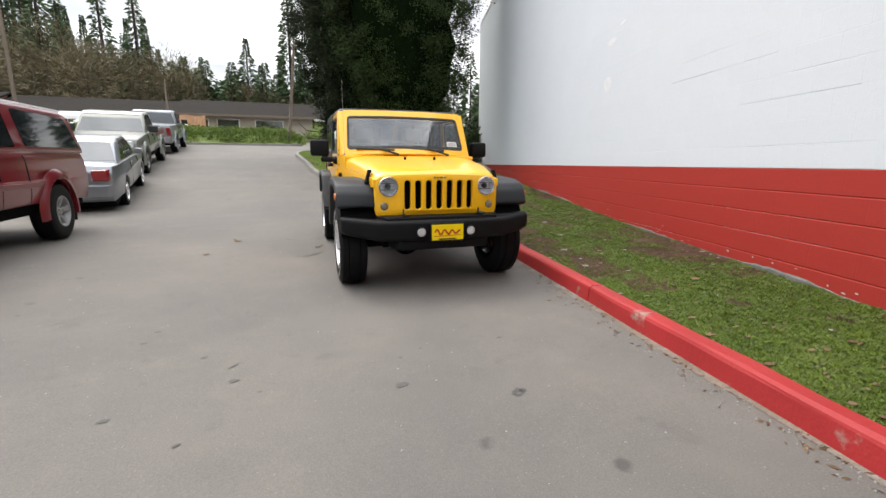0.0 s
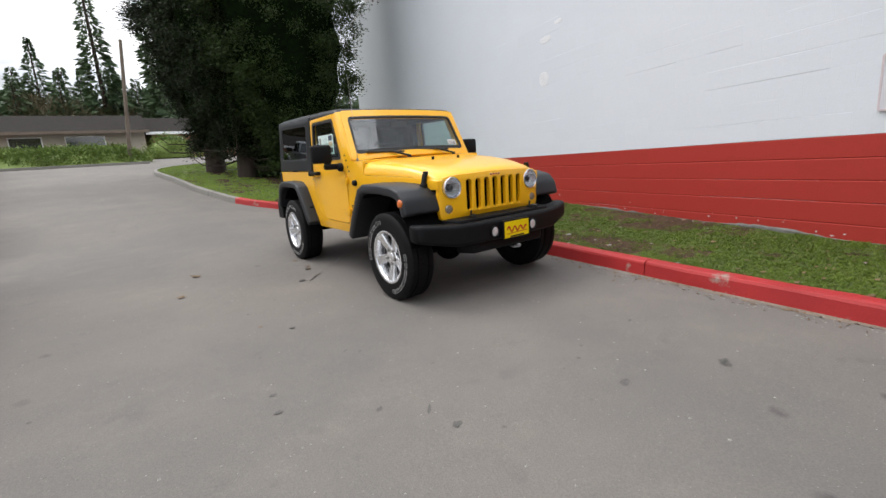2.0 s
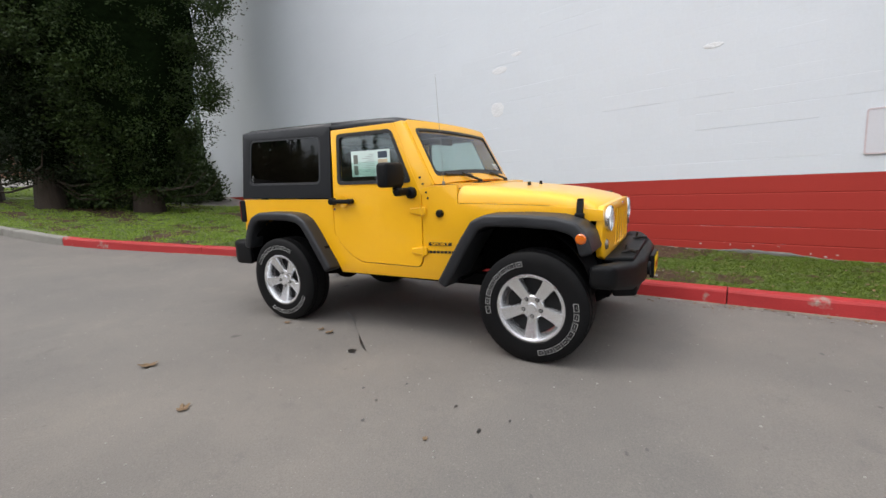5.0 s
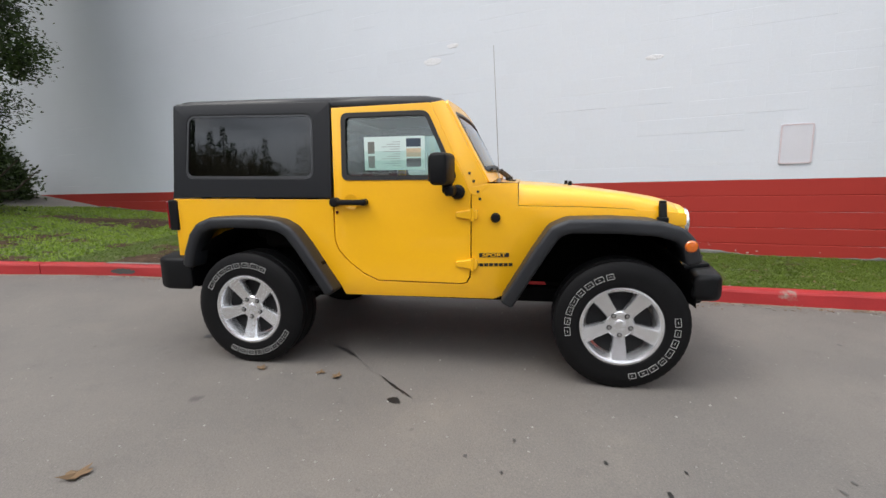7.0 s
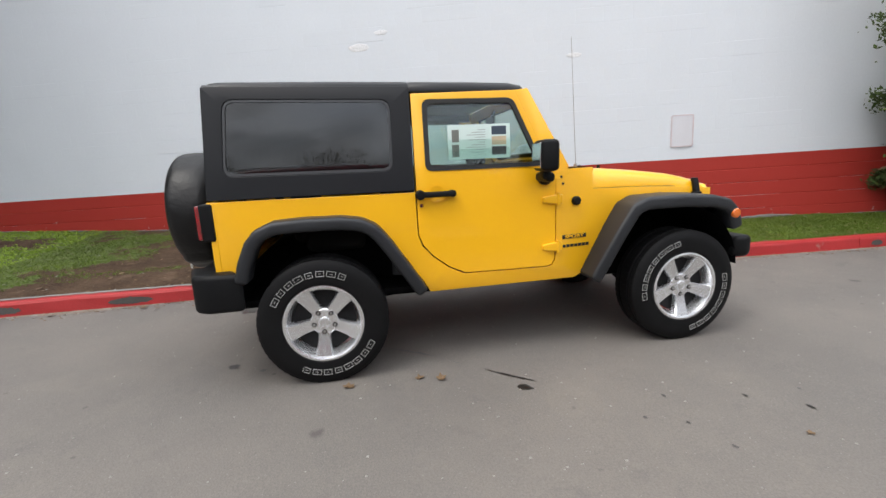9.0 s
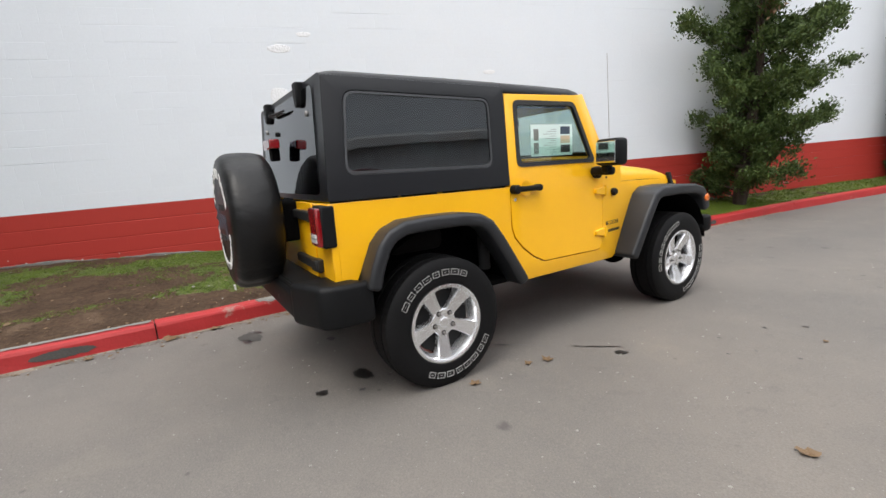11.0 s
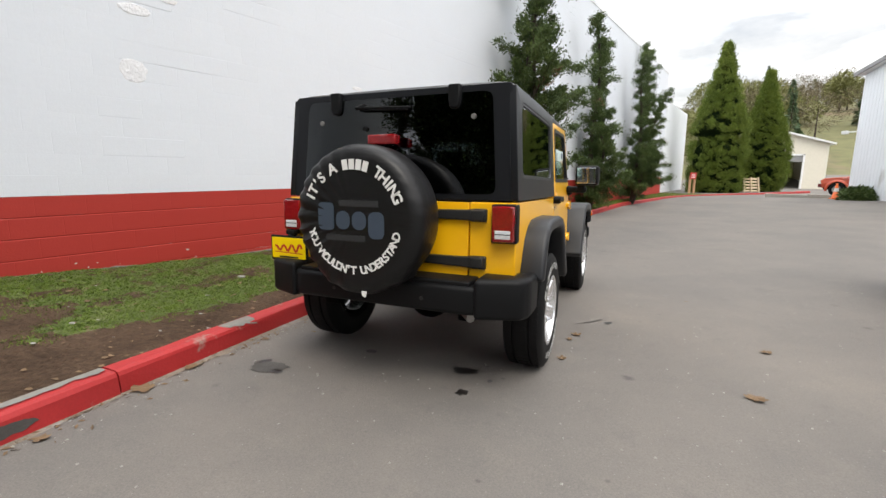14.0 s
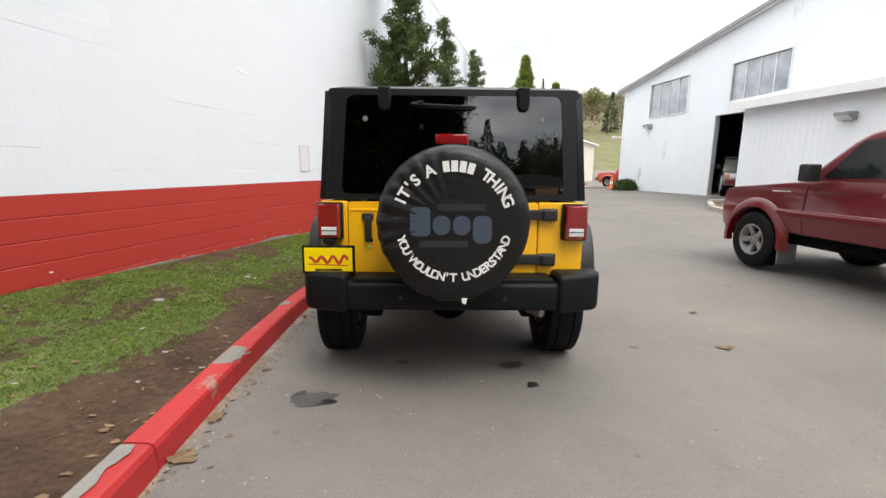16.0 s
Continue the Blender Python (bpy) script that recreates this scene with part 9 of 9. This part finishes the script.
def grass_litter():
    """Stones and scraps on the lawn."""
    rnd = random.Random(3)
    for i, (x, y, s_) in enumerate(((1.75, 0.1, 0.030), (2.2, 0.9, 0.030), (1.55, -0.6, 0.022), (2.55, 1.9, 0.034), (2.4, 3.6, 0.020))):
        u = (x - kerb_x(y) - 0.14) / (wall_x(y) - kerb_x(y) - 0.14)
        bm = BM()
        bmesh.ops.create_icosphere(bm, subdivisions=2, radius=1)
        for v in bm.verts:
            v.co *= 1 + 0.35 * noise.noise(v.co * 1.5 + Vector((i * 3, 0, 0)))
            v.co = Vector((v.co.x * s_ * 1.5, v.co.y * s_, v.co.z * s_ * 0.45))
        ob = part("stone", bm, "pebble", None, "", True)
        ob.location = (x, y, lawn_z(u, x, y) + s_ * 0.2)
        tagged(ob, "flat pale stone lying in thin grass", "stone", "stones in the lawn")


grass_litter()


def kerb_chips():
    """Bare concrete where the kerb's paint has broken away."""
    prof_u = [(0.006, KERB_H - 0.055), (0.012, KERB_H - 0.03), (0.022, KERB_H - 0.01), (0.045, KERB_H), (0.09, KERB_H + 0.001), (0.135, KERB_H + 0.002), (0.149, KERB_H - 0.008)]
    for s0, s1, front, seed in ((S_JOINT + 0.02, S_JOINT + 1.9, 0.075, 1), (S_JOINT - 1.12, S_JOINT - 0.80, 0.02, 2), (S_JOINT - 2.2, S_JOINT - 2.06, 0.06, 3)):
        V, F = [], []
        k = max(8, int((s1 - s0) / 0.03))
        m = 6
        for i in range(k):
            u = i / (k - 1)
            c, nrm = kerb_at(s0 + (s1 - s0) * u)
            edge = front + 0.030 * noise.noise((u * 9 * (s1 - s0) + seed, seed, 0)) + 0.012 * noise.noise((i * 0.9, seed, 4))
            edge += (0.149 - edge) * max(0, 1 - math.sin(math.pi * min(1, max(0.0, u))) * 3.0) if seed > 1 else 0
            edge = min(0.146, max(0.007, edge))
            for j in range(m):
                d = edge + (0.149 - edge) * j / (m - 1)
                h = float(np.interp(d, [q[0] for q in prof_u], [q[1] for q in prof_u]))
                q = c + nrm * (d - (0.004 if d < 0.03 else 0))
                V.append((q.x, q.y, road_z(c.y) + h + 0.0065))
        for i in range(k - 1):
            for j in range(m - 1):
                F.append((i * m + j, i * m + m + j, i * m + m + j + 1, i * m + j + 1))
        raw("chipped_patch", V, F, "kerb_grey", kerb, "bare grey concrete where paint broke away")


kerb_chips()


def wall_footing():
    """Ragged bare concrete where the wall meets the soil."""
    V, F = [], []
    ys = np.arange(-6.0, 12.0, 0.05)
    for i, y in enumerate(ys):
        g = wall_ground(y)
        h = 0.008 + 0.075 * max(-0.4, noise.noise((y * 0.9, 3.0, 0))) + 0.022 * noise.noise((y * 6, 1.0, 0)) + 0.012 * noise.noise((y * 21, 1.0, 0))
        n = N_WALL * (0.006 + 0.012 * abs(noise.noise((y * 4, 9.0, 0))))
        x = wall_x(y)
        V += [(x + n.x * 1.6, y + n.y * 1.6, g - 0.15), (x + n.x * 1.6, y + n.y * 1.6, g + h * 0.6), (x + n.x * 0.4, y + n.y * 0.4, g + max(0.004, h))]
    for i in range(len(ys) - 1):
        for j in range(2):
            F.append((i * 3 + j, i * 3 + 3 + j, i * 3 + 4 + j, i * 3 + 1 + j))
    tagged(raw("footing_trim", V, F, "footing"), "ragged bare concrete footing under red wall", "footing", kind="structure")


wall_footing()


def kerb_scuff(s0, s1, seed):
    """A dark scrape on the kerb's face where paint is gone."""
    V, F = [], []
    k = 24
    for i in range(k):
        u = i / (k - 1)
        c, nrm = kerb_at(s0 + (s1 - s0) * u)
        w = math.sin(math.pi * u) ** 0.5
        lo = 0.055 - 0.025 * w + 0.012 * noise.noise((u * 9, seed, 0))
        hi = 0.060 + 0.038 * w + 0.014 * noise.noise((u * 11, seed, 5))
        for h in (lo, max(lo + 0.002, hi)):
            d = float(np.interp(h, [0, KERB_H - 0.03], [0.002, 0.012])) - 0.0065
            q = c + nrm * d
            V.append((q.x, q.y, road_z(c.y) + h))
    for i in range(k - 1):
        F.append((2 * i, 2 * i + 2, 2 * i + 3, 2 * i + 1))
    raw("scuffed_patch", V, F, "damp", kerb, "dark scrape where paint is gone")


kerb_scuff(S_JOINT + 0.40, S_JOINT + 0.80, 1)
kerb_scuff(S_JOINT - 8.1, S_JOINT - 7.95, 2)
kerb_scuff(S_JOINT + 1.5, S_JOINT + 1.8, 3)


def lawn_litter():
    """Bits of bark, pale leaves and crumbs lying on lawn and soil."""
    rnd = random.Random(31)
    V, F, mi = [], [], []
    for _ in range(520):
        y = rnd.uniform(-4.5, 6.5)
        x0, x1 = lawn_edges(y)
        u = rnd.random() ** 1.3
        x = x0 + (x1 - x0) * u
        z = lawn_z(u, x, y) + 0.006
        r = rnd.uniform(0.006, 0.028) * (1 if rnd.random() < 0.85 else 1.7)
        o = len(V)
        for k in range(5):
            a = 2 * math.pi * k / 5 + rnd.uniform(-0.4, 0.4)
            V.append((x + r * math.cos(a), y + r * 0.6 * math.sin(a), z + rnd.uniform(0, 0.010)))
        F.append(tuple(range(o, o + 5)))
        mi.append(0 if rnd.random() < 0.88 else 1)
    ob = raw("lawn_litter", V, F, ["dry_leaf", "pebble"])
    ob.data.polygons.foreach_set("material_index", mi)
    tagged(ob, "scattered dry leaf bits and crumbs on lawn", "litter", kind="stuff")


lawn_litter()


# ---- single blocks of the painted wall ----
def single_blocks():
    shared = {}
    for mt in ("white_block", "red_block"):
        for k in range(6):
            v, f = block_geometry(BL, BH, *((0.95 + 0.13 * k, 0.0085) if mt == "red_block" else (0.05 + 0.16 * k, 0.006)))
            me = bpy.data.meshes.new("block")
            me.from_pydata(v, [], f)
            me.materials.append(M[mt])
            shared[mt, k] = me
    for d, a, b, z, mt in WALL_PIECES:
        q = joint_depth(a, z, mt)[0]
        k = int(max(0, min(5, (q - 0.95) / 0.13 if mt == "red_block" else (q - 0.05) / 0.16)))
        ob = new("block", shared[mt, k])
        ob.parent = WALL
        ob.matrix_basis = Matrix.Translation((a, 0, z))


single_blocks()
